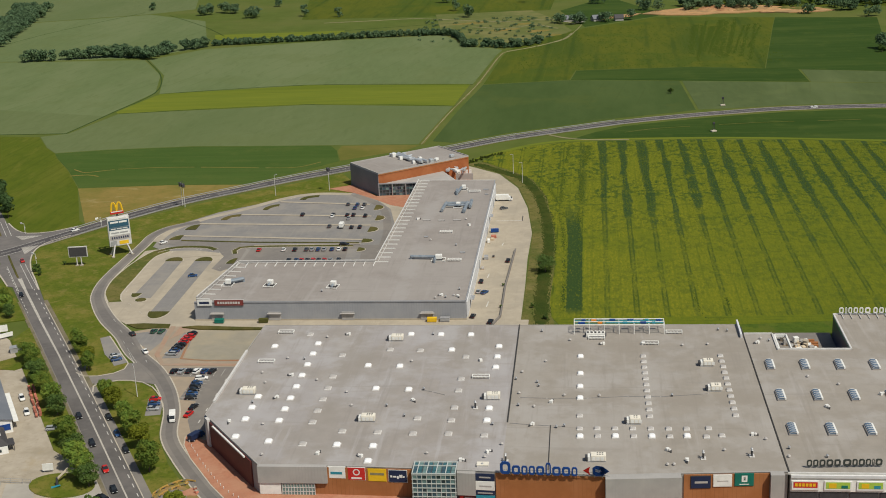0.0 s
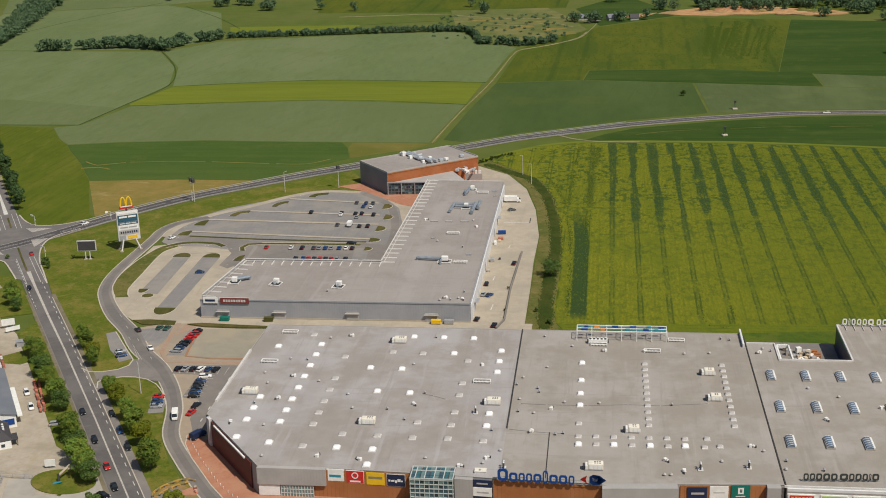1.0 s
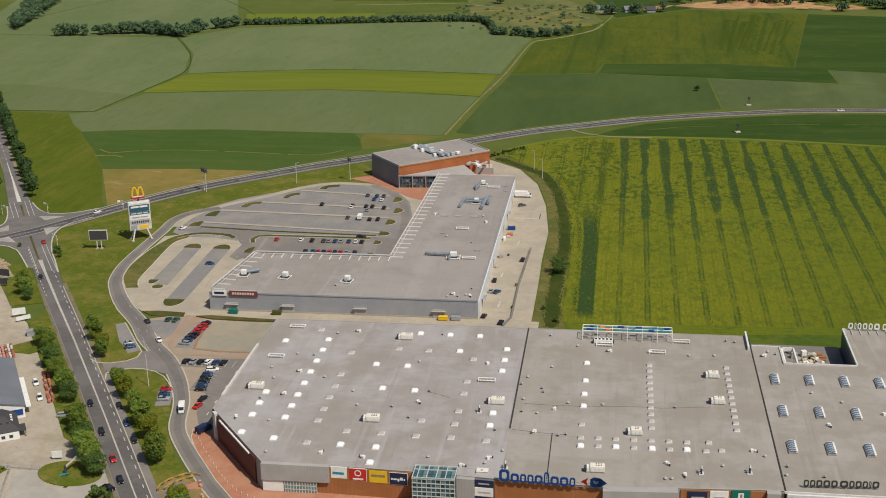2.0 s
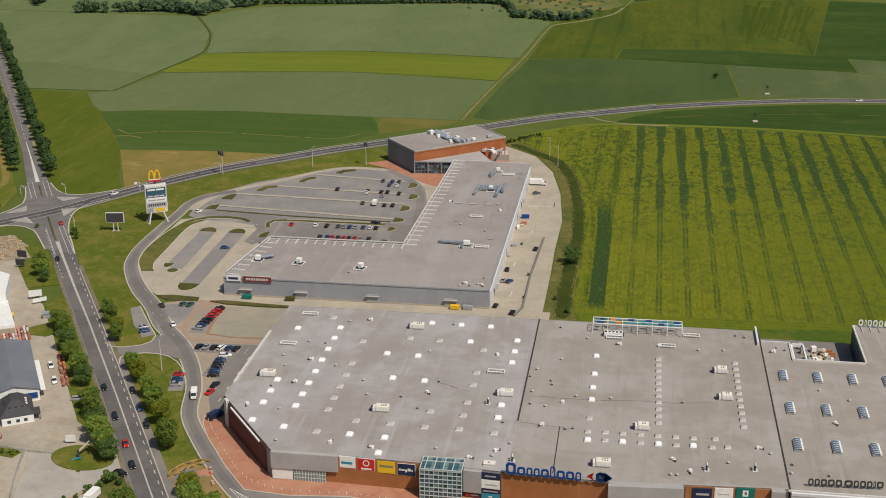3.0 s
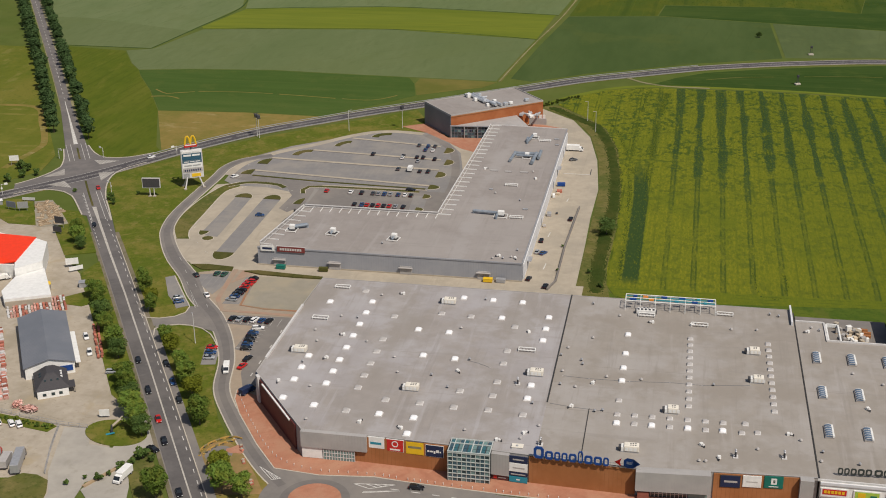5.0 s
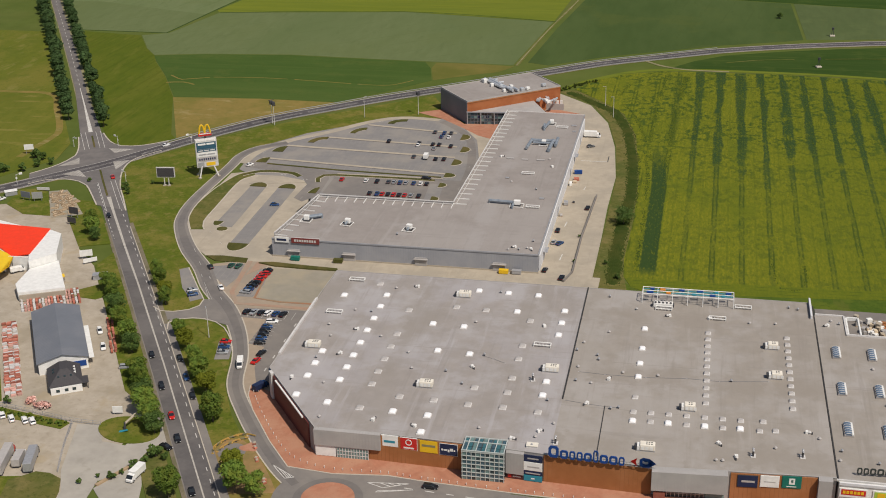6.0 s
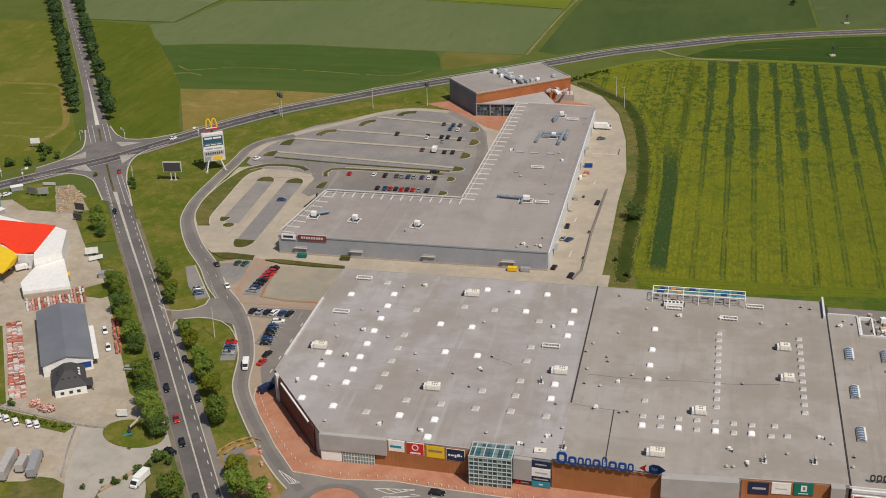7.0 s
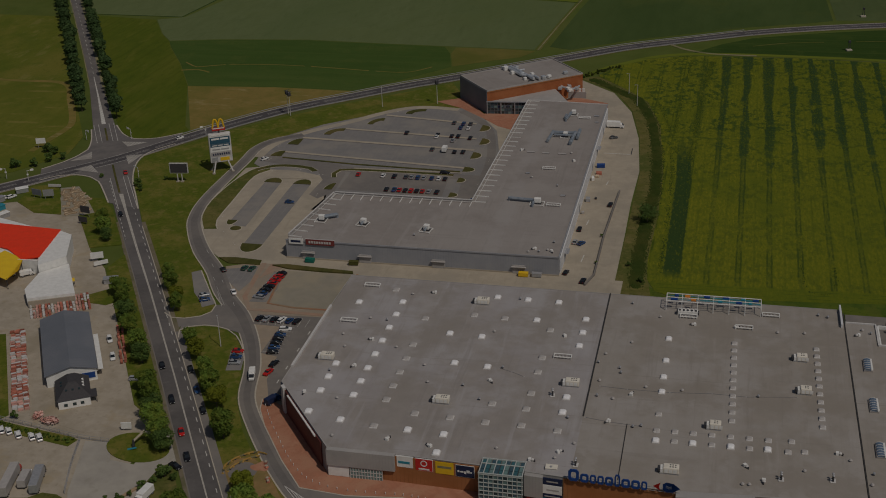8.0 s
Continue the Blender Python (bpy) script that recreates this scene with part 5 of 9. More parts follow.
# the plots on the far side of the main road
slab("gravel_yard", [main(238, -6), main(182, -14), main(120, -14), main(100, -18), main(60, -12), main(40, -14), (-215, 165), (-260, 60), (-190, -60), (-60, -80)], -0.2, 0.15, M_GRAVEL, "pale concrete and gravel yard", "yard")
slab("driveway", [main(241, -5), main(262, -5), main(264, -12), (-44, -15), (-52, -19), (-58, -24), (-56, -50), (-30, -80), (-62, -80), (-66, -31), (-71, -21), (-78, 4), (-70, 5), (-66, -4), (-58, -5)], 0.05, 0.22, M_DRIVE, "worn grey concrete driveway", "driveway")
slab("grass_patch", [(-137.4, 61.8), (-108.9, 13.4), (-112, 8), (-122, 14), (-152, 58)], 0.1, 0.3, M_GRASS, "green lawn strip behind the pallet rows", "grass patch")
slab("grass_patch", [(-84, -28), (-80.8, -25.5), (-78, -22.7), (-73.5, -22.8), (-69, -25), (-66.5, -31), (-64, -44), (-80, -44)], 0.1, 0.34, M_VERGE, "weedy green patch beside the driveway", "grass patch")
slab("forecourt", [(-66, 14), (-80, 8), (-108, 16), (-126, 60), (-118, 88), (-108, 92), (-92, 66), (-76, 38)], 0.05, 0.2, M_GRAVEL, "pale paved yard round the grey house", "yard")
slab("grass_island", ring(-60.5, 3.5, 10.5, 7.2, 28, -0.25), 0.1, 0.4, M_GRASS, "mown oval grass island by the driveway", "grass island")
slab("grass_patch", [(-127, 90), (-113, 104), (-104, 97), (-112, 88)], 0.1, 0.36, M_GRASS, "green lawn patch", "grass patch")
slab("grass_patch", [main(110, -5.2), main(228, -5.2), main(236, -10), main(226, -14), main(120, -13.5)], 0.05, 0.3, M_GRASS, "green verge under the roadside trees", "verge")
slab("grass_patch", [main(48, -7.2), main(62, -5.2), main(100, -5.2), main(98, -18), main(52, -20), main(36, -24)], 0.05, 0.3, M_GRASS, "green verge by the crossing", "verge")
slab("grass_patch", [main(264, -6.9), main(330, -6.9), main(330, -15), main(270, -15), main(266, -12)], 0.05, 0.3, M_VERGE, "dry verge under the trees", "verge")
slab("grass_patch", [(-72.5, -24), (-88, -27), (-110, -34), (-100, -70), (-70, -60), (-67.5, -33)], 0.05, 0.3, M_GRASS, "green corner of the truck yard", "verge")
slab("field_west", [(-216, 206), (-201, 232), (-205, 255), (-330, 470), (-520, 470), (-520, 60)], -0.3, 0.18, M_WESTMEADOW, "olive green meadow across the road", "field")
slab("field_west_dry", [(-222, 214), (-219.5, 250), (-217, 263), (-219, 276), (-236, 308), (-255, 337), (-292, 339), (-420, 345), (-420, 200), (-330, 130), (-250, 170)], 0.0, 0.24, M_MOWN, "yellow-green mown meadow across the road", "field")
strip("field_margin", [(-219.5, 232), (-218.5, 250), (-217.5, 263), (-220, 276), (-237, 307), (-256, 335.5), (-292, 337.5), (-400, 343)], 3.2, 0.4, 0.1, 0.27, M_TANFIELD, "dry tan edge of the mown meadow", "field margin")
field([(-57, 998), (-5, 1003), (41, 1010), (66, 940), (83, 866), (78, 849), (19, 800), (-8, 800), (-36, 862)], M_SCRUB, 0.36, "rough brownish scrub land beyond the hedgerow")
slab("driveway", [(-57.5, -28), (-56.6, -24.5), (-51.4, -14), (-49, -14), (-44.4, -24), (-42, -32), (-52, -34)], 0.05, 0.21, M_DRIVE, "grey concrete driveway by the box lorry", "driveway")
strip("planter_wall", [(-57.3, -26.6), (-54, -20), (-51.2, -14.6)], 0.5, 0.5, 0.1, 0.7, M_WOOD, "low tan planter wall by the driveway", "planter", smooth=False)
bm = bmesh.new()
for x, y, a in ((-72, 223, 0.2), (-69.5, 214, 1.4), (-66.5, 200, 1.5), (-84, 227.6, 0.1), (-95, 224.5, 0.8), (-101.5, 238, 1.2), (-103, 256, 1.3), (-86, 283, 0.8), (-58, 312, 0.6), (0.4, 250, 1.5), (0.8, 222, 1.5), (-3, 274, 1.7), (-92, 156, 2.4), (-84, 146, 2.3), (-99, 172, 1.7)):
    for k in (-0.5, 0.5):
        rod(bm, (x + k * math.cos(a) * 1.6, y + k * math.sin(a) * 1.6, 0.2), (x + k * math.cos(a) * 1.6 + 0.7 * math.cos(a), y + k * math.sin(a) * 1.6 + 0.7 * math.sin(a), 0.2), 0.12, 0.06, n=4)
tagged(part("road_marking", bm, M_PAINT), "small white arrows on the car park lanes", "road marking", kind="structure")

# ---------------------------------------------------------------- the shopping centre
H = 9.2
mall = thing("shopping_centre", 60, 55, 0, 0, "large flat-roofed grey shopping centre with terracotta front", "shopping centre")
MO = (60, 55)


def loc(pts, o):
    return [(x - o[0], y - o[1]) for x, y in pts]


FRONT = [(0, 0.6), (20.5, 0.6), (45, -0.6), (57.5, -1.4), (68.5, -2.2), (98.8, -3.6), (119.3, -2.2), (142, -0.8), (148.1, -0.6)]
OUT = FRONT + [(147.4, 108.5), (-23.6, 108.8), (-24.6, 33)]
bm = bmesh.new()
prism(bm, loc(OUT, MO), 0, H - 0.25)
cut(bm)
part("wall", bm, M_CLAD, mall)
bm = bmesh.new()
prism(bm, loc([(70, -2.0)] + FRONT[5:] + [(147.35, 108.3), (70, 108.3)], MO), H - 0.25, H)
cut(bm)
part("roof", bm, M_ROOFW, mall, "grey membrane roof of the wider hall")
bm = bmesh.new()
prism(bm, loc(FRONT[:5] + [(70, -2.0), (70, 108.3), (-23.4, 108.6), (-24.4, 33)], MO), H - 0.25, H + 0.06)
cut(bm)
part("roof", bm, M_ROOF, mall, "grey membrane roof with rows of domes")
for pts, w, h in (([(0, 0.6), (-24.6, 33)], 0.25, 0.3), ([(-24.6, 33), (-24.5, 42)], 0.2, 0.2), ([(-24.5, 42), (-24.3, 84)], 0.75, 0.75), ([(-24.3, 84), (-23.6, 108.8)], 0.2, 0.2), ([(-23.6, 108.7), (70, 108.4)], 0.2, 0.22), ([(70, 108.4), (147, 108.4)], 0.2, 0.2)):
    bm = bmesh.new()
    ribbon(bm, loc(pts, MO), 0.0, w, H - 0.1, H + h)
    part("parapet", bm, M_TRIM if w > 0.5 else M_CLAD, mall)
bm = bmesh.new()
ribbon(bm, loc(FRONT, MO), 0.25, 0.1, H - 0.05, H + 0.12)
part("parapet", bm, M_CLAD, mall)
bm = bmesh.new()
box(bm, 69.85 - 60, 70.25 - 60, 29 - 55, 108.5 - 55, H + 0.0, H + 0.3)
part("joint_strip", bm, M_DARKGAP, mall, "dark seal strip across the roof")
bm = bmesh.new()
box(bm, 82.9 - 60, 83.1 - 60, -1 - 55, 27 - 55, H + 0.0, H + 0.22)
part("joint_strip", bm, M_DARKGAP, mall, "dark seal strip across the roof")
bm = bmesh.new()
prism(bm, loc([(148.2, -0.6), (148.55, -0.6), (147.8, 106), (147.45, 106)], MO), H - 0.6, H + 0.2)
part("joint_strip", bm, M_DARKGAP, mall, "dark seal strip between the two stores")
part("joint_cap", a_box(146.4 - 60, 147.0 - 60, 96 - 55, 110 - 55, H - 2, H + 1.3), M_WHITECLAD, mall, "white fire wall end")


def on_front(x):
    """The front's line at x."""
    for a, b in zip(FRONT, FRONT[1:]):
        if a[0] <= x <= b[0]:
            return a[1] + (b[1] - a[1]) * (x - a[0]) / (b[0] - a[0])
    return FRONT[-1][1]


def front_piece(name, x0, x1, out0, out1, z0, z1, mat, parent=mall, label="", o=MO):
    """A block along the front, from out0 to out1 metres before its line."""
    bm = bmesh.new()
    a, b = on_front(x0 + 0.01), on_front(x1 - 0.01)
    prism(bm, loc([(x0, a - out1), (x1, b - out1), (x1, b - out0), (x0, a - out0)], o), z0, z1)
    return part(name, bm, mat, parent, label)


def glazing(x0, x1, out, z0, z1, nx, nz, frame_mat=M_GALV, glass=M_GLASS):
    """A glazed front: panes and a grid of bars."""
    w = front_piece("window", x0, x1, out - 0.25, out, z0, z1, M_DARK, label="glazed entrance front")
    for i in range(nx):
        for k in range(nz):
            xa, xb = x0 + (x1 - x0) * i / nx + 0.1, x0 + (x1 - x0) * (i + 1) / nx - 0.1
            za, zb = z0 + (z1 - z0) * k / nz + 0.08, z0 + (z1 - z0) * (k + 1) / nz - 0.08
            front_piece("pane", xa, xb, out, out + 0.03, za, zb, glass, w)
    for i in range(nx + 1):
        x = x0 + (x1 - x0) * i / nx
        front_piece("mullion", x - 0.09, x + 0.09, out, out + 0.16, z0, z1, frame_mat, w)
    for k in range(nz + 1):
        z = z0 + (z1 - z0) * k / nz
        front_piece("transom", x0, x1, out, out + 0.13, z - 0.08, z + 0.08, frame_mat, w)


# grey projecting heads, terracotta fields between them
front_piece("canopy", 0.2, 20.3, 0.1, 1.3, 4.1, H + 0.1, M_CLAD, label="grey corrugated canopy block")
front_piece("facade_panel", 15.5, 45, 0.02, 0.3, 0, H - 0.3, M_BROWN, label="terracotta facade panel")
front_piece("facade_panel", 57.6, 62.8, 0.1, 1.6, 2.2, H - 0.1, M_CLAD, label="grey facade panel")
front_piece("facade_panel", 57.6, 62.8, 0.1, 1.0, 0, 2.2, M_MAROON, label="dark red base panel")
front_piece("facade_panel", 68.4, 98.6, 0.02, 0.35, 0, H - 0.3, M_BROWN, label="terracotta facade panel")
front_piece("canopy", 98.7, 119.2, 0.1, 2.6, 3.2, H + 0.1, M_CLAD, label="grey corrugated canopy block")
front_piece("facade_panel", 120.0, 143.2, 0.02, 0.35, 0, H - 0.3, M_BROWN, label="terracotta facade panel")
front_piece("facade_panel", 143.3, 147, 0.1, 2.2, 0, H + 0.1, M_CLAD, label="grey facade pier")
front_piece("banner", 0.4, 6.6, 0.1, 0.9, 0.4, 3.9, M_WHITE, label="white printed banner wall")
glazing(7, 16.5, 0.9, 0.1, 3.8, 11, 3, M_TRIM, M_GLASSG)
glazing(103, 113, 0.5, 0.1, 3.0, 9, 2)
front_piece("banner", 113.4, 118.6, 0.1, 0.5, 0.4, 3.0, M_GLASSG, label="pale green shop window")
front_piece("porch", 99.4, 102.6, 0.4, 2.2, 0, 2.6, M_STACK, label="low tiled porch")
# glass tower at the entrance
tower = part("glass_tower", a_box(45.6 - 60, 57.2 - 60, -5.0 - 55, -0.2 - 55, 0, 9.6), M_DARK, mall, "projecting glass entrance tower")
for i in range(10):
    x = 45.4 + 12.0 * i / 9
    part("mullion", a_box(x - 0.08 - 60, x + 0.08 - 60, -5.3 - 55, -5.0 - 55, 0, 10), M_TOWER, tower)
    if i % 2 == 1 or i in (0, 9):
        part("rafter", a_box(x - 0.12 - 60, x + 0.12 - 60, -5.0 - 55, 2.0 - 55, 9.9, 10.15), M_TOWER, tower)
for k in range(8):
    z = 1.35 * k + 0.1
    part("transom", a_box(45.2 - 60, 57.6 - 60, -5.28 - 55, -5.0 - 55, z - 0.1, z + 0.1), M_TOWER, tower)
for y in (-5.15, -0.4, 2.0):
    part("purlin", a_box(45.2 - 60, 57.6 - 60, y - 0.12 - 55, y + 0.12 - 55, 9.85, 10.1), M_TOWER, tower)
for i in range(9):
    x = 45.4 + 12.0 * i / 9
    for k in range(7):
        part("pane", a_box(x + 0.14 - 60, x + 1.19 - 60, -5.08 - 55, -4.98 - 55, 1.35 * k + 0.25, 1.35 * k + 1.3), (M_GLASSG, M_GLASS, M_GLASSB)[(i * 5 + k * 2 + i * k) % 3], tower)
    for y in (-5.0, -2.65, -0.25):
        part("pane", a_box(x + 0.14 - 60, x + 1.19 - 60, y - 55, y + 2.1 - 55, 9.65, 9.8), (M_TEALGLASS, M_GLASSB, M_GLASSG)[(i * 2 + int(y)) % 3], tower)
part("side_wall", a_box(45.3 - 60, 45.5 - 60, -5 - 55, 2 - 55, 0, 9.9), M_GLASS, tower)
part("side_wall", a_box(57.3 - 60, 57.5 - 60, -5 - 55, 2 - 55, 0, 9.9), M_GLASS, tower)
# dark red wall along the slanted corner
bm = bmesh.new()
d = Vector((-24.6, 32.4)).normalized()
for s0, s1, z1, name in ((4, 36.1, 8.7, "w"),):
    prism(bm, loc([(d.x * s0 - 0.35, 0.6 + d.y * s0 - 0.28), (d.x * s1 - 0.35, 0.6 + d.y * s1 - 0.28), (d.x * s1, 0.6 + d.y * s1), (d.x * s0, 0.6 + d.y * s0)], MO), 0.0, z1)
part("facade_panel", bm, M_MAROON, mall, "dark maroon slanted corner wall")
bm = bmesh.new()
prism(bm, loc([(d.x * 8 - 0.7, 0.6 + d.y * 8 - 0.55), (d.x * 33 - 0.7, 0.6 + d.y * 33 - 0.55), (d.x * 33 - 0.3, 0.6 + d.y * 33 - 0.25), (d.x * 8 - 0.3, 0.6 + d.y * 8 - 0.25)], MO), 8.3, 8.75)
part("ledge", bm, M_WHITE, mall, "white ledge on the corner wall")
bm = bmesh.new()
prism(bm, loc([(d.x * 36.2 - 0.8, 0.6 + d.y * 36.2 - 0.62), (d.x * 38.4 - 0.8, 0.6 + d.y * 38.4 - 0.62), (d.x * 38.4, 0.6 + d.y * 38.4), (d.x * 36.2, 0.6 + d.y * 36.2)], MO), 0.0, 9.5)
cut(bm)
part("corner_fin", bm, M_TRIM, mall, "tall pale grey corner fin")
# navy strip beside the fin: the side wall's shade given as colour
bm = bmesh.new()
prism(bm, loc([(d.x * 38.5 - 0.3, 0.6 + d.y * 38.5 - 0.24), (-24.9, 33), (-24.6, 33.2), (d.x * 38.5, 0.6 + d.y * 38.5)], MO), 0.0, 8.9)
part("facade_panel", bm, M_NAVY, mall, "corner wall coloured dark blue for its shade")


def sign_board(x0, x1, out, z0, z1, mat, label, bars=None, frame_mat=M_WHITE):
    """A flat sign on the front, with a frame and plain bars for its lettering."""
    xm = (x0 + x1) / 2
    s = thing("sign_board", xm, on_front(xm), z0, 0, label, "sign", "signs on the store front")
    o = (xm, on_front(xm))
    slope = math.atan2(on_front(x1) - on_front(x0), x1 - x0)
    s.matrix_world = pose(o[0], o[1], z0, 0, 0, math.degrees(slope))
    w, h = (x1 - x0) / 2, z1 - z0
    part("frame", a_box(-w, w, -out - 0.05, -out + 0.2, 0, h), frame_mat, s)
    part("face", a_box(-w + 0.12, w - 0.12, -out - 0.1, -out - 0.05, 0.12, h - 0.12), mat, s)
    for (u0, u1, v0, v1, m) in bars or ():
        part("lettering", a_box(-w + 2 * w * u0, -w + 2 * w * u1, -out - 0.14, -out - 0.1, h * v0, h * v1), m, s)
    return s


sign_board(20.5, 25.7, 0.4, 5.4, 9.2, M_WHITE, "white sign board with pale blue lettering", [(.15, .8, .35, .55, M_TEAL)])
s = sign_board(26.2, 31.4, 0.4, 5.1, 9.1, M_RED, "red sign board with a white ring", [(.2, .8, .1, .22, M_WHITE)])
bm = bmesh.new()
ring_pts = [(1.0 * math.cos(2 * math.pi * i / 20), 1.0 * math.sin(2 * math.pi * i / 20)) for i in range(20)]
for i in range(20):
    a, b = ring_pts[i], ring_pts[(i + 1) % 20]
    vs = [bm.verts.new((p[0] * k, -0.55, 2.5 + p[1] * k)) for p, k in ((a, 1), (b, 1), (b, .72), (a, .72))]
    bm.faces.new(vs)
bmesh.ops.remove_doubles(bm, verts=bm.verts, dist=1e-4)
bmesh.ops.solidify(bm, geom=bm.faces[:], thickness=0.05)
part("emblem", bm, M_WHITE, s, "white ring emblem")
sign_board(32.1, 37.4, 0.4, 4.9, 8.9, M_YSIGN, "yellow sign board with ochre lettering", [(.12, .88, .5, .68, M_TRACK)], M_YSIGN)
sign_board(38.0, 43.4, 0.4, 4.8, 8.7, M_NAVY, "navy blue sign board with white lettering", [(.1, .2, .4, .55, M_WHITE), (.23, .42, .4, .52, M_WHITE), (.45, .55, .3, .52, M_WHITE), (.58, .75, .4, .62, M_WHITE), (.78, .86, .4, .52, M_WHITE)])
sign_board(62.9, 68.2, 1.2, 6.9, 9.0, M_NAVY, "dark blue sign board with pale lettering", [(.2, .8, .4, .6, M_DOMEGREY)], M_NAVY)
sign_board(62.9, 68.2, 1.2, 3.9, 6.7, M_WHITE, "white sign board with faint lettering", [(.2, .85, .4, .55, M_DOMEGREY)])
sign_board(62.9, 68.2, 1.2, 2.5, 3.7, M_NAVY, "narrow dark sign board", [(.1, .9, .35, .65, M_DOMEGREY)], M_NAVY)
sign_board(62.9, 68.2, 1.2, 0.4, 2.3, M_TEAL, "teal sign board with a small emblem", [(.4, .6, .4, .6, M_WHITE)], M_TEAL)
sign_board(57.9, 62.5, 1.05, 0.4, 2.1, M_MAROON, "dark sign board with a red square", [(.1, .3, .2, .8, M_RED), (.4, .9, .4, .6, M_DOMEGREY)], M_DARK)
sign_board(121.8, 127.3, 0.5, 4.8, 8.6, M_NAVY, "dark sign board with pale lettering", [(.2, .85, .42, .58, M_DOMEGREY)], M_DARK)
sign_board(127.9, 133.0, 0.5, 5.2, 8.9, M_WHITE, "white sign board with faint lettering", [(.2, .8, .45, .52, M_DOMEGREY)])
s = sign_board(133.7, 138.9, 0.5, 5.3, 9.1, M_GSIGN, "green sign board with a white letter", [(.25, .75, .12, .18, M_WHITE), (.36, .66, .34, .84, M_WHITE), (.46, .58, .46, .72, M_GSIGN)], M_GSIGN)


def lettering(name, x, y, z, sizes, mat, parent, gap=0.35, depth=0.35):
    """A row of plain upright rings of unequal size."""
    for w, h in sizes:
        if w > 0.1:
            bm = bmesh.new()
            t = 0.26 * min(w, h)
            outer = [(u * w / 2, v * h / 2) for u, v in ((-1, -.6), (-.6, -1), (.6, -1), (1, -.6), (1, .6), (.6, 1), (-.6, 1), (-1, .6))]
            inner = [(u * (w / 2 - t) / (w / 2), v * (h / 2 - t) / (h / 2)) for u, v in outer]
            rows_ = [[bm.verts.new((x + w / 2 + u, yy, z + h / 2 + v)) for u, v in pts] for pts, yy in ((outer, y), (inner, y), (inner, y + depth), (outer, y + depth))]
            for i in range(8):
                j = (i + 1) % 8
                for q in range(4):
                    bm.faces.new((rows_[q][i], rows_[q][j], rows_[(q + 1) % 4][j], rows_[(q + 1) % 4][i]))
            bmesh.ops.recalc_face_normals(bm, faces=bm.faces)
            part(name, bm, mat, parent)
        x += w + gap
    return x


# big roof signs, as plain blocks in their colours
big = thing("roof_sign", 70, -3.6, H, -2.6, "blue block letters with red and blue emblem on roof edge", "roof sign")
lettering("block", -0.2, 0, 0.1, [(2.9, 3.7), (2.3, 2.6), (1.7, 2.6), (1.7, 2.6), (2.2, 2.6), (1.5, 3.7), (2.3, 2.6), (2.3, 2.6), (1.6, 2.6)], M_BLUE, big)
for k in range(14):
    part("strut", a_box(0.5 + k * 2.1, 0.58 + k * 2.1, 0.36, 0.44, -0.3, 1.3), M_GALV, big)
part("rail", a_box(0, 30, 0.36, 0.44, 0.05, 0.2), M_GALV, big)
part("rail", a_box(0, 30, 0.36, 0.44, 1.2, 1.3), M_GALV, big)


def emblem(pts, name, mat, parent, label):
    bm = bmesh.new()
    f = bm.faces.new([bm.verts.new((x, 0.0, z)) for x, z in pts])
    bmesh.ops.solidify(bm, geom=[f], thickness=0.35)
    part(name, bm, mat, parent, label)


emblem([(22.6, 1.9), (24.6, 3.2), (24.2, 1.9), (24.6, 0.6)], "emblem", M_RED, big, "red arrow-shaped emblem half")
emblem([(25.2, 1.0), (25.2, 2.8), (26.2, 3.5), (28.0, 3.3), (29.8, 1.9), (28.0, 0.5), (26.2, 0.3)], "emblem", M_BLUE, big, "blue arrow-shaped emblem half")
emblem([(26.0, 1.7), (26.0, 2.5), (26.8, 2.2), (27.6, 2.4), (27.6, 1.6), (26.8, 1.4)], "emblem", M_WHITE, big, "white middle of the emblem")
bpy.context.view_layer.update()

# ---------------------------------------------------------------- the home-improvement store
depot = thing("diy_store", 190, 50, 0, 0, "flat-roofed store with white and green fascia", "store")
DO = (190, 50)
DOUT = [(148.6, -1.2), (300, -1.2), (300, 118), (181.6, 118), (181.6, 85.5), (157.4, 85.5), (157.4, 99.5), (147.85, 99.5)]
bm = bmesh.new()
prism(bm, loc(DOUT, DO), 0, H - 0.3)
cut(bm)
part("wall", bm, M_CLAD, depot)
bm = bmesh.new()
prism(bm, loc([(148.65, -1.1), (300, -1.1), (300, 117.8), (181.8, 117.8), (181.8, 85.3), (157.2, 85.3), (157.2, 99.3), (147.9, 99.3)], DO), H - 0.3, H - 0.05)
cut(bm)
part("roof", bm, M_ROOFW, depot)
for x0, x1, y0, y1, h in ((148, 157.4, 99.4, 99.9, .4), (157.2, 157.7, 85.5, 99.5, .4), (157.4, 181.2, 85.3, 85.9, .5), (148, 300, -1.6, -1.1, .25)):
    part("parapet", a_box(x0 - 190, x1 - 190, y0 - 50, y1 - 50, H - 0.3, H + h), M_TRIM, depot)
# navy colour carries the shadow lying on this wall
part("yard_wall", a_box(181.3 - 190, 181.58 - 190, 86 - 50, 118 - 50, 0, H - 1.3), M_NAVY, depot, "delivery yard wall coloured navy for its shade")
part("yard_wall", a_box(181.25 - 190, 181.58 - 190, 86 - 50, 118 - 50, H - 1.28, H - 0.37), M_GSIGN, depot, "green top band of the yard wall")
part("parapet", a_box(181.2 - 190, 181.75 - 190, 86 - 50, 118.2 - 50, H - 0.35, H + 0.35), M_TRIM, depot)
part("parapet", a_box(181.75 - 190, 300 - 190, 117.8 - 50, 118.3 - 50, H - 0.3, H + 0.35), M_TRIM, depot)
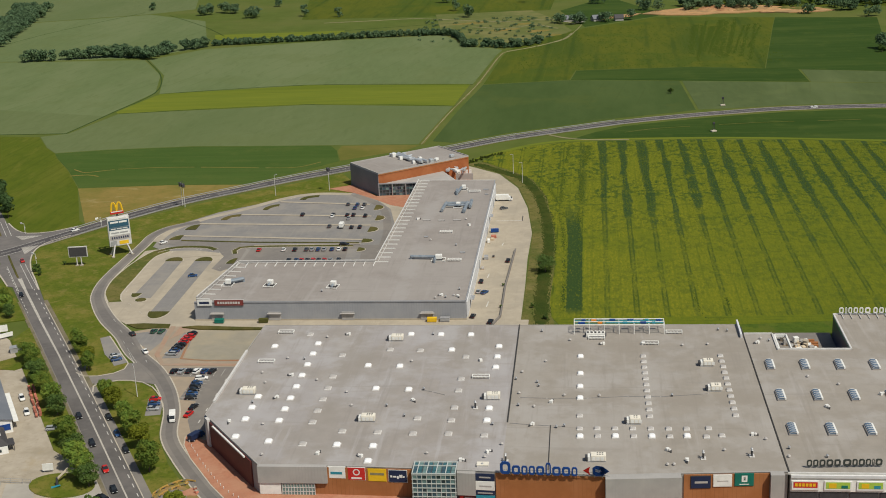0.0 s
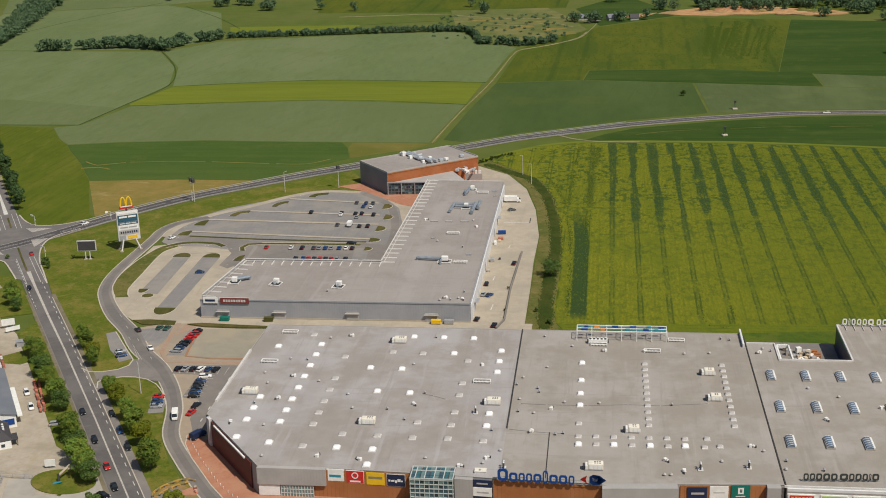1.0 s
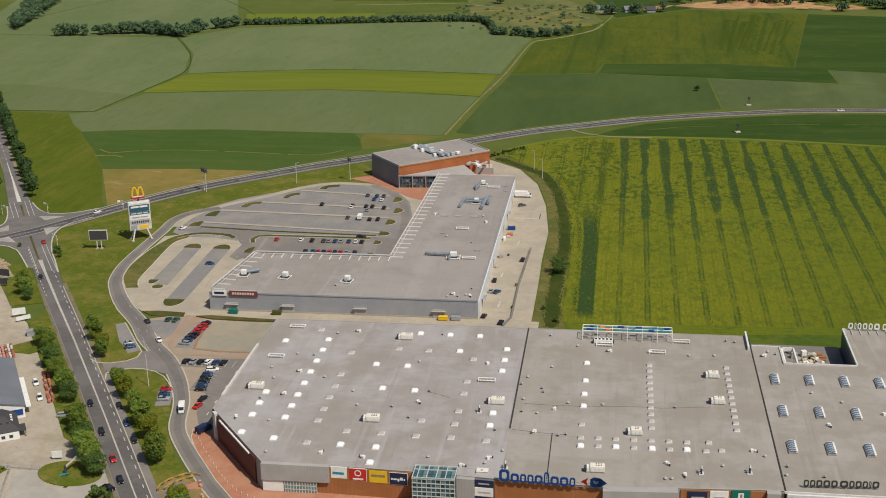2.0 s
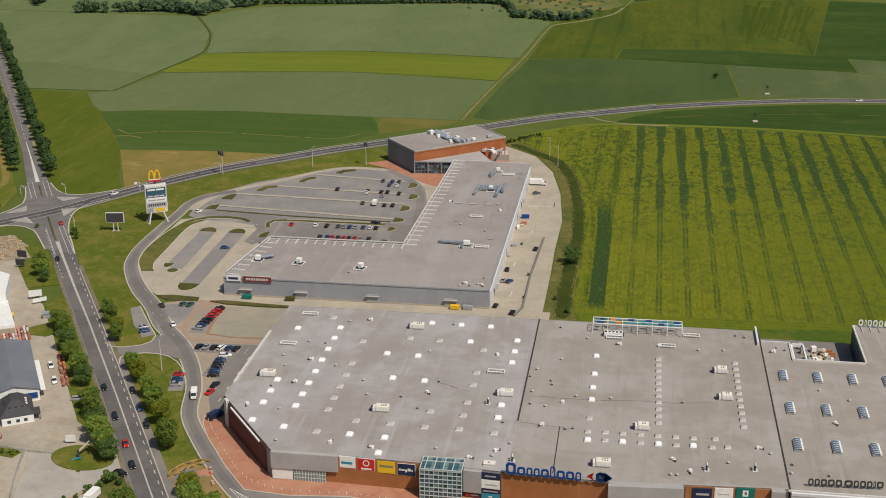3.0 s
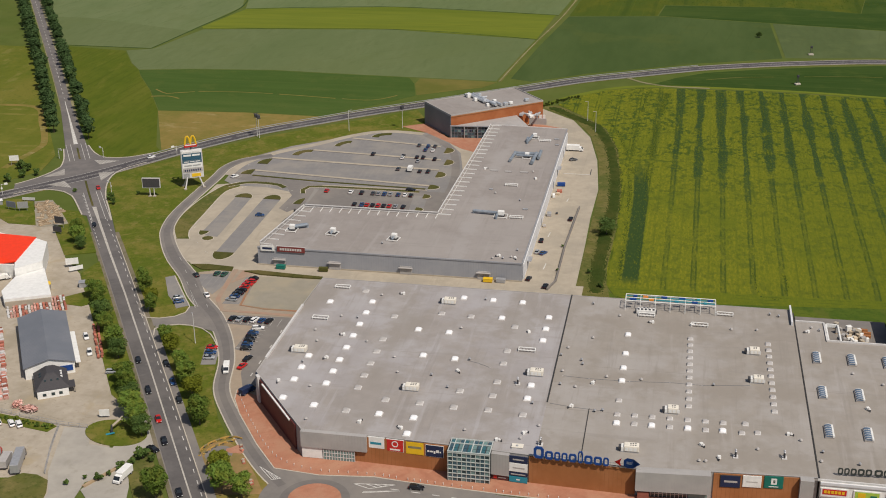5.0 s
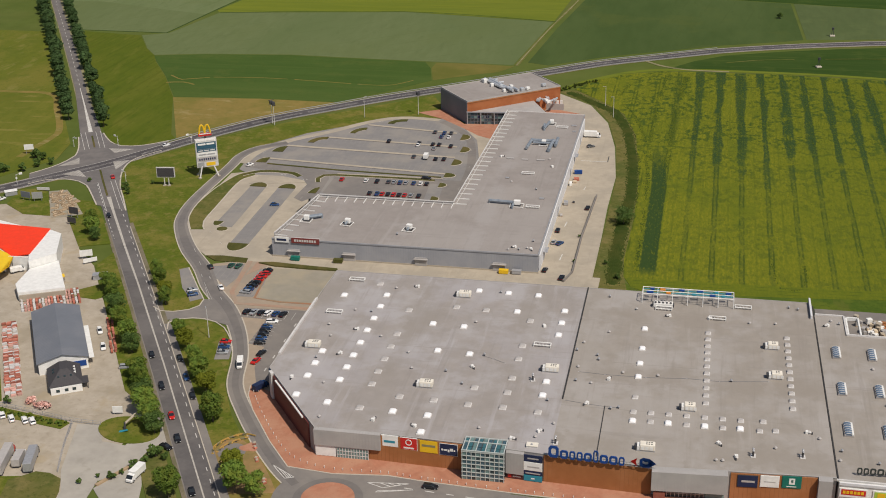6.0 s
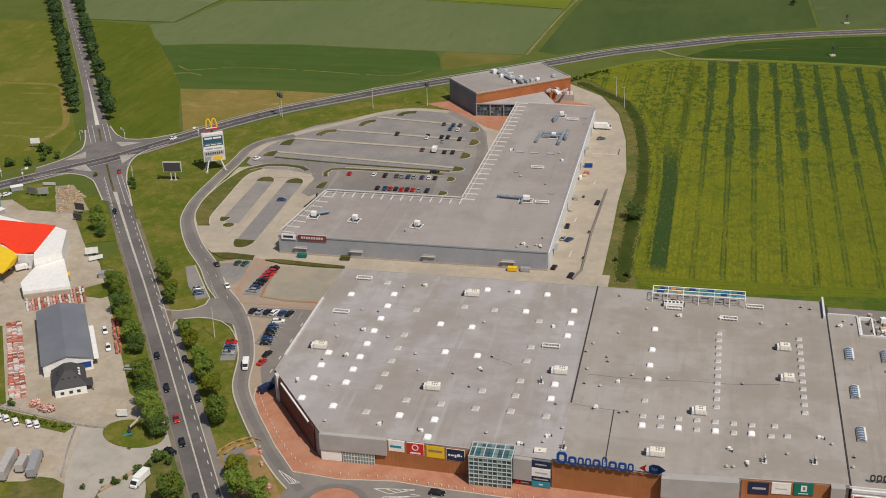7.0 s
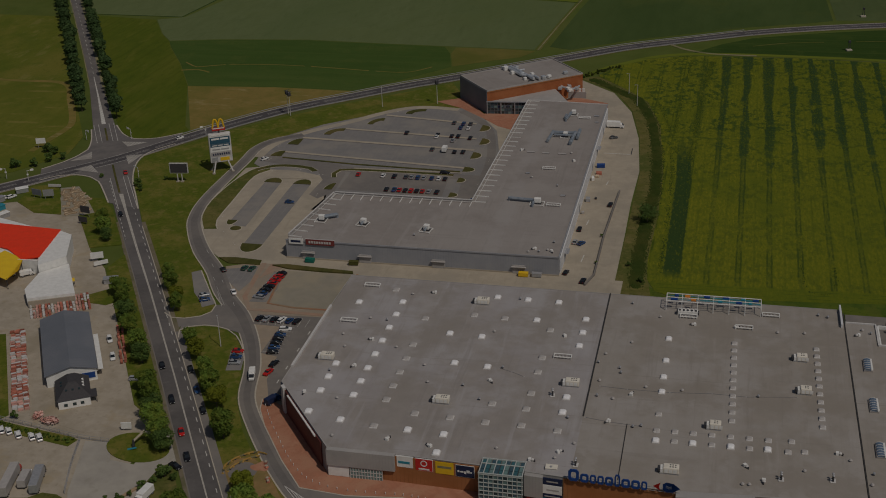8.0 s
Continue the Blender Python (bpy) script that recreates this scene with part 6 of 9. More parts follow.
part("yard_floor", a_box(150 - 190, 181.2 - 190, 99.95 - 50, 122.6 - 50, 0, 0.4), M_ASPHALT2, depot, "grey worn floor behind the store")
# this part of the floor is darkened to stand for cast shadow
part("yard_floor", a_box(157.8 - 190, 181.2 - 190, 86.0 - 50, 99.9 - 50, 0, 0.4), M_DARKASPHALT, depot, "delivery yard floor darkened for the wall's shadow")
for x0, x1, y0, y1 in ((157.8, 158.3, 86, 99), (161.8, 162.3, 86, 99), (157.8, 162.3, 98.6, 99.1)):
    part("frame", a_box(x0 - 190, x1 - 190, y0 - 50, y1 - 50, H - 0.9, H + 0.3), M_WHITE, depot, "white steel frame over the delivery yard")
for k in range(12):
    part("bracket", a_box(184 + k * 3 - 190, 184.2 + k * 3 - 190, 113.5 - 50, 117.8 - 50, H + 0.0, H + 0.3), M_TRIM, depot)
part("fascia", a_box(148.7 - 190, 300 - 190, -2.0 - 50, -1.3 - 50, 4.0, H - 0.3), M_WHITE, depot, "white fascia band")
part("fascia_stripe", a_box(148.7 - 190, 300 - 190, -2.3 - 50, -1.9 - 50, H - 1.0, H - 0.2), M_WHITECLAD, depot, "pale top band of the fascia")
for k in range(9):
    part("shop_opening", a_box(148.6 + k * 8 - 190, 156 + k * 8 - 190, -1.7 - 50, -1.25 - 50, 0.3, 3.8), M_DARK, depot, "dark glazed shop opening")
for k, mt in enumerate((M_RED, M_LIME, M_YSIGN, M_LIME, M_RED, M_LIME)):
    b = thing("advert_banner", 152.6 + k * 8.6, -2.1, 4.6, 0, ("red and white" if mt is M_RED else "green and yellow") + " advert banner on the store fascia", "banner", "adverts on the fascia")
    part("face", a_box(-3.6, 3.6, -0.15, 0.1, 0, 2.7), M_WHITE, b)
    if mt is M_RED:
        part("panel", a_box(-3.2, 3.2, -0.2, -0.15, 0.7, 2.4), M_RED, b, "red printed band")
        for q in range(6):
            part("lettering", a_box(-2.8 + q * 0.95, -2.1 + q * 0.95, -0.24, -0.2, 1.1, 2.0), M_YSIGN, b)
    else:
        part("panel", a_box(-3.2, 3.2, -0.2, -0.15, 0.5, 2.4), M_LIME, b, "green printed picture")
        part("panel", a_box(-2.4, -0.4, -0.24, -0.2, 0.7, 2.1), M_YSIGN, b, "yellow printed patch")
        part("panel", a_box(0.9, 2.6, -0.24, -0.2, 0.6, 1.5), M_GSIGN if mt is M_LIME else M_TEAL, b, "dark printed patch")
for k in range(10):
    x = 150 + 3.1 * k
    g = thing("goods_stack", x, -4.4, 0.3, 12 * (k % 5), "orange and white garden goods on the pavement", "goods", "goods before the store")
    part("crate", bevelled(-0.9, 0.9, -0.5, 0.5, 0, 0.9 + 0.2 * (k % 3), 0.08, 1), M_ORANGE if k < 3 or k % 4 == 0 else M_WHITE, g)
    part("pallet", a_box(-1, 1, -0.6, 0.6, -0.02, 0.12), M_WOOD, g)
dl = thing("roof_sign", 153.4, 1.6, H - 0.05, 3, "row of dark plain blocks on a roof-edge frame", "roof sign")
lettering("block", 0, 0, 0.5, [(1.4, 2.0), (1.4, 2.0), (1.6, 2.0), (1.8, 2.0), (1.7, 2.0), (0.05, 0.01), (2.2, 2.0), (1.4, 2.0), (1.6, 2.0), (1.4, 2.0), (0.6, 2.0), (1.8, 2.0)], M_LETTER, dl, gap=0.3, depth=0.25)
part("rail", a_box(-0.5, 21, 0.3, 0.38, 0.5, 0.6), M_GALV, dl)
for k in range(10):
    part("strut", a_box(k * 2.2 + 0.3, k * 2.2 + 0.38, 0.26, 0.34, -0.1, 1.4), M_GALV, dl)
dr = thing("roof_sign", 183.2, 117.4, H + 0.05, 0, "white letter-like blocks on the rear roof edge", "roof sign")
lettering("block", 0, 0, 0.6, [(1.6, 2.2), (0.6, 2.2), (1.3, 2.2), (1.5, 2.2), (1.4, 2.2), (1.9, 2.2), (0.01, .01), (1.5, 2.2), (1.6, 2.2), (1.5, 2.2), (1.4, 2.2), (1.3, 2.2)], M_WHITE, dr, gap=0.5, depth=0.25)
part("rail", a_box(0, 22, 0.3, 0.4, 0.1, 0.3), M_GALV, dr)
for k in range(8):
    part("strut", a_box(k * 3, k * 3 + 0.15, 0.26, 0.5, -0.1, 2.4), M_GALV, dr)

# ---------------------------------------------------------------- the L-shaped retail building
LH = 7.8
retail = thing("retail_park", -5, 200, 0, 0, "L-shaped flat-roofed retail building with blue-grey walls", "retail building")
LO = (-5, 200)
LOUT = [(-58.8, 137.5), (48, 137.5), (48, 314), (8.6, 316), (5.8, 184.6), (-53, 184.9)]
bm = bmesh.new()
prism(bm, loc(LOUT, LO), 0, LH - 0.2)
cut(bm)
part("wall", bm, M_STEEL, retail)
bm = bmesh.new()
prism(bm, loc([(-58.6, 137.7), (47.8, 137.7), (47.8, 313.8), (8.8, 315.8), (6, 184.4), (-52.8, 184.7)], LO), LH - 0.2, LH)
cut(bm)
part("roof", bm, M_ROOF2, retail)
for pts, m in (([(-58.8, 137.4), (48.1, 137.4)], M_STEEL), ([(48.1, 137.4), (48.1, 314)], M_STEEL), ([(48.1, 314), (8.6, 316)], M_TRIM)):
    bm = bmesh.new()
    ribbon(bm, loc(pts, LO), 0.25, 0.12, LH - 0.3, LH + 0.25)
    part("parapet", bm, m, retail)
part("loading_wall", a_box(48.05 + 5, 48.5 + 5, 140 - 200, 312 - 200, 0, 6.6), M_WHITECLAD, retail, "white loading wall along the yard")
part("plinth", a_box(-59 + 5, 48.2 + 5, 137.2 - 200, 137.45 - 200, 0, 0.7), M_CONC, retail, "pale concrete plinth")
for x in (-49.8, -27, 2, 33):
    d = part("delivery_door", a_box(x - 2.4 + 5, x + 2.4 + 5, 137.1 - 200, 137.48 - 200, 0.3, 3.6), M_CLAD, retail, "grey delivery door")
    part("door_canopy", a_box(x - 2.8 + 5, x + 2.8 + 5, 136.3 - 200, 137.1 - 200, 3.0, 3.2), M_DOMEGREY, d)
for y in (150, 196, 244, 262, 290):
    part("loading_door", a_box(48.45 + 5, 48.58 + 5, y - 200, y + 3.2 - 200, 0.2, 3.6), M_STEEL, retail, "grey loading door in the pale wall")
for y in (151.6, 263.6):
    part("loading_canopy", a_box(48.5 + 5, 50.2 + 5, y - 2.4 - 200, y + 2.4 - 200, 3.9, 4.1), M_GALV, retail)


def pergola(a, b, n, inward):
    """White edge beam with fins that reach back over the roof."""
    a, b = Vector((*a, 0)), Vector((*b, 0))
    d = (b - a).normalized()
    q = Vector((-d.y, d.x, 0)) * inward
    bm = bmesh.new()
    prism(bm, loc([tuple((a - q * .2).to_2d()), tuple((b - q * .2).to_2d()), tuple((b + q * .25).to_2d()), tuple((a + q * .25).to_2d())], LO), LH + 0.75, LH + 1.1)
    beam = part("edge_beam", bm, M_TRIM, retail, "white steel edge beam")
    bm = bmesh.new()
    prism(bm, loc([tuple((a + q * 1.2).to_2d()), tuple((b + q * 1.2).to_2d()), tuple((b + q * 1.4).to_2d()), tuple((a + q * 1.4).to_2d())], LO), LH + 0.43, LH + 0.6)
    part("rail", bm, M_TRIM, beam, "pale rail across the fins")
    bm = bmesh.new()
    prism(bm, loc([tuple((a - q * .15).to_2d()), tuple((b - q * .15).to_2d()), tuple((b + q * .05).to_2d()), tuple((a + q * .05).to_2d())], LO), LH - 1.2, LH + 0.7)
    part("edge_screen", bm, M_DOMEGREY, beam, "pale screen below the beam")
    for i in range(n):
        p = a + (b - a) * (i / (n - 1))
        bm = bmesh.new()
        w = d * 0.1
        e = p + q * 5.6
        prism(bm, loc([tuple((p - w).to_2d()), tuple((p + w).to_2d()), tuple((e + w).to_2d()), tuple((e - w).to_2d())], LO), LH + 0.05, LH + 0.42)
        part("fin", bm, M_WHITE, beam)


pergola((-53, 184.9), (5.8, 184.6), 15, -1)
pergola((5.8, 184.6), (7.6, 262), 14, -1)
pergola((7.6, 262), (8.6, 314), 10, -1)
pergola((-58.8, 141), (-53.3, 184.4), 9, -1)
sb = thing("sign_board", -55, 137.2, LH - 1.3, 0, "wall sign with navy and red lettering on the roof edge", "sign")
part("face", a_box(-2.4, 3.4, -0.2, 0.1, 0, 2.3), M_WHITE, sb, "white panel")
part("lettering", a_box(-1.6, 2.4, -0.26, -0.2, 0.7, 1.6), M_NAVY, sb)
sb = thing("sign_board", -45, 137.2, LH - 1.3, 0, "maroon sign with white lettering on the roof edge", "sign")
part("face", a_box(-5.5, 6, -0.2, 0.1, 0, 2.3), M_SIGNMAROON, sb, "maroon panel")
for k in range(9):
    part("lettering", a_box(-4.3 + k * 1.02, -3.55 + k * 1.02, -0.26, -0.2, 0.65, 1.6), M_DOMEPALE, sb)
part("frame", a_box(-5.7, 6.2, -0.15, 0.12, 2.3, 2.45), M_TRIM, sb)

# ---------------------------------------------------------------- the brick cinema block
BA = math.degrees(math.atan2(34, 43))
cin = thing("cinema_block", 0.2, 344, 0, BA, "orange brick block with a flat grey roof", "building")
part("wall", a_box(-28, 28, -15, 15, 0, 11.6), M_BRICK, cin)
part("roof", a_box(-27.7, 27.7, -14.7, 14.7, 11.6, 11.9), M_ROOF2, cin)
for x0, x1, y0, y1 in ((-28.05, 28.05, -15.05, -14.6), (-28.05, 28.05, 14.6, 15.05), (-28.05, -27.6, -14.6, 14.6), (27.6, 28.05, -14.6, 14.6)):
    part("parapet", a_box(x0, x1, y0, y1, 11.5, 12.3), M_CLAD, cin)
part("band", a_box(-27.9, 27.9, -15.2, -15, 11.0, 11.6), M_BROWN, cin)
# dark panel over the west end gives the brick its shade
part("end_wall", a_box(-28.25, -28.02, -15, 15, 0, 11.5), M_SLATE, cin, "dark grey panel standing for the shaded brick end")
# low foyer between the block and the shops, its glass front facing the car park
inv = cin.matrix_world.inverted() if cin.matrix_world.translation.length > 1 else pose(0.2, 344, 0, 0, 0, BA).inverted()


def in_cinema(x, y):
    v = inv @ Vector((x, y, 0))
    return v.x, v.y


FA, FB = Vector((-12.4, 314.7)), Vector((8.4, 316.4))
bm = bmesh.new()
prism(bm, [in_cinema(*p) for p in (tuple(FA), tuple(FB), (30, 315), (18.6, 339.4))], 0, 6.4)
cut(bm)
link = part("foyer", bm, M_CLAD, cin, "low foyer with a glazed front")
fd = (FB - FA).normalized()
fn = Vector((fd.y, -fd.x))
L = (FB - FA).length


def front_block(name, u0, u1, o0, o1, z0, z1, mat):
    q = [FA + fd * u0 + fn * o0, FA + fd * u1 + fn * o0, FA + fd * u1 + fn * o1, FA + fd * u0 + fn * o1]
    bm = bmesh.new()
    prism(bm, [in_cinema(*p) for p in q], z0, z1)
    part(name, bm, mat, link)


for k in range(12):
    for r in range(4):
        front_block("pane", L * k / 12 + 0.12, L * (k + 1) / 12 - 0.12, 0.02, 0.1, 0.25 + 1.55 * r, 1.6 + 1.55 * r, (M_GLASSB, M_GLASS, M_GLASSG, M_GLASS, M_GLASSB, M_GLASSB, M_GLASS)[(k * 5 + r * 3) % 7])
for k in range(13):
    front_block("mullion", L * k / 12 - 0.08, L * k / 12 + 0.08, 0.0, 0.3, 0, 6.6, M_SLATE)
for r in range(5):
    front_block("transom", 0, L, 0.0, 0.24, 0.05 + 1.55 * r, 0.2 + 1.55 * r, M_SLATE)
for k in range(4):
    front_block("column", L * k / 3 - 0.22, L * k / 3 + 0.22, 0.4, 0.85, 0, 6.5, M_GALV)
front_block("fascia", -0.4, L, 0.3, 0.9, 6.45, 6.9, M_STEEL)
for k in range(5):
    front_block("banner", 5.4 + 1.5 * k, 6.5 + 1.5 * k, 0.12, 0.18, 3.5 + 0.3 * (k % 2), 4.9, (M_NAVY, M_GLASSG, M_SLATE)[k % 3])

# ---------------------------------------------------------------- on the roofs
def make_dome(wx, wy, mat, label, h=0.55):
    d = thing("roof_dome", 0, 0, 0, 0, label, "skylight", "roof domes")
    white = mat is M_DOME
    part("curb", bevelled(-wx / 2 - 0.12, wx / 2 + 0.12, -wy / 2 - 0.12, wy / 2 + 0.12, 0, 0.32, 0.1, 1, True), M_TRIM, d)
    bm = bmesh.new()
    rings = []
    for k in range(5):
        a = math.radians(4 + 80 * k / 4)
        f = math.cos(a) ** (0.35 if white else 0.6)
        rings.append([bm.verts.new((wx / 2 * f * math.copysign(abs(math.cos(t)) ** 0.45, math.cos(t)), wy / 2 * f * math.copysign(abs(math.sin(t)) ** 0.45, math.sin(t)), 0.28 + h * math.sin(a))) for t in [2 * math.pi * (q + 0.5) / 16 for q in range(16)]])
    for lo, hi in zip(rings, rings[1:]):
        for q in range(16):
            bm.faces.new((lo[q], lo[(q + 1) % 16], hi[(q + 1) % 16], hi[q]))
    bm.faces.new(rings[-1])
    for f in bm.faces:
        f.smooth = True
    # grey domes sit off centre: bared pale curb imitates the sunlit crescent
    if not white:
        bmesh.ops.translate(bm, verts=bm.verts, vec=(-0.12, 0.14, 0.02))
    part("dome", bm, mat, d)
    return d


def spread(first, places):
    """Puts the thing at the first place and copies of it at the rest."""
    first.matrix_basis = places[0]
    return [first] + [copy_thing(first, m) for m in places[1:]]


WHITE_DOMES = [(-15, 88.2), (0, 90.6), (0, 81.4), (0, 72), (0, 63), (0, 54), (0, 45.1), (0, 37), (0, 28.8), (-10.8, 46.2), (-10.8, 38), (-10.8, 29.7), (-10.8, 17.7), (0, 14.8), (20.9, 12.9), (31.7, 12.3), (31.7, 2.9), (20.9, 71.3),
               (31.7, 70.8), (26.4, 52.7), (37.1, 52), (31.9, 99.3), (42.6, 99), (53.3, 98.8), (47.8, 84.9), (63.9, 88), (63.9, 78.8), (63.9, 69.9), (63.9, 38.2), (63.8, 29.7)]
GREY_DOMES = [(10.5, 80.2), (10.6, 62.1), (10.6, 53), (10.6, 44.4), (10.6, 36), (10.6, 27.9), (10.6, 13.3), (20.9, 21.8), (31.7, 21.4), (42.4, 20.6), (26.4, 85.2), (37, 84.5), (53.2, 78.8), (53.2, 60.5), (53.2, 51.4), (53.1, 38.7), (53, 29.7), (53, 20.7), (63.7, 19.7), (42.5, 31), (-4.6, 99.5)]
spread(make_dome(2.1, 2.5, M_DOME, "bright white roof dome on a low curb"), [pose(x, y, H + 0.06) for x, y in WHITE_DOMES])
spread(make_dome(2.0, 2.2, M_DOMEGREY, "weathered grey roof dome on a low curb", 0.42), [pose(x, y, H + 0.06) for x, y in GREY_DOMES])
spread(make_dome(1.9, 2.3, M_DOME, "bright white roof dome on a low curb"), [pose(x, y, H) for x, y in ((91.8, 79.3), (91.8, 65.1), (91.7, 54.9), (91.7, 46.2), (91.7, 19.6), (102, 19.9), (112.5, 20), (122.6, 20.3))])
small = [(91.6, 33.5), (91.6, 24.8)] + [(96.8 + 5.2 * k, 25) for k in range(6)] + [(129.2, 25.5), (132.6, 20.8)] + [(96.9 + 10.4 * k, 20) for k in range(4)]
small += [(112.6, 79.6 - 4.62 * k) for k in range(11)] + [(138, 79.9 - 4.55 * k) for k in range(11)]
spread(make_dome(1.6, 1.8, M_DOMEGREY, "weathered grey roof dome on a low curb", 0.36), [pose(x, y, H) for x, y in small])


def make_vault():
    """A barrel-shaped glass roof light."""
    d = thing("barrel_rooflight", 0, 0, 0, 0, "barrel-shaped blue glass rooflight with a white highlight bar", "skylight", "barrel rooflights")
    part("curb", a_box(-1.3, 1.3, -3.4, 3.4, 0, 0.45), M_ROOF2, d)
    for k in range(5):
        bm = bmesh.new()
        a = [math.pi * i / 6 for i in range(7)]
        y0, y1 = -3.3 + 1.32 * k + 0.02, -3.3 + 1.32 * (k + 1) - 0.02
        lo = [bm.verts.new((1.2 * math.cos(t), y0, 0.45 + 0.7 * math.sin(t))) for t in a]
        hi = [bm.verts.new((1.2 * math.cos(t), y1, 0.45 + 0.7 * math.sin(t))) for t in a]
        for i in range(6):
            bm.faces.new((lo[i], hi[i], hi[i + 1], lo[i + 1]))
        bm.faces.new(lo), bm.faces.new(hi[::-1])
        bmesh.ops.recalc_face_normals(bm, faces=bm.faces)
        part("pane", bm, M_VAULT, d)
    for k in range(6):
        bm = bmesh.new()
        for t0, t1 in zip(range(6), range(1, 7)):
            p0, p1 = math.pi * t0 / 6, math.pi * t1 / 6
            rod(bm, (1.22 * math.cos(p0), -3.3 + 1.32 * k, 0.45 + 0.72 * math.sin(p0)), (1.22 * math.cos(p1), -3.3 + 1.32 * k, 0.45 + 0.72 * math.sin(p1)), 0.07, n=4)
        part("rib", bm, M_TRIM, d)
    # white bar on the sun side only, as the glass highlight
    part("edge_rail", a_box(0.85, 1.35, -3.4, 3.4, 0.45, 0.98), M_WHITE, d, "white bar standing for the sunlit highlight")
    return d


spread(make_vault(), [pose(153.0 + 11.0 * i, 72.0 - 23.6 * k, H - 0.05) for i in range(6) for k in range(3)])


def make_unit(length=5.2):
    u = thing("rooftop_unit", 0, 0, 0, 0, "cream rooftop air-handling unit with a dark intake and shade block", "rooftop unit", "rooftop units")
    h = length / 2
    part("skid", a_box(-h, h, -1.1, 1.1, 0, 0.35), M_GALV, u)
    part("casing", bevelled(-h + 0.9, h, -1.25, 1.25, 0.35, 2.2, 0.3), M_CREAM, u)
    part("end_section", bevelled(-h + 0.1, -h + 1.0, -1.1, 1.1, 0.35, 1.7, 0.15), M_WHITE, u)
    # black block at the west end: intake and the unit's shadow together
    part("intake_hood", bevelled(-h - 0.6, -h + 0.05, -0.9, 0.9, 0.5, 1.5, 0.12), M_DARK, u)
    for x in (0.5, 1.2, 1.9)[: 3 if length > 5 else 2]:
        for y in (-0.5, 0.45):
            part("fan_grille", a_box(x - h * 0.1 - 0.2, x - h * 0.1 + 0.2, y - 0.2, y + 0.2, 2.18, 2.24), M_DARK, u)
    for k in range(3):
        part("access_panel", a_box(-h + 1.3 + k * 1.2, -h + 2.2 + k * 1.2, -1.29, -1.24, 0.6, 1.7), M_WHITE, u)
    return u


spread(make_unit(), [pose(-14.8, 49, H + 0.06), pose(27.3, 94.2, H + 0.06), pose(27.2, 29.5, H + 0.06), pose(64.3, 45.6, H + 0.06), pose(96.4, 5.0, H)])
spread(make_unit(4.2), [pose(107.5, 29, H), pose(133.4, 52.7, H), pose(132.8, 72.3, H)])


def make_vent(kind):
    v = thing("roof_vent", 0, 0, 0, 0, ("small mushroom roof vent", "paired roof vent pipes beside a box", "short roof vent, its pipe darkened for shadow")[kind], "roof vent", "roof vents")
    bm = bmesh.new()
    rod(bm, (0, 0, 0), (0, 0, 0.4 + 0.1 * kind), 0.22, n=8)
    # the third kind's pipe is dark to give the shadow beside its cap
    part("pipe", bm, M_GALV if kind < 2 else M_DARK, v)
    bm = bmesh.new()
    rod(bm, (0, 0, 0.45 + 0.1 * kind), (0, 0, 0.8 + 0.1 * kind), 0.55 - 0.05 * kind, 0.28, n=10)
    part("cap", bm, (M_DOMEGREY, M_TRIM, M_GALV)[kind], v)
    if kind == 1:
        part("box", bevelled(0.4, 1.2, -0.5, 0.5, 0, 0.9, 0.08), M_WHITE, v)
        bm = bmesh.new()
        rod(bm, (-0.7, 0.2, 0), (-0.7, 0.2, 0.7), 0.2, n=8)
        part("pipe", bm, M_DARK, v)
    return v


def roof_cable(pts, z, label):
    c = thing("roof_cable", pts[0][0], pts[0][1], z, 0, label, "cable", "roof cables")
    bm = bmesh.new()
    line = loc(pts, pts[0])
    for a, b in zip(line, line[1:]):
        rod(bm, (*a, 0.07), (*b, 0.07), 0.045, n=5)
    part("cable", bm, M_SLATE, c)
    for x, y in line:
        part("saddle", a_box(x - .2, x + .2, y - .2, y + .2, 0, .08), M_DOMEGREY, c)


roof_cable([(73, 46.7), (81.4, 46.2), (94.1, 46.4), (106.6, 47.8), (116.6, 47.6), (131.4, 50)], H, "thin grey cable across the roof membrane")
roof_cable([(70.6, 28.5), (78, 27.2), (86.8, 26.4)], H, "thin grey cable across the roof membrane")
roof_cable([(41, 52), (45, 50.6), (49.3, 48.2)], H + 0.06, "thin grey cable across the roof membrane")
# west hall: mushrooms, boxed pairs, dark pipes; then the same on the east hall
WEST = ([(2.1, 96.9), (-8, 77.5), (-14, 65.3), (-11.1, 57.2), (-4.5, 26.3), (20.6, 39.9), (17.3, 49.9), (35.2, 74.9), (48, 8), (64.8, 6), (69.2, 14.1), (5.7, 59.5), (0, 6.3)],
        [(-4, 63), (-4.9, 45.2), (-15.3, 27.2), (40, 43.3), (58.9, 3.8), (66, 9.4), (16.5, 7.7), (58.2, 76.1), (28.6, 6), (9, 99)],
        [(-2, 76.9), (-11.5, 41.7), (31.8, 39.7), (38.3, 32.6), (65.7, 27), (42, 52.2), (64.5, 0.9), (39.9, 99.1)])
EAST = ([(88.2, 93.7), (80.3, 75), (72.8, 66.3), (72.6, 49.6), (77.6, 39.8), (115.9, 2.5), (117.7, 2.6), (132.3, 11.5), (97.7, 47.9), (86.8, 48), (144.7, 18.6), (126.2, 89), (134.7, 89.8)],
        [(98.9, 90), (77.2, 26.7), (121.5, 4.4), (117, 10.8), (142.1, 21.3), (113.4, 90.6), (83, 43.6)],
        [(78.3, 102), (71.1, 60.5), (78, 58), (78.6, 55.2), (72.8, 40.6), (84.8, 25.4), (87.1, 26.3), (120.1, 48), (139.5, 103), (142.5, 102)])
by_kind = [[], [], []]
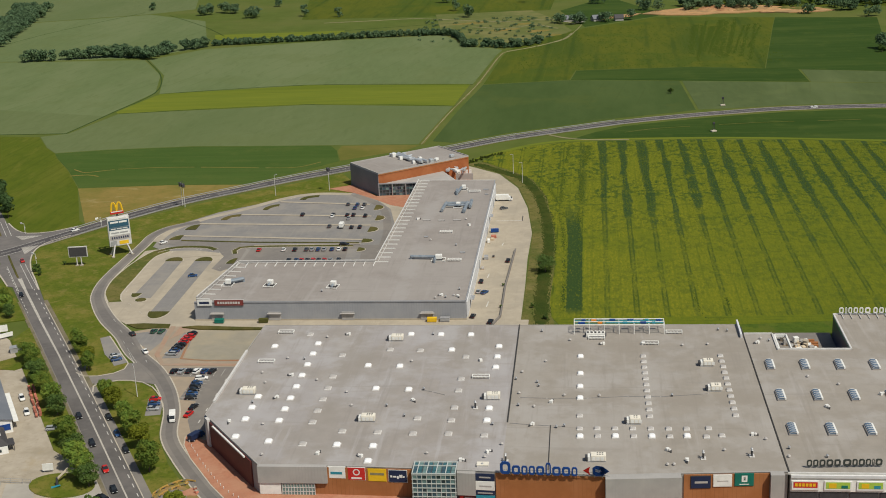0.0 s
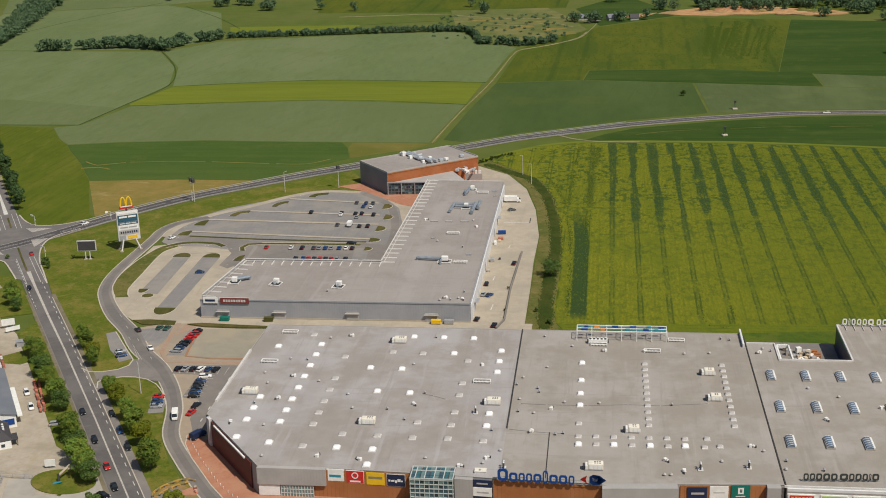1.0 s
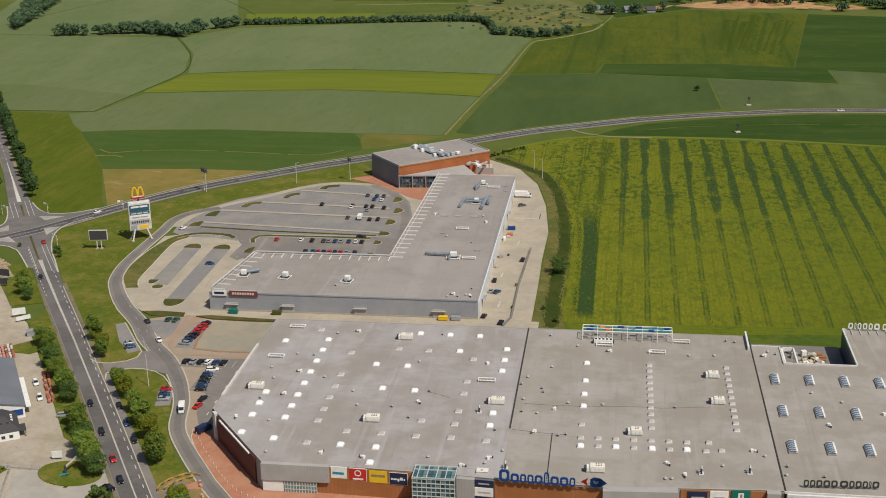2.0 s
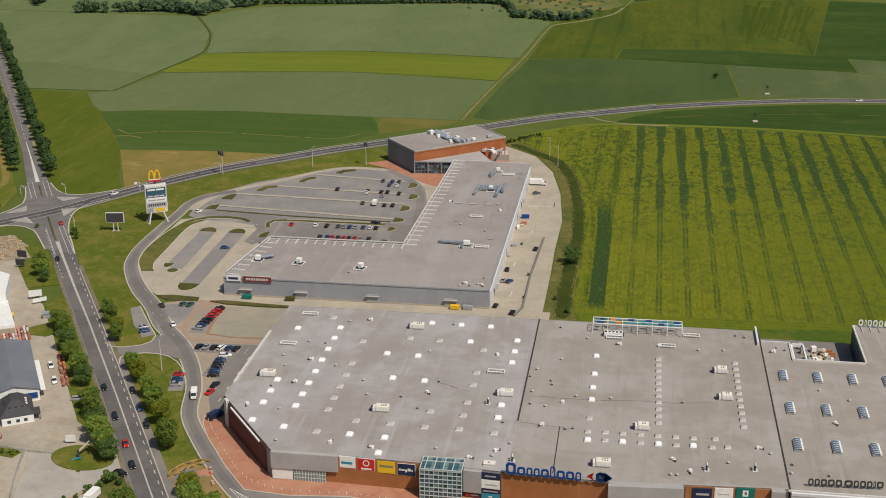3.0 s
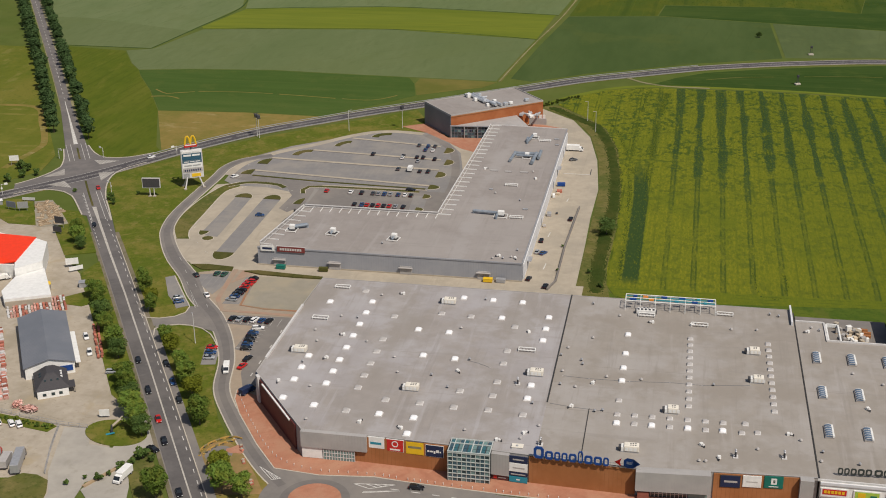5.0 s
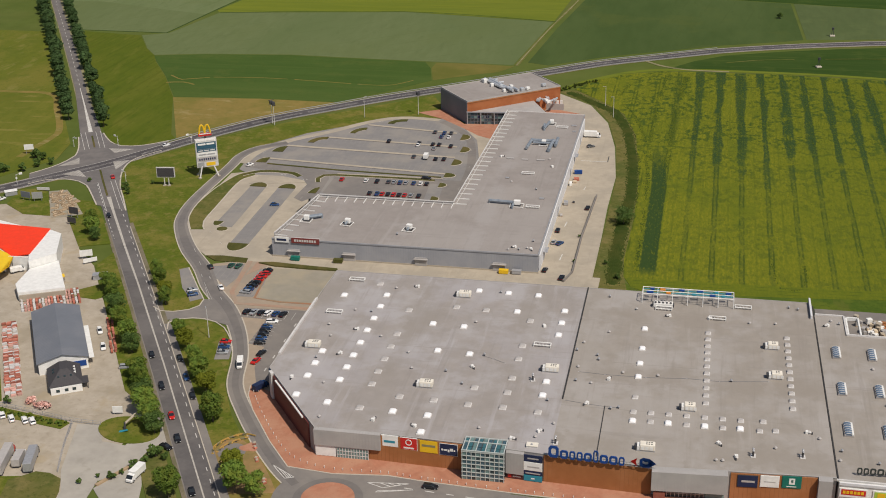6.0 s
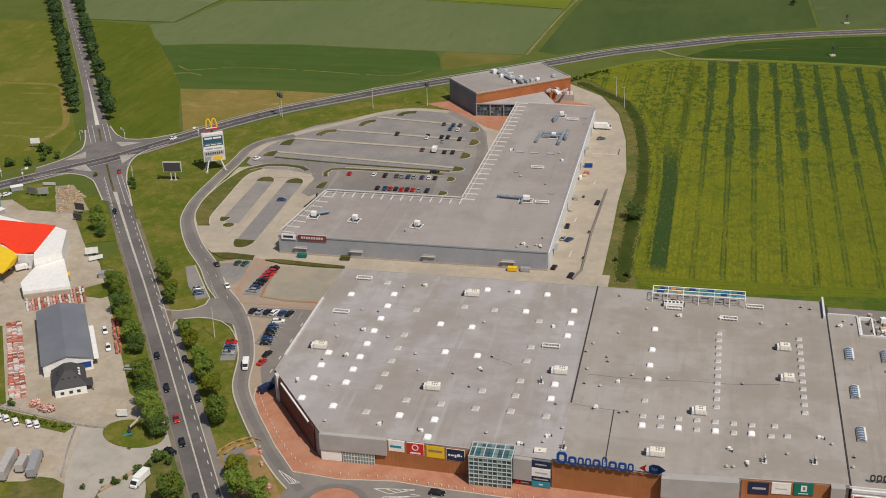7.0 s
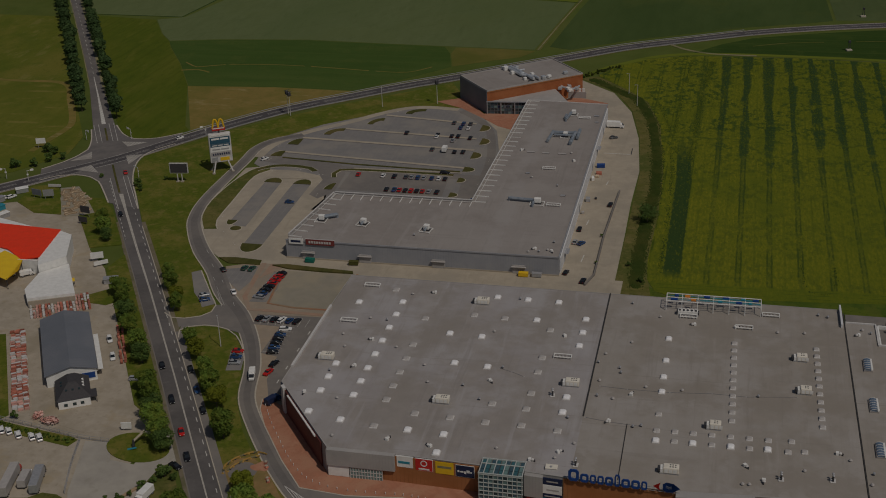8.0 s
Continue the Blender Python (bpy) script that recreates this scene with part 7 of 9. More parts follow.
for hall_vents, z in ((WEST, H + 0.06), (EAST, H)):
    for kind, places in enumerate(hall_vents):
        by_kind[kind] += [pose(x, y, z, 0, 0, 40 * q + 15 * kind) for q, (x, y) in enumerate(places)]
for k, (x, y) in enumerate(((153, 95), (151, 91), (155.5, 93), (163.5, 63), (166, 40), (160, 8), (172, 57), (184, 50), (150.4, 13), (149.6, 8))):
    by_kind[k % 3].append(pose(x, y, H - 0.05, 0, 0, 30 * k))
for k, (x, y) in enumerate(((36, 140.5), (37.6, 143), (40, 141), (43, 143), (45, 141.5), (-10, 148.5), (26, 214), (17, 246), (38, 206), (39, 245), (41, 236), (44.5, 150))):
    by_kind[k % 3].append(pose(x, y, LH, 0, 0, 30 * k))
for k in range(3):
    spread(make_vent(k), by_kind[k])


def make_flue():
    """Two tall dark flues in a pale collar."""
    v = thing("roof_flue", 0, 0, 0, 0, "pair of tall dark flues in a pale collar", "roof flue", "roof flues")
    part("collar", bevelled(-0.75, 0.75, -1.0, 1.0, 0, 0.3, 0.08, 1), M_TRIM, v)
    for y in (-0.5, 0.5):
        bm = bmesh.new()
        rod(bm, (0, y, 0.25), (0, y, 2.1), 0.26, 0.24, 8)
        flue = part("flue", bm, M_DARK, v)
        bm = bmesh.new()
        rod(bm, (0, y, 2.1), (0, y, 2.35), 0.4, 0.2, 8)
        part("cowl", bm, M_GALV, flue)
    return v


spread(make_flue(), [pose(126, 6.7, H), pose(139.5, 8.4, H), pose(70.9, 3.9, H), pose(59.6, 38.8, H + 0.06, 0, 0, 10)])
hatch = thing("roof_hatch", 64.6, 1.2, H + 0.06, 0, "cream roof hatch box by the front edge", "roof hatch")
part("curb", a_box(-1.6, 1.6, -1.0, 1.0, 0, 0.5), M_TRIM, hatch)
part("lid", bevelled(-1.7, 1.7, -1.1, 1.1, 0.5, 0.75, 0.08, 1), M_CREAM, hatch)


def make_pipe_frame(w, d, h, n):
    """A rectangular pipe frame on short legs with a run of pipes."""
    f = thing("pipe_trestle", 0, 0, 0, 0, "white rectangular pipe frame standing on the roof", "pipe trestle", "roof pipe trestles")
    for x0, x1, y0, y1 in ((0, w, 0, 0), (0, w, d, d), (0, 0, 0, d), (w, w, 0, d)):
        bm = bmesh.new()
        rod(bm, (x0, y0, h), (x1, y1, h), 0.17, n=6)
        part("rail", bm, M_WHITE, f)
    for x in (0, w):
        for y in (0, d):
            bm = bmesh.new()
            rod(bm, (x, y, 0), (x, y, h), 0.1, n=6)
            part("leg", bm, M_WHITE, f)
    for i in range(n):
        part("cable_box", bevelled(w * (i + 0.6) / (n + 1) - 0.25, w * (i + 0.6) / (n + 1) + 0.25, 0.4, d - 0.4, 0.0, 0.5, 0.06), M_DOMEGREY, f)
    return f


spread(make_pipe_frame(5.5, 2.0, 0.7, 4), [pose(-16.5, 100.4, H + 0.06), pose(-17.5, 73.6, H + 0.06), pose(56.8, 61, H + 0.06), pose(112.8, 89.6, H), pose(121.4, 99.6, H), pose(94.6, 94.4, H), pose(29, 224, LH), pose(36.5, 184.5, LH), pose(36.5, 291, LH)])
rack = thing("pipe_rack", 89.6, 99.6, H, 0, "open white pipe rack with blue pipes on tall legs", "pipe rack")
for i in range(7):
    for y in (0, 5.6):
        bm = bmesh.new()
        rod(bm, (i * 5.2, y, 0), (i * 5.2, y, 3.6), 0.15, n=6)
        part("post", bm, M_WHITE, rack)
    bm = bmesh.new()
    rod(bm, (i * 5.2, 0, 3.6), (i * 5.2, 5.6, 3.6), 0.13, n=6)
    part("cross_rail", bm, M_WHITE, rack)
for y in (0, 2.8, 5.6):
    bm = bmesh.new()
    rod(bm, (0, y, 3.6), (31.2, y, 3.6), 0.15, n=6)
    part("rail", bm, M_WHITE, rack)
for y, x0, x1, r in ((1.1, 0.4, 31.0, .1), (1.7, 11.0, 31.0, .12), (3.9, 0.2, 30.4, .12), (4.5, 6.0, 24.0, .1), (3.4, 16.0, 31.0, .08)):
    bm = bmesh.new()
    rod(bm, (x0, y, 3.72), (x1, y, 3.72), r, n=6)
    part("pipe", bm, M_TEAL if y != 4.5 else M_GALV, rack)
for x, y, w, m in ((1.4, 0.7, 2.4, M_BLUE), (2.6, 3.4, 1.4, M_BLUE), (6.0, 3.2, 1.8, M_ORANGE), (8.2, 0.8, 1.6, M_ORANGE), (12.4, 3.6, 2.0, M_BLUE), (17.0, 0.9, 1.4, M_TEAL), (18.6, 3.5, 2.2, M_BLUE), (23.0, 1.0, 2.0, M_BLUE), (24.6, 3.6, 1.4, M_TEAL), (28.4, 3.3, 2.0, M_BLUE), (27.0, 0.9, 1.2, M_TEAL)):
    part("valve_box", bevelled(x, x + w, y, y + 0.9, 3.5, 4.1, 0.1), m, rack, "orange valve casing" if m is M_ORANGE else "")
chill = thing("chiller", 97.0, 97.4, H, 0, "white rooftop chiller with a row of fans", "rooftop unit")
part("skid", a_box(-3.6, 3.6, -1.1, 1.1, 0, 0.3), M_GALV, chill)
part("casing", bevelled(-3.3, 3.3, -1.0, 1.0, 0.3, 1.7, 0.15), M_WHITE, chill)
for side in (-1, 1):
    part("end_hood", bevelled(3.3 * side - 0.45, 3.3 * side + 0.45, -0.8, 0.8, 0.35, 1.3, 0.1), M_DARK, chill)
for i in range(5):
    for y in (-0.45, 0.45):
        bm = bmesh.new()
        rod(bm, (-2.6 + 1.3 * i, y, 1.65), (-2.6 + 1.3 * i, y, 2.0), 0.4, n=10)
        part("fan_cowl", bm, M_TRIM if y > 0 else M_DARK, chill)


def make_duct_unit(label, ducts, size=2.2):
    """A boxy unit in a white frame with dark ducts leaving it."""
    u = thing("duct_unit", 0, 0, 0, 0, label, "rooftop unit", "duct units")
    part("unit", bevelled(-size / 2, size / 2, -0.9, 0.9, 0.5, 2.4, 0.2), M_WHITE, u)
    part("base", a_box(-size / 2 - 0.2, size / 2 + 0.2, -1.1, 1.1, 0, 0.5), M_DARK, u)
    for a, b, r in ducts:
        bm = bmesh.new()
        rod(bm, a, b, r * 1.15, n=8)
        part("duct", bm, M_DUCT, u)
    for x in (-size, size):
        bm = bmesh.new()
        rod(bm, (x, -3, 0.5), (x, 1.2, 0.5), 0.14, n=6)
        part("rail", bm, M_WHITE, u)
    for y in (-3, 1.2):
        bm = bmesh.new()
        rod(bm, (-size, y, 0.5), (size, y, 0.5), 0.14, n=6)
        part("rail", bm, M_WHITE, u)
        for x in (-size, size):
            bm = bmesh.new()
            rod(bm, (x, y, 0), (x, y, 0.5), 0.1, n=6)
            part("leg", bm, M_WHITE, u)
    return u


spread(make_duct_unit("white roof unit in a white pipe frame", [((0, -0.8, 1.2), (0, -2.6, 0.7), 0.4)]), [pose(-32.6, 156.5, LH, 0, 0, -8), pose(-6.4, 154.5, LH, 0, 0, -8)])
make_duct_unit("white roof unit with a thick grey duct", [((0.5, 0.5, 1.4), (5.4, 3.6, 1.4), 0.7), ((5.4, 3.6, 1.6), (5.4, 3.6, 0), 0.5)]).matrix_basis = pose(-50.3, 157.5, LH)
make_duct_unit("white roof unit with a long grey duct", [((-1, 0.4, 1.2), (-12, 1.4, 1.2), 0.6), ((-12, 1.4, 1.4), (-12, 1.4, 0), 0.4), ((-1.5, -1, 1), (-1.5, -4, 1), 0.5), ((-1.5, -4, 1.2), (-1.5, -4, 0), 0.4)], 2.8).matrix_basis = pose(32.5, 187, LH)
make_duct_unit("white roof unit with branching grey ducts", [((-6, 2, 1.3), (6, 2, 1.3), 0.7), ((-5, -1, 1.2), (5, -1, 1.2), 0.5), ((-6, 3, 1.3), (-7, -9, 1.1), 0.65), ((4.2, 3, 1.3), (3.6, -11, 1.1), 0.75), ((6, 6, 1.5), (6, -4, 1.3), 0.7)], 2.0).matrix_basis = pose(33.5, 266, LH)
make_duct_unit("white roof unit with short grey ducts", [((-1, 0, 1.3), (-2.6, -10, 1.1), 0.6), ((-2.6, -10, 1.2), (-2.6, -10, 0), 0.5), ((-3, -4, 1.3), (-3.2, -8, 1.1), 0.5)], 2.0).matrix_basis = pose(33.5, 297, LH)


def on_cinema(u, v):
    m = cin.matrix_world @ Vector((u, v, 0))
    return m.x, m.y


x, y = on_cinema(-0.5, 0)
bank = thing("duct_bank", x, y, 11.9, BA, "shiny silver ventilation ducts across the block's roof", "rooftop unit")
for x0, y0, x1, y1, z, r in ((-1.4, 14, -1.4, -4, 1.2, .8), (0.6, 12, 0.6, -13, 1.3, .75), (-1.4, -4, 3.4, -9, 1.2, .7), (3.4, -9, 3.4, -14, 1.2, .7), (-4.2, 13, -1.4, 13, 1.2, .6), (0.6, 4, 4.5, 4, 1.1, .5)):
    bm = bmesh.new()
    rod(bm, (x0, y0, z), (x1, y1, z), r, n=10)
    part("duct", bm, M_SILVER, bank)
for k, (u, v, w, h) in enumerate(((-3, 11, 2.2, 2.2), (2.6, 9, 1.8, 2.0), (-3.2, 3, 1.8, 1.8), (-0.4, -2, 2.0, 2.3), (3.8, -5.5, 1.8, 2.0), (6.5, -12.4, 2.2, 1.8), (-2.4, -9, 1.6, 1.6))):
    part("fan_unit", bevelled(u - w / 2, u + w / 2, v - w / 2, v + w / 2, 0, h, 0.25), M_SILVER if k % 2 else M_WHITE, bank)
for k, v in enumerate((12, 6, 0, -6, -12)):
    part("support", a_box(-2.2, 1.5, v - .15, v + .15, 0, 0.6), M_DARK, bank)
for k, (u, v, z, a) in enumerate(((20, -11, 11.9, 0), (9.5, -12, 11.9, 20), (13, -17.5, 6.4, 40), (16, -20, 6.4, 100), (18.5, -17.5, 6.4, 70), (15.5, -23, 6.4, 10), (20, -22, 6.4, 30))):
    x, y = on_cinema(u, v)
    w = thing("duct_unit", x, y, z, BA + a, "shiny silver ventilation unit on the block's roof", "rooftop unit", "cinema roof units")
    part("unit", bevelled(-1.2, 1.2, -0.9, 0.9, 0.2, 1.6, 0.25), M_WHITE if k % 2 else M_SILVER, w)
    part("base", a_box(-1.0, 1.0, -0.7, 0.7, 0, 0.25), M_DARK, w)
    if z < 8:
        bm = bmesh.new()
        rod(bm, (1.0, 0, 1.0), (4.0, 0.5, 0.9), 0.55, n=8)
        part("duct", bm, M_SILVER, w)
x, y = on_cinema(22, -17)
lt = thing("wall_sign", x, y, 0.23, BA - 38, "row of white letter-like blocks on a low wall", "sign")
part("base", a_box(-6, 6, 0, 0.6, 0, 3.4), M_CLAD, lt)
for k in range(6):
    part("block", a_box(-5.6 + k * 1.9, -4.2 + k * 1.9, 0.0, 0.4, 3.4, 5.4), M_WHITE, lt)

# ---------------------------------------------------------------- vehicles
PAINTS = {"black": (0.012, 0.012, 0.014), "white": (0.78, 0.77, 0.75), "silver": (0.42, 0.43, 0.44), "red": (0.5, 0.02, 0.015), "blue": (0.02, 0.06, 0.16), "grey": (0.1, 0.105, 0.11), "green": (0.03, 0.09, 0.06)}
M_CAR = {k: material(k + "_car_paint", c, tuple(v * 0.92 for v in c), 2.0, rough=0.22, spec=0.5, metal=0.3 if k in ("silver", "grey") else 0.0) for k, c in PAINTS.items()}
M_CARGLASS = glassy("car_glass", (0.02, 0.025, 0.03), 0.06)
M_LAMP = material("headlight", (0.7, 0.7, 0.68), rough=0.15)
M_TAIL = material("tail_light", (0.4, 0.01, 0.01), rough=0.2)


def loft(bm, sections):
    """A skin through rings of equal size."""
    rings = [[bm.verts.new(p) for p in ring_] for ring_ in sections]
    n = len(rings[0])
    for a, b in zip(rings, rings[1:]):
        for i in range(n):
            j = (i + 1) % n
            bm.faces.new((a[i], a[j], b[j], b[i]))
    bm.faces.new(rings[0][::-1])
    bm.faces.new(rings[-1])
    bmesh.ops.recalc_face_normals(bm, faces=bm.faces)


def section(x, w, z0, z1, r):
    return [(x, -w, z0), (x, w, z0), (x, w, z1 - r), (x, w - r, z1), (x, -w + r, z1), (x, -w, z1 - r)]


def make_car(colour, shape="hatch"):
    c = thing("car", 0, 0, 0, 0, "parked " + colour + " " + {"hatch": "hatchback car", "saloon": "saloon car", "estate": "estate car", "suv": "tall estate car"}[shape], "car", "cars")
    k = {"hatch": 4.1, "saloon": 4.6, "estate": 4.6, "suv": 4.5}[shape] / 2
    t = 0.2 if shape == "suv" else 0.0
    bm = bmesh.new()
    loft(bm, [section(-k, .72, .4, .8 + t, .1), section(-k + .15, .84, .28, .95 + t, .12), section(-k + 1.2, .88, .25, .98 + t, .12), section(k - 1.2, .88, .25, .92 + t, .12), section(k - .3, .84, .28, .78 + t, .12), section(k, .7, .38, .64 + t, .1)])
    body = part("body", bm, M_CAR[colour], c)
    for y in (-0.6, 0.6):
        part("headlight", a_box(k - .12, k + .01, y - .18, y + .18, .55 + t, .68 + t), M_LAMP, body)
        part("tail_light", a_box(-k - .01, -k + .1, y - .16, y + .16, .62 + t, .8 + t), M_TAIL, body)
    back = {"hatch": -k + .25, "saloon": -k + .95, "estate": -k + .12, "suv": -k + .15}[shape]
    roof_back = back + (.55 if shape in ("hatch", "saloon") else .3)
    bm = bmesh.new()
    loft(bm, [section(back, .76, .9 + t, .96 + t, .02), section(roof_back, .68, .9 + t, 1.42 + t, .1), section(k - 2.1, .68, .9 + t, 1.44 + t, .1), section(k - 1.15, .76, .88 + t, .93 + t, .02)])
    part("cabin", bm, M_CARGLASS, c, "dark glass cabin")
    bm = bmesh.new()
    loft(bm, [section(roof_back + .05, .62, 1.40 + t, 1.455 + t, .03), section(k - 2.15, .62, 1.42 + t, 1.475 + t, .03)])
    part("roof", bm, M_CAR[colour], c)
    for x in (-k + .8, k - .85):
        for y in (-.8, .8):
            bm = bmesh.new()
            rod(bm, (x, y - .1, .32), (x, y + .1, .32), .32, n=10)
            w = part("wheel", bm, M_TYRE, c)
            bm = bmesh.new()
            s = math.copysign(1, y)
            rod(bm, (x, y + s * .1, .32), (x, y + s * .12, .32), .2, n=8)
            part("rim", bm, M_GALV, w)
    return c


FLEET = {}


def car(x, y, rz, colour, shape="hatch", z=0.24, label=""):
    key = (colour, shape)
    if key not in FLEET:
        FLEET[key] = make_car(*key)
        FLEET[key].matrix_basis = pose(x, y, z, 0, 0, rz)
        ob = FLEET[key]
    else:
        ob = copy_thing(FLEET[key], pose(x, y, z, 0, 0, rz))
    if label:
        ob["label"] = label
    return ob


# cars in the large car park
for x, y, c, s in ((-25.9, 297.7, "grey", "hatch"), (-21, 297, "blue", "estate"), (-17.5, 297.2, "grey", "hatch"), (-21.3, 291, "blue", "hatch"), (-17.4, 290.6, "white", "hatch"), (-45.9, 280.6, "black", "estate"), (-30.3, 279.8, "black", "hatch"), (-30.2, 277, "white", "hatch"),
                   (-23.1, 279, "black", "hatch"), (-20, 279, "black", "saloon"), (-21.4, 273, "silver", "hatch"), (-13.8, 277.4, "black", "saloon"), (-28.5, 260, "grey", "hatch"), (-17.4, 258.2, "black", "hatch"), (-13.4, 258.6, "black", "estate")):
    car(x, y, 90, c, s)
for x, c, s in ((-54.5, "red", "hatch"), (-43, "white", "hatch"), (-37.8, "black", "saloon"), (-32.4, "grey", "hatch"), (-29.8, "silver", "hatch"), (-27, "blue", "estate"), (-24.2, "silver", "hatch"), (-20.6, "blue", "hatch"), (-17.4, "white", "hatch"), (-14.6, "black", "hatch")):
    car(x, 224.6, 90, c, s)
for x, c, s in ((-34, "blue", "saloon"), (-31.6, "red", "hatch"), (-29.0, "black", "hatch"), (-26.4, "red", "estate"), (-23.9, "black", "hatch"), (-21.3, "red", "hatch"), (-18.5, "silver", "hatch"), (-14.9, "black", "estate"), (-37.4, "black", "hatch")):
    car(x, 209.4, 90, c, s)
car(-16.2, 231.5, 0, "black", "estate", 0.26, "black estate car driving through the car park")
car(3.4, 226, 85, "black", "suv", 0.26, "black car beside the shop canopy")
car(2.0, 202, 85, "blue", "estate", 0.26, "dark blue car beside the shop canopy")
car(-75.3, 189.4, 8, "blue", "hatch")
# beside the store
for k, c in enumerate(("black", "red", "red", "red", "black", "black", "blue", "silver")):
    car(-55.9 - 0.3 * k, 122.6 - 2.85 * k, 172, c, ("hatch", "estate", "saloon")[k % 3], 0.18)
car(-71.7, 124.9, 80, "green", "hatch", 0.18), car(-68.7, 124.8, 80, "green", "saloon", 0.18)
for k, c in enumerate(("black", "silver", "black", "white", "blue", "black")):
    car(-51.9 + 2.78 * k, 86.8, 75, c, ("hatch", "saloon", "hatch", "estate")[k % 4], 0.18)
for x, y, c in ((-40.2, 80.6, "white"), (-40.6, 76.4, "blue"), (-40.4, 73.6, "black"), (-40.1, 70.7, "black"), (-39.8, 67.6, "blue"), (-39.2, 64.4, "black"), (-36.2, 57.2, "black"), (-36.2, 51.6, "red")):
    car(x, y, 14 if y > 60 else 75, c, ("saloon", "hatch", "estate")[int(y) % 3], 0.18)
slab("parking_bays", [(-83.5, 103), (-79.2, 97.6), (-76.2, 92.4), (-72.4, 95.6), (-81, 110), (-88.2, 121.4), (-91.2, 119)], 0.05, 0.2, M_LOT, "grey asphalt lay-by bays", "parking bays")
slab("parking_bays", [(-54, 64), (-51, 51), (-46, 52), (-49, 65.5)], 0.05, 0.2, M_LOT, "grey asphalt lay-by bays", "parking bays")
for x, y, a, c in ((-78.6, 100.8, 30, "silver"), (-77.0, 97.4, 30, "blue"), (-51.2, 63.2, 10, "red"), (-50.4, 59.4, 10, "blue"), (-49.6, 55.6, 10, "silver")):
    car(x, y, a, c, "hatch", 0.2)
# service yard
for x, y, a, c, s in ((53.9, 287.2, 30, "grey", "hatch"), (60.3, 206.6, 85, "black", "saloon"), (50.6, 180, 90, "black", "estate"), (50.4, 167.4, 85, "silver", "hatch"), (53, 166.6, 60, "blue", "hatch"), (50.4, 140, 80, "black", "hatch"), (57.5, 134, 80, "black", "saloon")):
    car(x, y, a, c, s, 0.2)
# on the roads
for s, n, c, shape in ((205, -2.6, "black", "hatch"), (228, -2.4, "black", "estate"), (248, -2.0, "red", "hatch"), (262, -2.2, "black", "saloon"), (69, -2.6, "black", "hatch"), (20, 4.4, "red", "saloon"), (292, -2.4, "black", "hatch")):
    x, y = main(s, n)
    car(x, y, math.degrees(math.atan2(D[1], D[0])) + (180 if n > 0 else 0), c, shape, 0.2, c + (" saloon" if shape == "saloon" else " hatchback") + " car driving on the main road")
car(-79.5, 122.2, 128, "black", "hatch", 0.24, "black hatchback on the access road"), car(-68.6, 104.8, 122, "white", "saloon", 0.24, "white saloon on the access road"), car(-103.6, 237.2, 60, "white", "hatch", 0.24, "white hatchback at the car park entrance")
car(37.4, -11.2, 0, "black", "estate", 0.24, "black estate car on the store front road")
car(-45.2, -4.2, -25, "black", "saloon", 0.22, "black saloon car turning from the driveway")
car(-155, 258.5, 53, "white", "hatch", 0.24, "white hatchback on the cross road"), car(240, 508, 180, "white", "estate", 0.24, "white car on the country road")
car(*main(210.5, -11.9), 15, "silver", "estate", 0.3, "silver estate car parked under the trees")
for s, n, a, c in ((193, -17.7, -62, "white"), (180, -17.6, -58, "white")):
    car(*main(s, n), a, c, "estate", 0.2, "white pick-up car parked by the grey house")
for x, y in ((-106.4, 4.6), (-103.9, 4.6), (-99.8, 3.0), (-95.2, 2.9), (-92.6, 2.8)):
    car(x, y, 128, "white", "estate", 0.2, "white car parked in the truck yard")
for s, n, c in ((211, 6.0, "black"), (225, 6.0, "blue"), (238, 6.1, "black")):
    car(*main(s, n), -58, c, "hatch", 0.23, c + " hatchback parked in the lay-by under trees")


def make_van(x, y, z, rz, label, cab_mat, box_mat, length, box_h=2.9, width=1.15):
    """A box van or lorry: cab, load box, wheels."""
    v = thing("van" if length < 6.5 else "lorry", x, y, z, rz, label, "van" if length < 6.5 else "lorry")
    k = length / 2
    bm = bmesh.new()
    loft(bm, [section(k - 1.9, width - .05, .4, 2.3, .15), section(k - 1.0, width - .05, .4, 2.25, .2), section(k - .25, width - .1, .4, 1.3, .15), section(k, width - .15, .45, 1.1, .1)])
    cab = part("cab", bm, cab_mat, v)
    bm = bmesh.new()
    loft(bm, [section(k - 1.02, width - .12, 1.45, 2.2, .1), section(k - .3, width - .18, 1.3, 1.36, .02)])
    bmesh.ops.translate(bm, verts=bm.verts, vec=(.06, 0, .05))
    part("windscreen", bm, M_CARGLASS, cab)
    part("load_box", bevelled(-k, k - 1.95, -width, width, .7, box_h, .06, 1), box_mat, v)
    part("chassis", a_box(-k + .1, k - .3, -width + .3, width - .3, .4, .7), M_DARK, v)
    for xx in (-k + 1.0, k - 1.0) + ((-k + 2.1, k - 3.6) if length > 9 else ()):
        for yy in (-width + .15, width - .15):
            bm = bmesh.new()
            rod(bm, (xx, yy - .14, .42), (xx, yy + .14, .42), .42, n=10)
            w = part("wheel", bm, M_TYRE, v)
            bm = bmesh.new()
            s = math.copysign(1, yy)
            rod(bm, (xx, yy + s * .14, .42), (xx, yy + s * .16, .42), .24, n=8)
            part("rim", bm, M_GALV, w)
    return v


make_van(-40.6, 48.2, 0.24, -75, "white panel van on the access road", M_CAR["white"], M_WHITE, 5.6, 2.5, 1.0)
make_van(-22.4, 259.8, 0.24, 90, "white delivery van in the car park", M_CAR["white"], M_WHITE, 5.8, 2.6, 1.0)
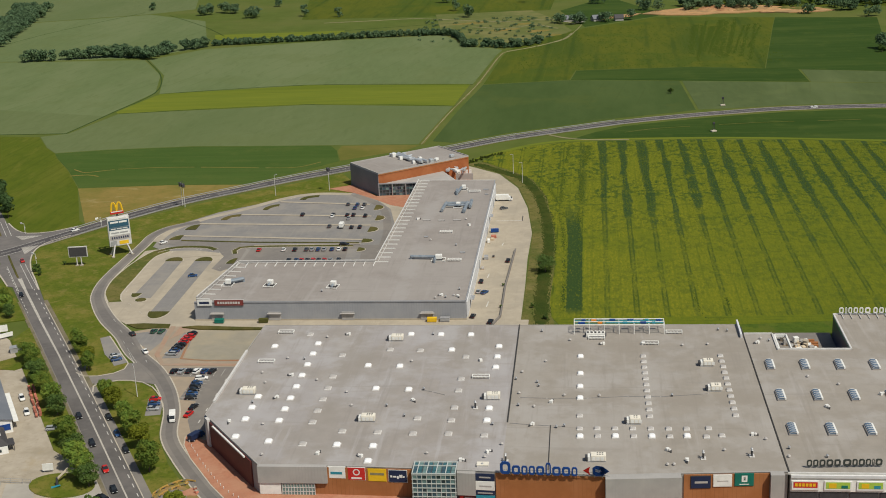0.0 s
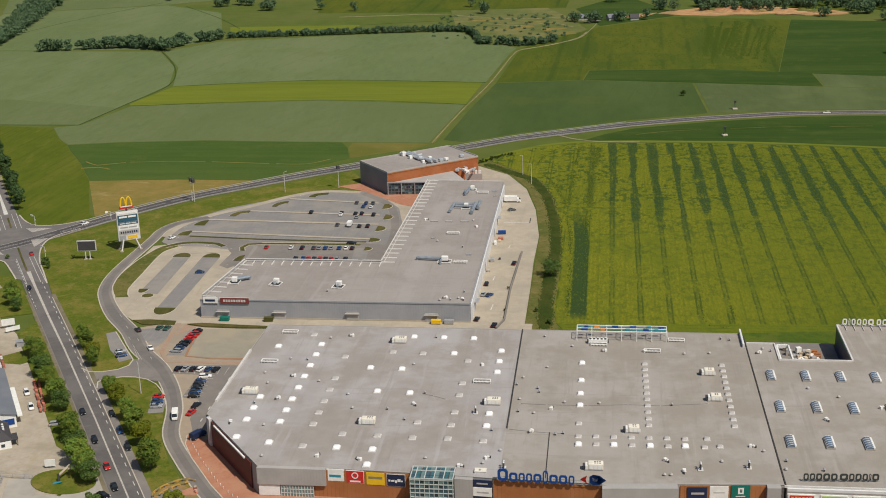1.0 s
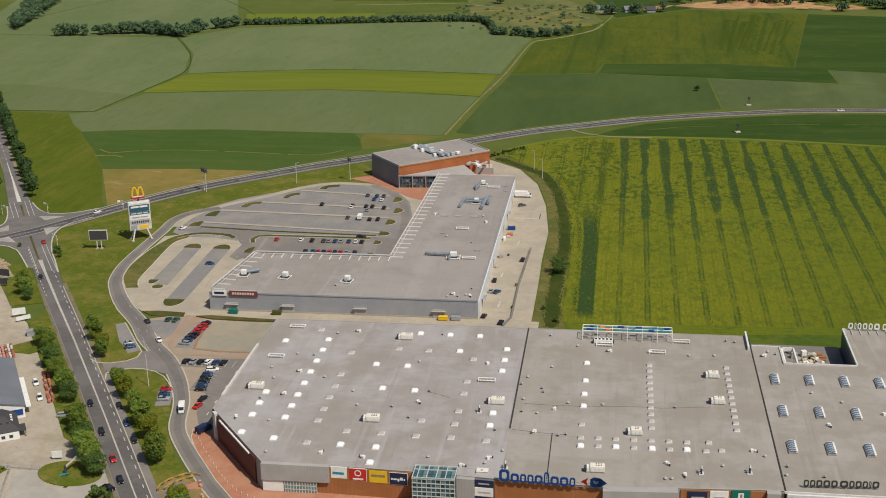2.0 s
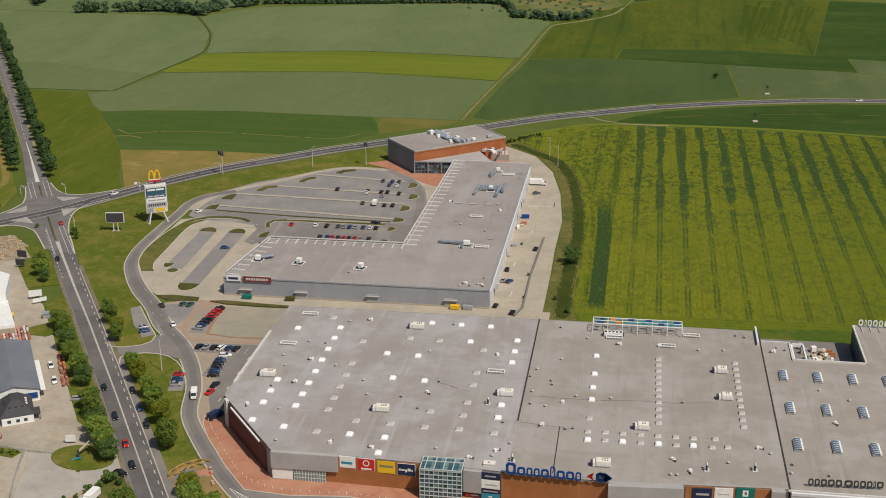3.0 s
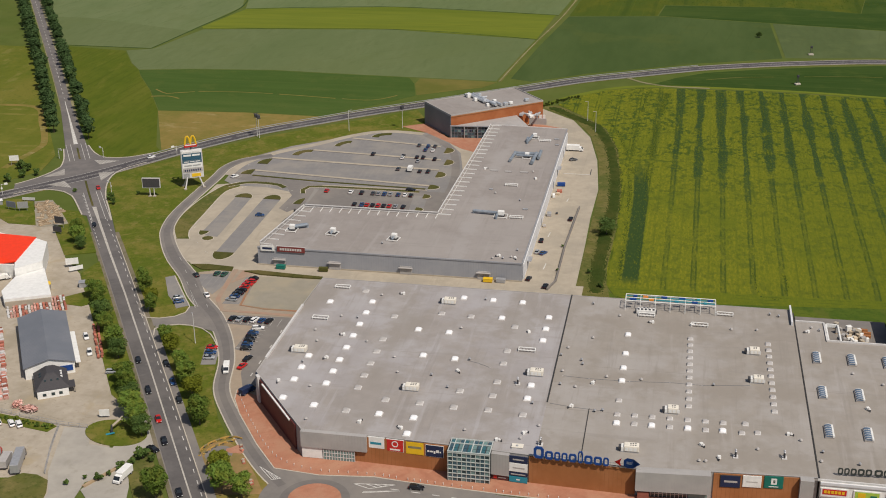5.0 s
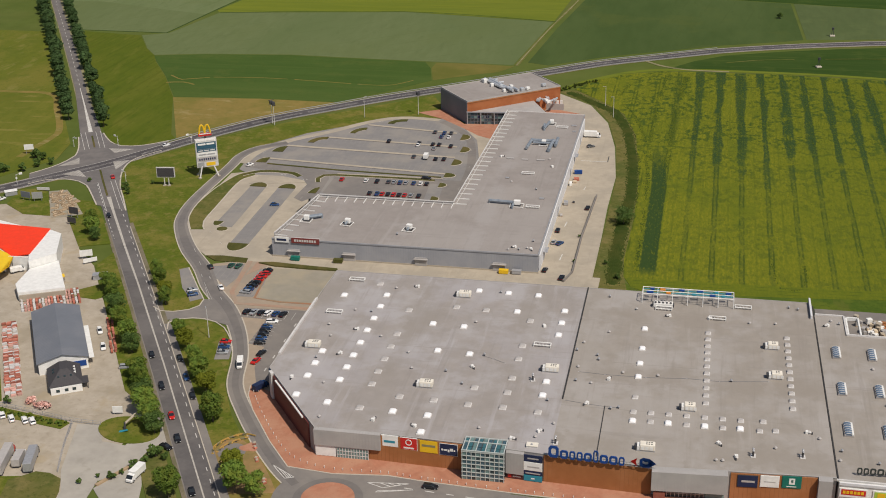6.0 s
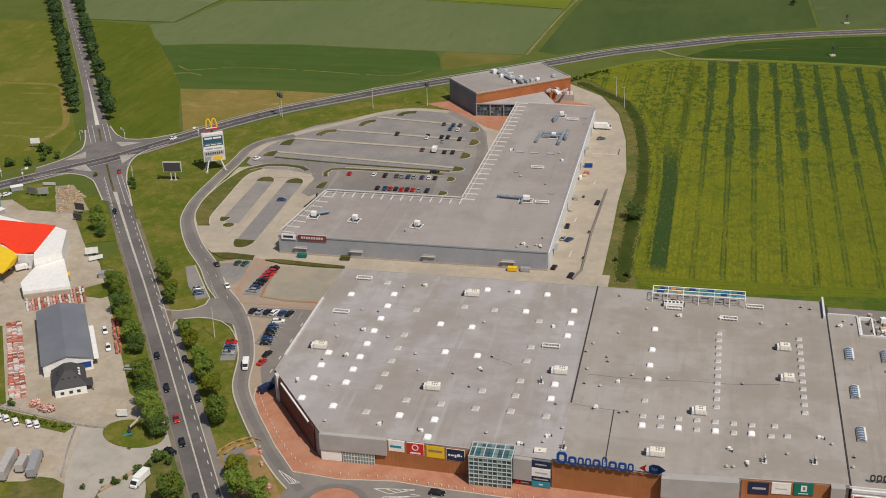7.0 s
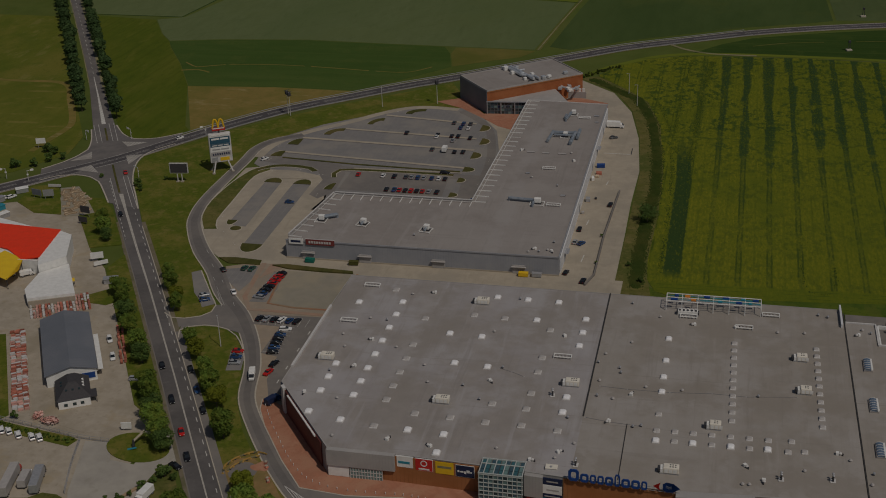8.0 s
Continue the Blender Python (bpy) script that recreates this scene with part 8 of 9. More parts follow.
make_van(53.2, 302.5, 0.2, 0, "white lorry at the loading docks", M_CAR["white"], M_WHITE, 8.4, 3.2, 1.2)
make_van(-47.8, -20.2, 0.22, 260, "white box lorry parked by the driveway", M_CAR["white"], M_WHITE, 7.4, 2.9, 1.15)
make_van(-85.4, -18.4, 0.2, 101.6, "white delivery lorry in the truck yard", M_CAR["white"], M_DOMEGREY, 8.0, 3.0, 1.2)
make_van(-81.6, -18.2, 0.2, 107, "dark grey tarpaulin lorry in the truck yard", M_CAR["grey"], M_GALV, 12.5, 3.4, 1.25)
make_van(-89.3, -20, 0.2, 102.7, "long pale trailer lorry with a red cab", M_CAR["red"], M_DOMEGREY, 15, 3.7, 1.25)
# van added to darken the shadowed ground at the store corner
make_van(-28.6, 34.6, 0.2, 62, "dark blue van added to deepen the store corner's shade", M_CAR["blue"], M_NAVY, 6.0, 2.5, 1.0)

for x, y, a in ((-202.5, 176, 62), (-200.2, 177.4, 60), (-205, 174.6, 62), (-207.6, 173, 64)):
    car(x, y, a, "white", "estate", 0.2, "white car parked in the north yard")
make_van(-153.6, 106.4, 0.2, 40, "white van beside the yellow canopy", M_CAR["white"], M_WHITE, 5.6, 2.4, 1.0)
make_van(-160.4, 104.6, 0.2, 35, "white van under the yellow canopy", M_CAR["white"], M_WHITE, 5.2, 2.3, 1.0)

# ---------------------------------------------------------------- trees
rng = np.random.default_rng(7)


def leaf_cards(centres, normals, size):
    """Small four-cornered leaf tufts: vertices and faces."""
    n = len(centres)
    side = rng.normal(size=(n, 3))
    u = np.cross(normals, side)
    u /= np.linalg.norm(u, axis=1)[:, None] + 1e-9
    v = np.cross(normals, u)
    v /= np.linalg.norm(v, axis=1)[:, None] + 1e-9
    a = (size * rng.uniform(0.6, 1.3, n))[:, None]
    b = a * rng.uniform(0.55, 1.0, n)[:, None]
    bend = normals * a * 0.25
    corners = np.stack([centres - u * a, centres - v * b + bend, centres + u * a, centres + v * b + bend * rng.uniform(-1, 1, n)[:, None]], 1)
    return corners.reshape(-1, 3), np.arange(4 * n).reshape(-1, 4)


def crown_points(n, height, radius, base, lobes, full=1.0):
    """Tuft places over the lobes of a crown, with outward normals."""
    pts, nor = [], []
    mid = (base + height) / 2
    for k in range(lobes):
        a, t = 2.4 * k + rng.uniform(-.5, .5), rng.uniform(-0.75, 0.85)
        rr = radius * 0.62 * math.sqrt(max(0.05, 1 - t * t)) * rng.uniform(0.6, 1.15)
        c = np.array([rr * math.cos(a), rr * math.sin(a), mid + t * (height - base) * 0.4])
        r = radius * rng.uniform(0.34, 0.55) * full
        m = n // lobes
        d = rng.normal(size=(m, 3))
        d /= np.linalg.norm(d, axis=1)[:, None]
        d[:, 2] = np.abs(d[:, 2]) * np.where(rng.random(m) < 0.75, 1, -1)
        pts.append(c + d * r * rng.uniform(0.72, 1.08, m)[:, None] * np.array([1, 1, 0.85]))
        tilt = d + rng.normal(size=(m, 3)) * 0.45
        nor.append(tilt / np.linalg.norm(tilt, axis=1)[:, None])
    return np.concatenate(pts), np.concatenate(nor)


def mesh_of(name, verts, faces, mat):
    me = bpy.data.meshes.new(name)
    me.from_pydata(verts.tolist(), [], faces.tolist())
    me.materials.append(mat)
    return me


def make_tree(height, radius, mat, label, group="", n=3200, lobes=15, size=0.29):
    t = thing("tree", 0, 0, 0, 0, label, "tree", group)
    bm = bmesh.new()
    top = height * 0.55
    rod(bm, (0, 0, -0.2), (0.1, 0.05, height * 0.25), 0.24, 0.19, 7)
    rod(bm, (0.1, 0.05, height * 0.25), (0, 0.15, top), 0.19, 0.1, 7)
    trunk = part("trunk", bm, M_BARK, t)
    for k in range(6):
        a = k * 1.05 + rng.uniform(-.3, .3)
        z = height * rng.uniform(0.25, 0.5)
        bm = bmesh.new()
        rod(bm, (0.05, 0.08, z), (radius * 0.6 * math.cos(a), radius * 0.6 * math.sin(a), z + height * rng.uniform(0.15, 0.3)), 0.09, 0.03, 5)
        part("limb", bm, M_BARK, trunk)
    p, q = crown_points(n, height, radius, height * 0.22, lobes)
    v, f = leaf_cards(p, q, np.full(len(p), size))
    crown = new("crown", mesh_of("crown", v, f, mat))
    crown.parent = t
    return t


def grove(makers, places, z=0.3):
    """Trees at (x, y, scale), taking the given ones in turn."""
    used = set()
    for k, (x, y, s) in enumerate(places):
        src = makers[k % len(makers)]
        m = pose(x, y, z, 0, 0, 67 * k + 13)
        if src.name in used:
            ob = copy_thing(src, m)
        else:
            used.add(src.name)
            src.matrix_basis = m
            ob = src
        ob.scale = (s * (0.92 + 0.16 * ((k * 37) % 10) / 10), s * (0.92 + 0.16 * ((k * 53) % 10) / 10), s)


road_trees = [make_tree(8.6, 3.9, M_LEAF, "leafy green roadside tree with a rounded crown", "roadside trees") for _ in range(2)] + [make_tree(7.8, 3.6, M_LEAFY, "yellow-green roadside tree with a rounded crown", "roadside trees")]
grove(road_trees, [(*main(s, n), k) for s, n, k in ((138, 8.4, .72), (148, 8.0, .82), (160, 8.4, .85), (166, 7.6, .8), (193, 8.6, .72), (204, 9.2, .95), (217, 10.2, .85), (228, 10.2, 1.0), (238, 10.6, 1.0), (255, 9.8, 1.1), (292, -9, 1.15), (286, 10.4, .95), (296, 9.2, 1.15), (300, 14, .9))])
green_trees = [make_tree(9.2, 4.0, M_LEAF, "dense green roadside tree with rounded crown", "roadside trees") for _ in range(2)] + [make_tree(8.8, 3.8, M_LEAFD, "dense dark green roadside tree on the verge", "roadside trees")]
grove(green_trees, [(*main(s, n), k) for s, n, k in ((77, -10.5, 0.79), (86, -11, 0.88), (94, -10.5, 0.65), (146, -10.8, 0.88), (153, -10, 0.84), (168, -10.6, 0.98), (178, -10.4, 0.84), (192, -9, 1.02), (200, -8.6, 0.84), (219, -9, 0.88), (226, -8.8, 0.93), (236, -9.2, 0.93), (243, -9.6, 0.98), (251, -9, 0.98), (256, -8.2, 0.84))])
avenue = [make_tree(11, 4.0, M_AVENUE, "dark green avenue tree beside the straight road", "avenue trees", 900, 11, 0.6) for _ in range(2)]
rows = []
for k in range(64):
    s = -62 - 9.6 * k
    if k > 1 and k not in (9, 17):
        rows.append((*main(s + rng.uniform(-2, 2), -9.6 + rng.uniform(-.8, .8)), rng.uniform(.75, 1.1)))
    if k not in (7, 22):
        rows.append((*main(s + rng.uniform(-2, 2), 6.9 + rng.uniform(-.6, .8)), rng.uniform(.7, 1.05)))
grove(avenue, rows)
lone = make_tree(7.0, 4.6, M_LEAFD, "broad dark lone tree at the field edge", "", 1500, 16)
lone.matrix_basis = pose(76.8, 192, 0.2)
bush = make_tree(3.6, 2.0, M_LEAFD, "dark round bush growing on grass", "bushes", 420, 8, 0.32)
grove([bush], [(-205, 221, 1.2), (-209, 214, 1.1), (-217, 211, 1.3), (-200, 225, 1.0), (-212, 232, 1.3), (-207, 230, 1.1), (78.5, 137, .6), (73, 150, .5), (-140, 207, .5), (152.9, 565.4, 1.1), (-170.5, 205, .6), (-113, 14, .7), (-106, 12, .7), (-46.3, -9.2, 1.15), (-43.2, -10.4, .7), (-48.4, -12.6, .6), (-50.2, -16.2, .8), (-52.4, -19.6, .45), (-54.2, -22.6, .7), (-58.6, -22.4, .4), (-62.6, -26.4, .5),
              (*main(38, 8.2), 1.0), (*main(44, 8.6), .8), (325, 709, 1.6), (60, 175, .35), (60.5, 150, .35)], 0.25)
pink = make_tree(2.0, 2.2, M_PINK, "pinkish red flowering shrub by the yard", "", 420, 9, 0.3)
pink.matrix_basis = pose(-93.6, 11.4, 0.2)
pink.scale = (1.7, 0.9, 0.8)
copy_thing(pink, pose(-98.6, 13.4, 0.2, 0, 0, 70)).scale = (0.95, 0.8, 0.9)


def wood(name, label, places, mat, tufts=300, size=0.8):
    """Far trees beyond counting: many uneven crowns in one mesh."""
    vs, fs, at = [], [], 0
    for x, y, h, r in places:
        p, q = crown_points(tufts, h, r * 0.9, h * 0.1, 7, 1.3)
        v, f = leaf_cards(p + np.array([x, y, 0.0]), q, np.full(len(p), size))
        vs.append(v), fs.append(f + at)
        at += len(v)
    ob = new(name, mesh_of(name, np.concatenate(vs), np.concatenate(fs), mat))
    return tagged(ob, label=label, category="trees", kind="stuff")


def along(pts, step, width, h0, h1, skip=0.0):
    out = []
    for x, y in curve(pts, step):
        if rng.random() < skip:
            continue
        h = rng.uniform(h0, h1)
        out.append((x + rng.uniform(-width, width), y + rng.uniform(-width, width), h, h * rng.uniform(0.38, 0.52)))
    return out


# distant trees, their haze carried by the leaf colour
wood("tree_belt", "dark green belt of trees between the fields", along([(-396, 769), (-366, 778), (-330, 784), (-300, 779), (-283, 768)], 2.0, 4, 6.5, 11.5, 0.12) + along([(-330, 786), (-290, 775), (-272, 806), (-250, 824)], 2.4, 4, 6.5, 11, 0.1), M_HAZEDLEAF)
wood("tree_belt", "long dark green hedgerow of trees", along([(-243, 833), (-185, 842), (-134, 849), (-82, 857), (-40, 860), (-20, 842), (-8, 787)], 1.5, 1.6, 3.6, 6.4, 0.05) + along([(-8, 791), (12, 783), (36, 780), (56, 800)], 1.7, 3.4, 3.6, 7.6, 0.08), M_HAZEDLEAF)
wood("far_wood", "dark wood beside the distant road", [(-452 - 72 * t - rng.uniform(-3, 6 + 34 * t), 802 + 330 * t + rng.uniform(-8, 8), rng.uniform(7, 12), rng.uniform(3.6, 5.5)) for t in rng.uniform(0, 1, 210)], M_HAZEDLEAF)
wood("far_trees", "scattered far trees in the meadows", [(x + rng.uniform(-6, 6), y + rng.uniform(-5, 5), rng.uniform(8, 13), rng.uniform(4.4, 6.6)) for x, y, n in ((-387, 1101, 1), (-312, 1046, 4), (-297, 1061, 3), (-284, 1055, 3), (-254, 1016, 4), (-242, 1103, 1), (-198, 1012, 1), (-153, 1005, 1), (-43, 1026, 1), (-19, 970, 2), (28, 1071, 1), (109, 1045, 2), (154, 986, 3), (73, 912, 2), (89, 900, 2), (97, 908, 1), (114, 914, 2), (133, 924, 1), (162, 974, 1), (203, 990, 2), (303, 932, 2), (358, 903, 2), (343, 947, 9), (329, 727, 3), (333, 716, 2), (-60, 1090, 2)) for _ in range(n)], M_HAZEDLEAF)
wood("far_wood", "dark far wood behind the sand pit", [(rng.uniform(190, 420), 1003 + rng.uniform(-22, 60) - 0.12 * k % 20, rng.uniform(7, 13), rng.uniform(4, 6.5)) for k in range(170)], M_HAZEDLEAF)
wood("shrub_line", "dark shrub line along the crop margin", along([(27, 377), (31, 384), (38, 393), (46, 401)], 0.6, 1.7, 0.6, 1.5), M_DITCHLEAF, 70, 0.3)
wood("scrub", "rough scrub patches in the far meadow", [(rng.uniform(-60, 70), rng.uniform(815, 960), rng.uniform(0.6, 1.8), rng.uniform(1.2, 3.4)) for _ in range(90)], M_HAZEDLEAF, 40, 0.6)

# ---------------------------------------------------------------- buildings across the main road
RA = math.degrees(math.atan2(D[1], D[0]))


def gable(parent, x0, x1, y0, y1, eave, ridge, wall_mat, roof_mat, over=0.5, pieces=True):
    """A gabled house along local x: wall, two roof slopes."""
    ym = (y0 + y1) / 2
    bm = bmesh.new()
    loft(bm, [[(x, y0, 0), (x, y1, 0), (x, y1, eave), (x, ym, ridge - 0.15), (x, y0, eave)] for x in (x0, x1)])
    part("wall", bm, wall_mat, parent)
    k = (ridge - eave) / (ym - y0)
    for side in (-1, 1):
        ye = y0 - over if side < 0 else y1 + over
        bm = bmesh.new()
        loft(bm, [[(x, ye, eave - over * k), (x, ye, eave - over * k + 0.22), (x, ym, ridge + 0.12), (x, ym, ridge - 0.1)] for x in (x0 - over, x1 + over)])
        part("roof_slope", bm, roof_mat, parent)


ware = thing("warehouse", *main(185, -31.5), 0.15, RA, "white warehouse with a blue-grey sheet gable roof", "warehouse")
gable(ware, -20.5, 20.5, -8, 8, 4.4, 6.6, M_WHITE, M_SLATE)
for k in range(5):
    w = part("window", a_box(-16 + 7.5 * k, -13 + 7.5 * k, 8.0, 8.12, 1.4, 2.8), M_GLASS, ware)
    part("sill", a_box(-16.1 + 7.5 * k, -12.9 + 7.5 * k, 8.0, 8.3, 1.25, 1.4), M_WHITE, w)
part("side_awning", a_box(-6, 19, 8.6, 10.2, 2.8, 3.0), M_WHITE, ware, "long white side awning")
part("sign_panel", a_box(20.52, 20.7, 3.2, 7.4, 1.2, 3.2), M_BLUE, ware, "blue panel on the gable")
house = thing("office_house", *main(214, -31.8), 0.15, RA, "small white office house with a dark hipped roof", "house")
part("wall", a_box(-7.4, 7.2, -6.2, 6.2, 0, 2.7), M_WHITE, house)
bm = bmesh.new()
e, r = 3.0, 6.6
c = [bm.verts.new(p) for p in ((-8, -6.8, e), (6.8, -6.8, e), (6.8, 6.8, e), (-8, 6.8, e), (-5.5, -1.5, r), (0.5, -1.5, r), (0.5, 1.5, r), (-5.5, 1.5, r))]
for f in ((0, 1, 5, 4), (1, 2, 6, 5), (2, 3, 7, 6), (3, 0, 4, 7), (4, 5, 6, 7), (3, 2, 1, 0)):
    bm.faces.new([c[i] for i in f])
part("roof", bm, M_DARKROOF, house)
part("eaves_band", a_box(-7.9, 6.1, -6.7, 6.7, 2.7, 3.0), M_WHITE, house)
for y in (-3.4, 0, 3.0):
    part("window", a_box(7.2, 7.32, y - 0.7, y + 0.7, 1.0, 2.1), M_GLASS, house)
for x, y in ((3.2, -2.5), (3.2, 0), (3.2, 2.5), (-3, -4.2), (-1, -4.2), (-3, 4.2), (-1, 4.2), (1, 4.2)):
    z = e + (r - e) * (0.53 if abs(x - 3.2) < .1 else 0.49)
    part("roof_window", a_box(x - 0.35, x + 0.35, y - 0.4, y + 0.4, z - 0.2, z + 0.35), M_WHITE if y > 3 else M_GLASS, house)
part("porch_roof", bevelled(1.5, 6.5, 6.4, 9.0, 2.6, 3.0, 0.1), M_DARKROOF, house, "dark porch roof")
for x in (2.0, 6.0):
    part("porch_post", a_box(x - .12, x + .12, 8.5, 8.74, 0, 2.6), M_DARK, house)
# hall with a red roof and a yellow one
house.scale = (0.95, 0.8, 0.88)
hall = thing("showroom_hall", -150, 120, 0.15, 0, "white hall with a bright red sloping roof", "hall")
P0 = (-150, 120)
bm = bmesh.new()
prism(bm, loc([(-153.5, 133.5), (-149.5, 108.5), (-158, 108.5), (-180, 118), (-205, 150), (-190, 146)], P0), 0, 5.6)
cut(bm)
part("wall", bm, M_WHITE, hall)
bm = bmesh.new()
v = [bm.verts.new((x - P0[0], y - P0[1], z)) for x, y, z in ((-153, 134.5, 7.0), (-149, 109.3, 7.0), (-157, 109.0, 5.6), (-166, 115.5, 6.4), (-186, 122, 5.6), (-200, 140, 6.0))]
f = bm.faces.new(v)
bm.normal_update()
if f.normal.z < 0:
    f.normal_flip()
bmesh.ops.solidify(bm, geom=[f], thickness=0.4)
cut(bm)
part("roof", bm, M_REDROOF, hall, "bright red sheet roof")
bm = bmesh.new()
prism(bm, loc([(-152.9, 134), (-146.5, 131), (-139, 112), (-146.2, 103), (-149.2, 109)], P0), 0, 6.7)
cut(bm)
part("end_wall", bm, M_WHITE, hall, "white rounded end wall")
for k in range(3):
    part("window", a_box(-139.9 - k * 2 - P0[0], -138.7 - k * 2 - P0[0], 106.2 - 1.6 * k - P0[1], 106.6 - 1.6 * k - P0[1], 1.0, 3.2), M_GLASS, hall)
bm = bmesh.new()
prism(bm, loc([(-146, 102.5), (-138.5, 112), (-124.3, 89.2), (-139.8, 82), (-144.6, 89)], P0), 0, 3.6)
part("annex", bm, M_WHITE, hall, "low white annex with a flat roof")
# beige sheet before the white front, shade put in as colour
bm = bmesh.new()
prism(bm, loc([(-139.5, 81.9), (-124.4, 89.1), (-124.1, 88.6), (-139.2, 81.4)], P0), 0.2, 2.6)
part("annex_front", bm, M_CONC, hall, "beige sheet giving the annex front its shade")
yel = thing("yellow_canopy", -163, 103, 0.15, 0, "yellow sheet canopy roof on posts", "canopy")
bm = bmesh.new()
v = [bm.verts.new(p) for p in ((7.0, 6.3, 5.6), (-3.5, 11.2, 6.2), (-9, -2, 5.2), (8.5, -9.5, 4.4), (9.5, -2, 4.8))]
f = bm.faces.new(v[::-1])
bmesh.ops.solidify(bm, geom=[f], thickness=0.3)
cut(bm)
part("roof", bm, M_YROOF, yel)
for x, y in ((6.4, 5.5), (-3, 10), (-8, -2), (8, -8.5)):
    bm = bmesh.new()
    rod(bm, (x, y, 0), (x, y, 4.7), 0.14)
    part("post", bm, M_DARK, yel)
ya = thing("awning", *main(131, -27), 0.15, RA, "small yellow awning beside the white hall", "awning")
part("cloth", bevelled(-1.4, 1.4, -1.2, 1.2, 2.4, 2.7, 0.08), M_YROOF, ya)
for x in (-1.2, 1.2):
    part("post", a_box(x - .06, x + .06, 0.9, 1.02, 0, 2.4), M_DARK, ya)


# stacks of bricks and pallets
def make_stack(mat, label):
    s = thing("brick_pallet", 0, 0, 0, 0, label, "pallet", "stacked pallets")
    for y in (-.3, .3):
        part("runner", a_box(-.8, .8, y - .07, y + .07, 0, .14), M_WOOD, s)
    for k in range(2):
        part("course", a_box(-.84 + .03 * k, .84 - .03 * k, -.4, .4 - .03 * k, .14 + .45 * k, .57 + .45 * k), mat, s)
    return s


reds, greys, pinks = [], [], []
for i in range(54):
    row = (reds, greys, reds, pinks, reds, greys, pinks)[(i * 5 // 2) % 7]
    for k in range(3):
        along_row, across = 1.03 * i + rng.uniform(-.08, .08), 0.95 + 1.76 * k + rng.uniform(-.25, .25)
        if rng.random() < 0.9:
            (row if rng.random() < 0.85 else greys).append(pose(-136.2 + 0.503 * along_row + 0.864 * across, 62.4 - 0.864 * along_row + 0.503 * across, 0.16, 0, 0, RA + 90 + rng.uniform(-4, 4)))
for i in range(20):
    column = (reds, greys, pinks, greys, reds, pinks, reds)[(i * 3) % 7]
    for k in range(7):
        s, n = 141.5 + k * 1.85 + rng.uniform(-.15, .15), -22.2 - i * 1.08 + rng.uniform(-.08, .08)
        if rng.random() < 0.88:
            (column if rng.random() < 0.85 else greys).append(pose(*main(s, n), 0.16, 0, 0, RA + rng.uniform(-4, 4)))
for k in range(13):
    for side in (-0.9, 0.9):
        if (k, side) not in ((3, 0.9), (8, -0.9)):
            reds.append(pose(-99 + 0.99 * k + 0.6 * side + rng.uniform(-.2, .2), 72.6 - 1.86 * k + 0.5 * side, 0.3, 0, 0, RA + rng.uniform(-6, 6)))
spread(make_stack(M_STACK, "reddish brick stack on a wooden pallet"), reds)
for ob in spread(make_stack(M_TRIM, "pale grey block stack on a wooden pallet"), greys) + spread(make_stack(M_PINK, "pinkish wrapped stack on a wooden pallet"), pinks):
    k = rng.uniform(0.6, 1.15)
    ob.scale = (rng.uniform(0.85, 1.05), rng.uniform(0.8, 1.05), k)
slab("rubble_ground", [(-183.5, 190.5), (-176, 193.6), (-168, 184), (-155.4, 167), (-160, 163.6), (-167.4, 161.4), (-175, 175)], 0.05, 0.32, M_PLOT, "pale trampled ground under timber and rubble", "ground")
slab("grass_patch", [(-195, 173), (-198, 191.6), (-184.6, 193.6), (-183.8, 189.6), (-175.4, 175.4), (-168.8, 163), (-181.8, 163.2)], 0.05, 0.31, M_GRASS, "green patch between the yard and the road", "verge")
timber = []
for k in range(58):
    u, v = rng.random(), rng.random()
    timber.append((-182 + 16 * u + (6.5 + 4 * u) * v, 189 - 26 * u + (3 + 3 * u) * v, rng.uniform(0, 180)))
src = thing("timber_pile", 0, 0, 0, 0, "pile of pale sawn timber boards", "timber pile", "timber piles")
for k in range(5):
    part("board", a_box(-1.5 + .2 * (k % 2), 1.4 + .3 * (k % 3), -.8 + .34 * k, -.5 + .34 * k, 0, .25 + .12 * (k % 3)), M_PALEWOOD if k % 2 else M_WOOD, src)
spread(src, [pose(x, y, 0.3, 0, 0, a) for x, y, a in timber])
for x, y, a, lab in ((-198.6, 163.6, 62, "blue"), (-192.5, 156.6, 62, "white"), (-203.5, 172, 60, "grey"), (-198.7, 184, 35, "white"), (*main(133.5, -12.8), RA + 80, "green-grey")):
    b = thing("storage_shed", x, y, 0.2, a, lab + " low storage shed with a flat lid", "shed", "sheds")
    part("wall", a_box(-2.6, 2.6, -1.3, 1.3, 0, 1.9), M_TEAL if lab == "blue" else M_GALV, b)
    part("lid", bevelled(-2.8, 2.8, -1.5, 1.5, 1.9, 2.15, 0.06), M_TEAL if lab == "blue" else (M_WHITE if lab == "white" else M_GALV), b)
for k in range(12):
    b = thing("container", -201 - 2.2 * (k % 6) + rng.uniform(-1, 1), 166 - 3.2 * (k // 6) - 1.6 * (k % 6) + rng.uniform(-1, 1), 0.2, 30 * k, ("white", "blue", "grey")[k % 3] + " small storage crate in the yard", "crate", "crates")
    part("body", bevelled(-1.2, 1.2, -.9, .9, 0, 1.2, 0.06), (M_WHITE, M_TEAL, M_GALV)[k % 3], b)
    part("lid", a_box(-1.25, 1.25, -.95, .95, 1.2, 1.3), M_DOMEGREY, b)


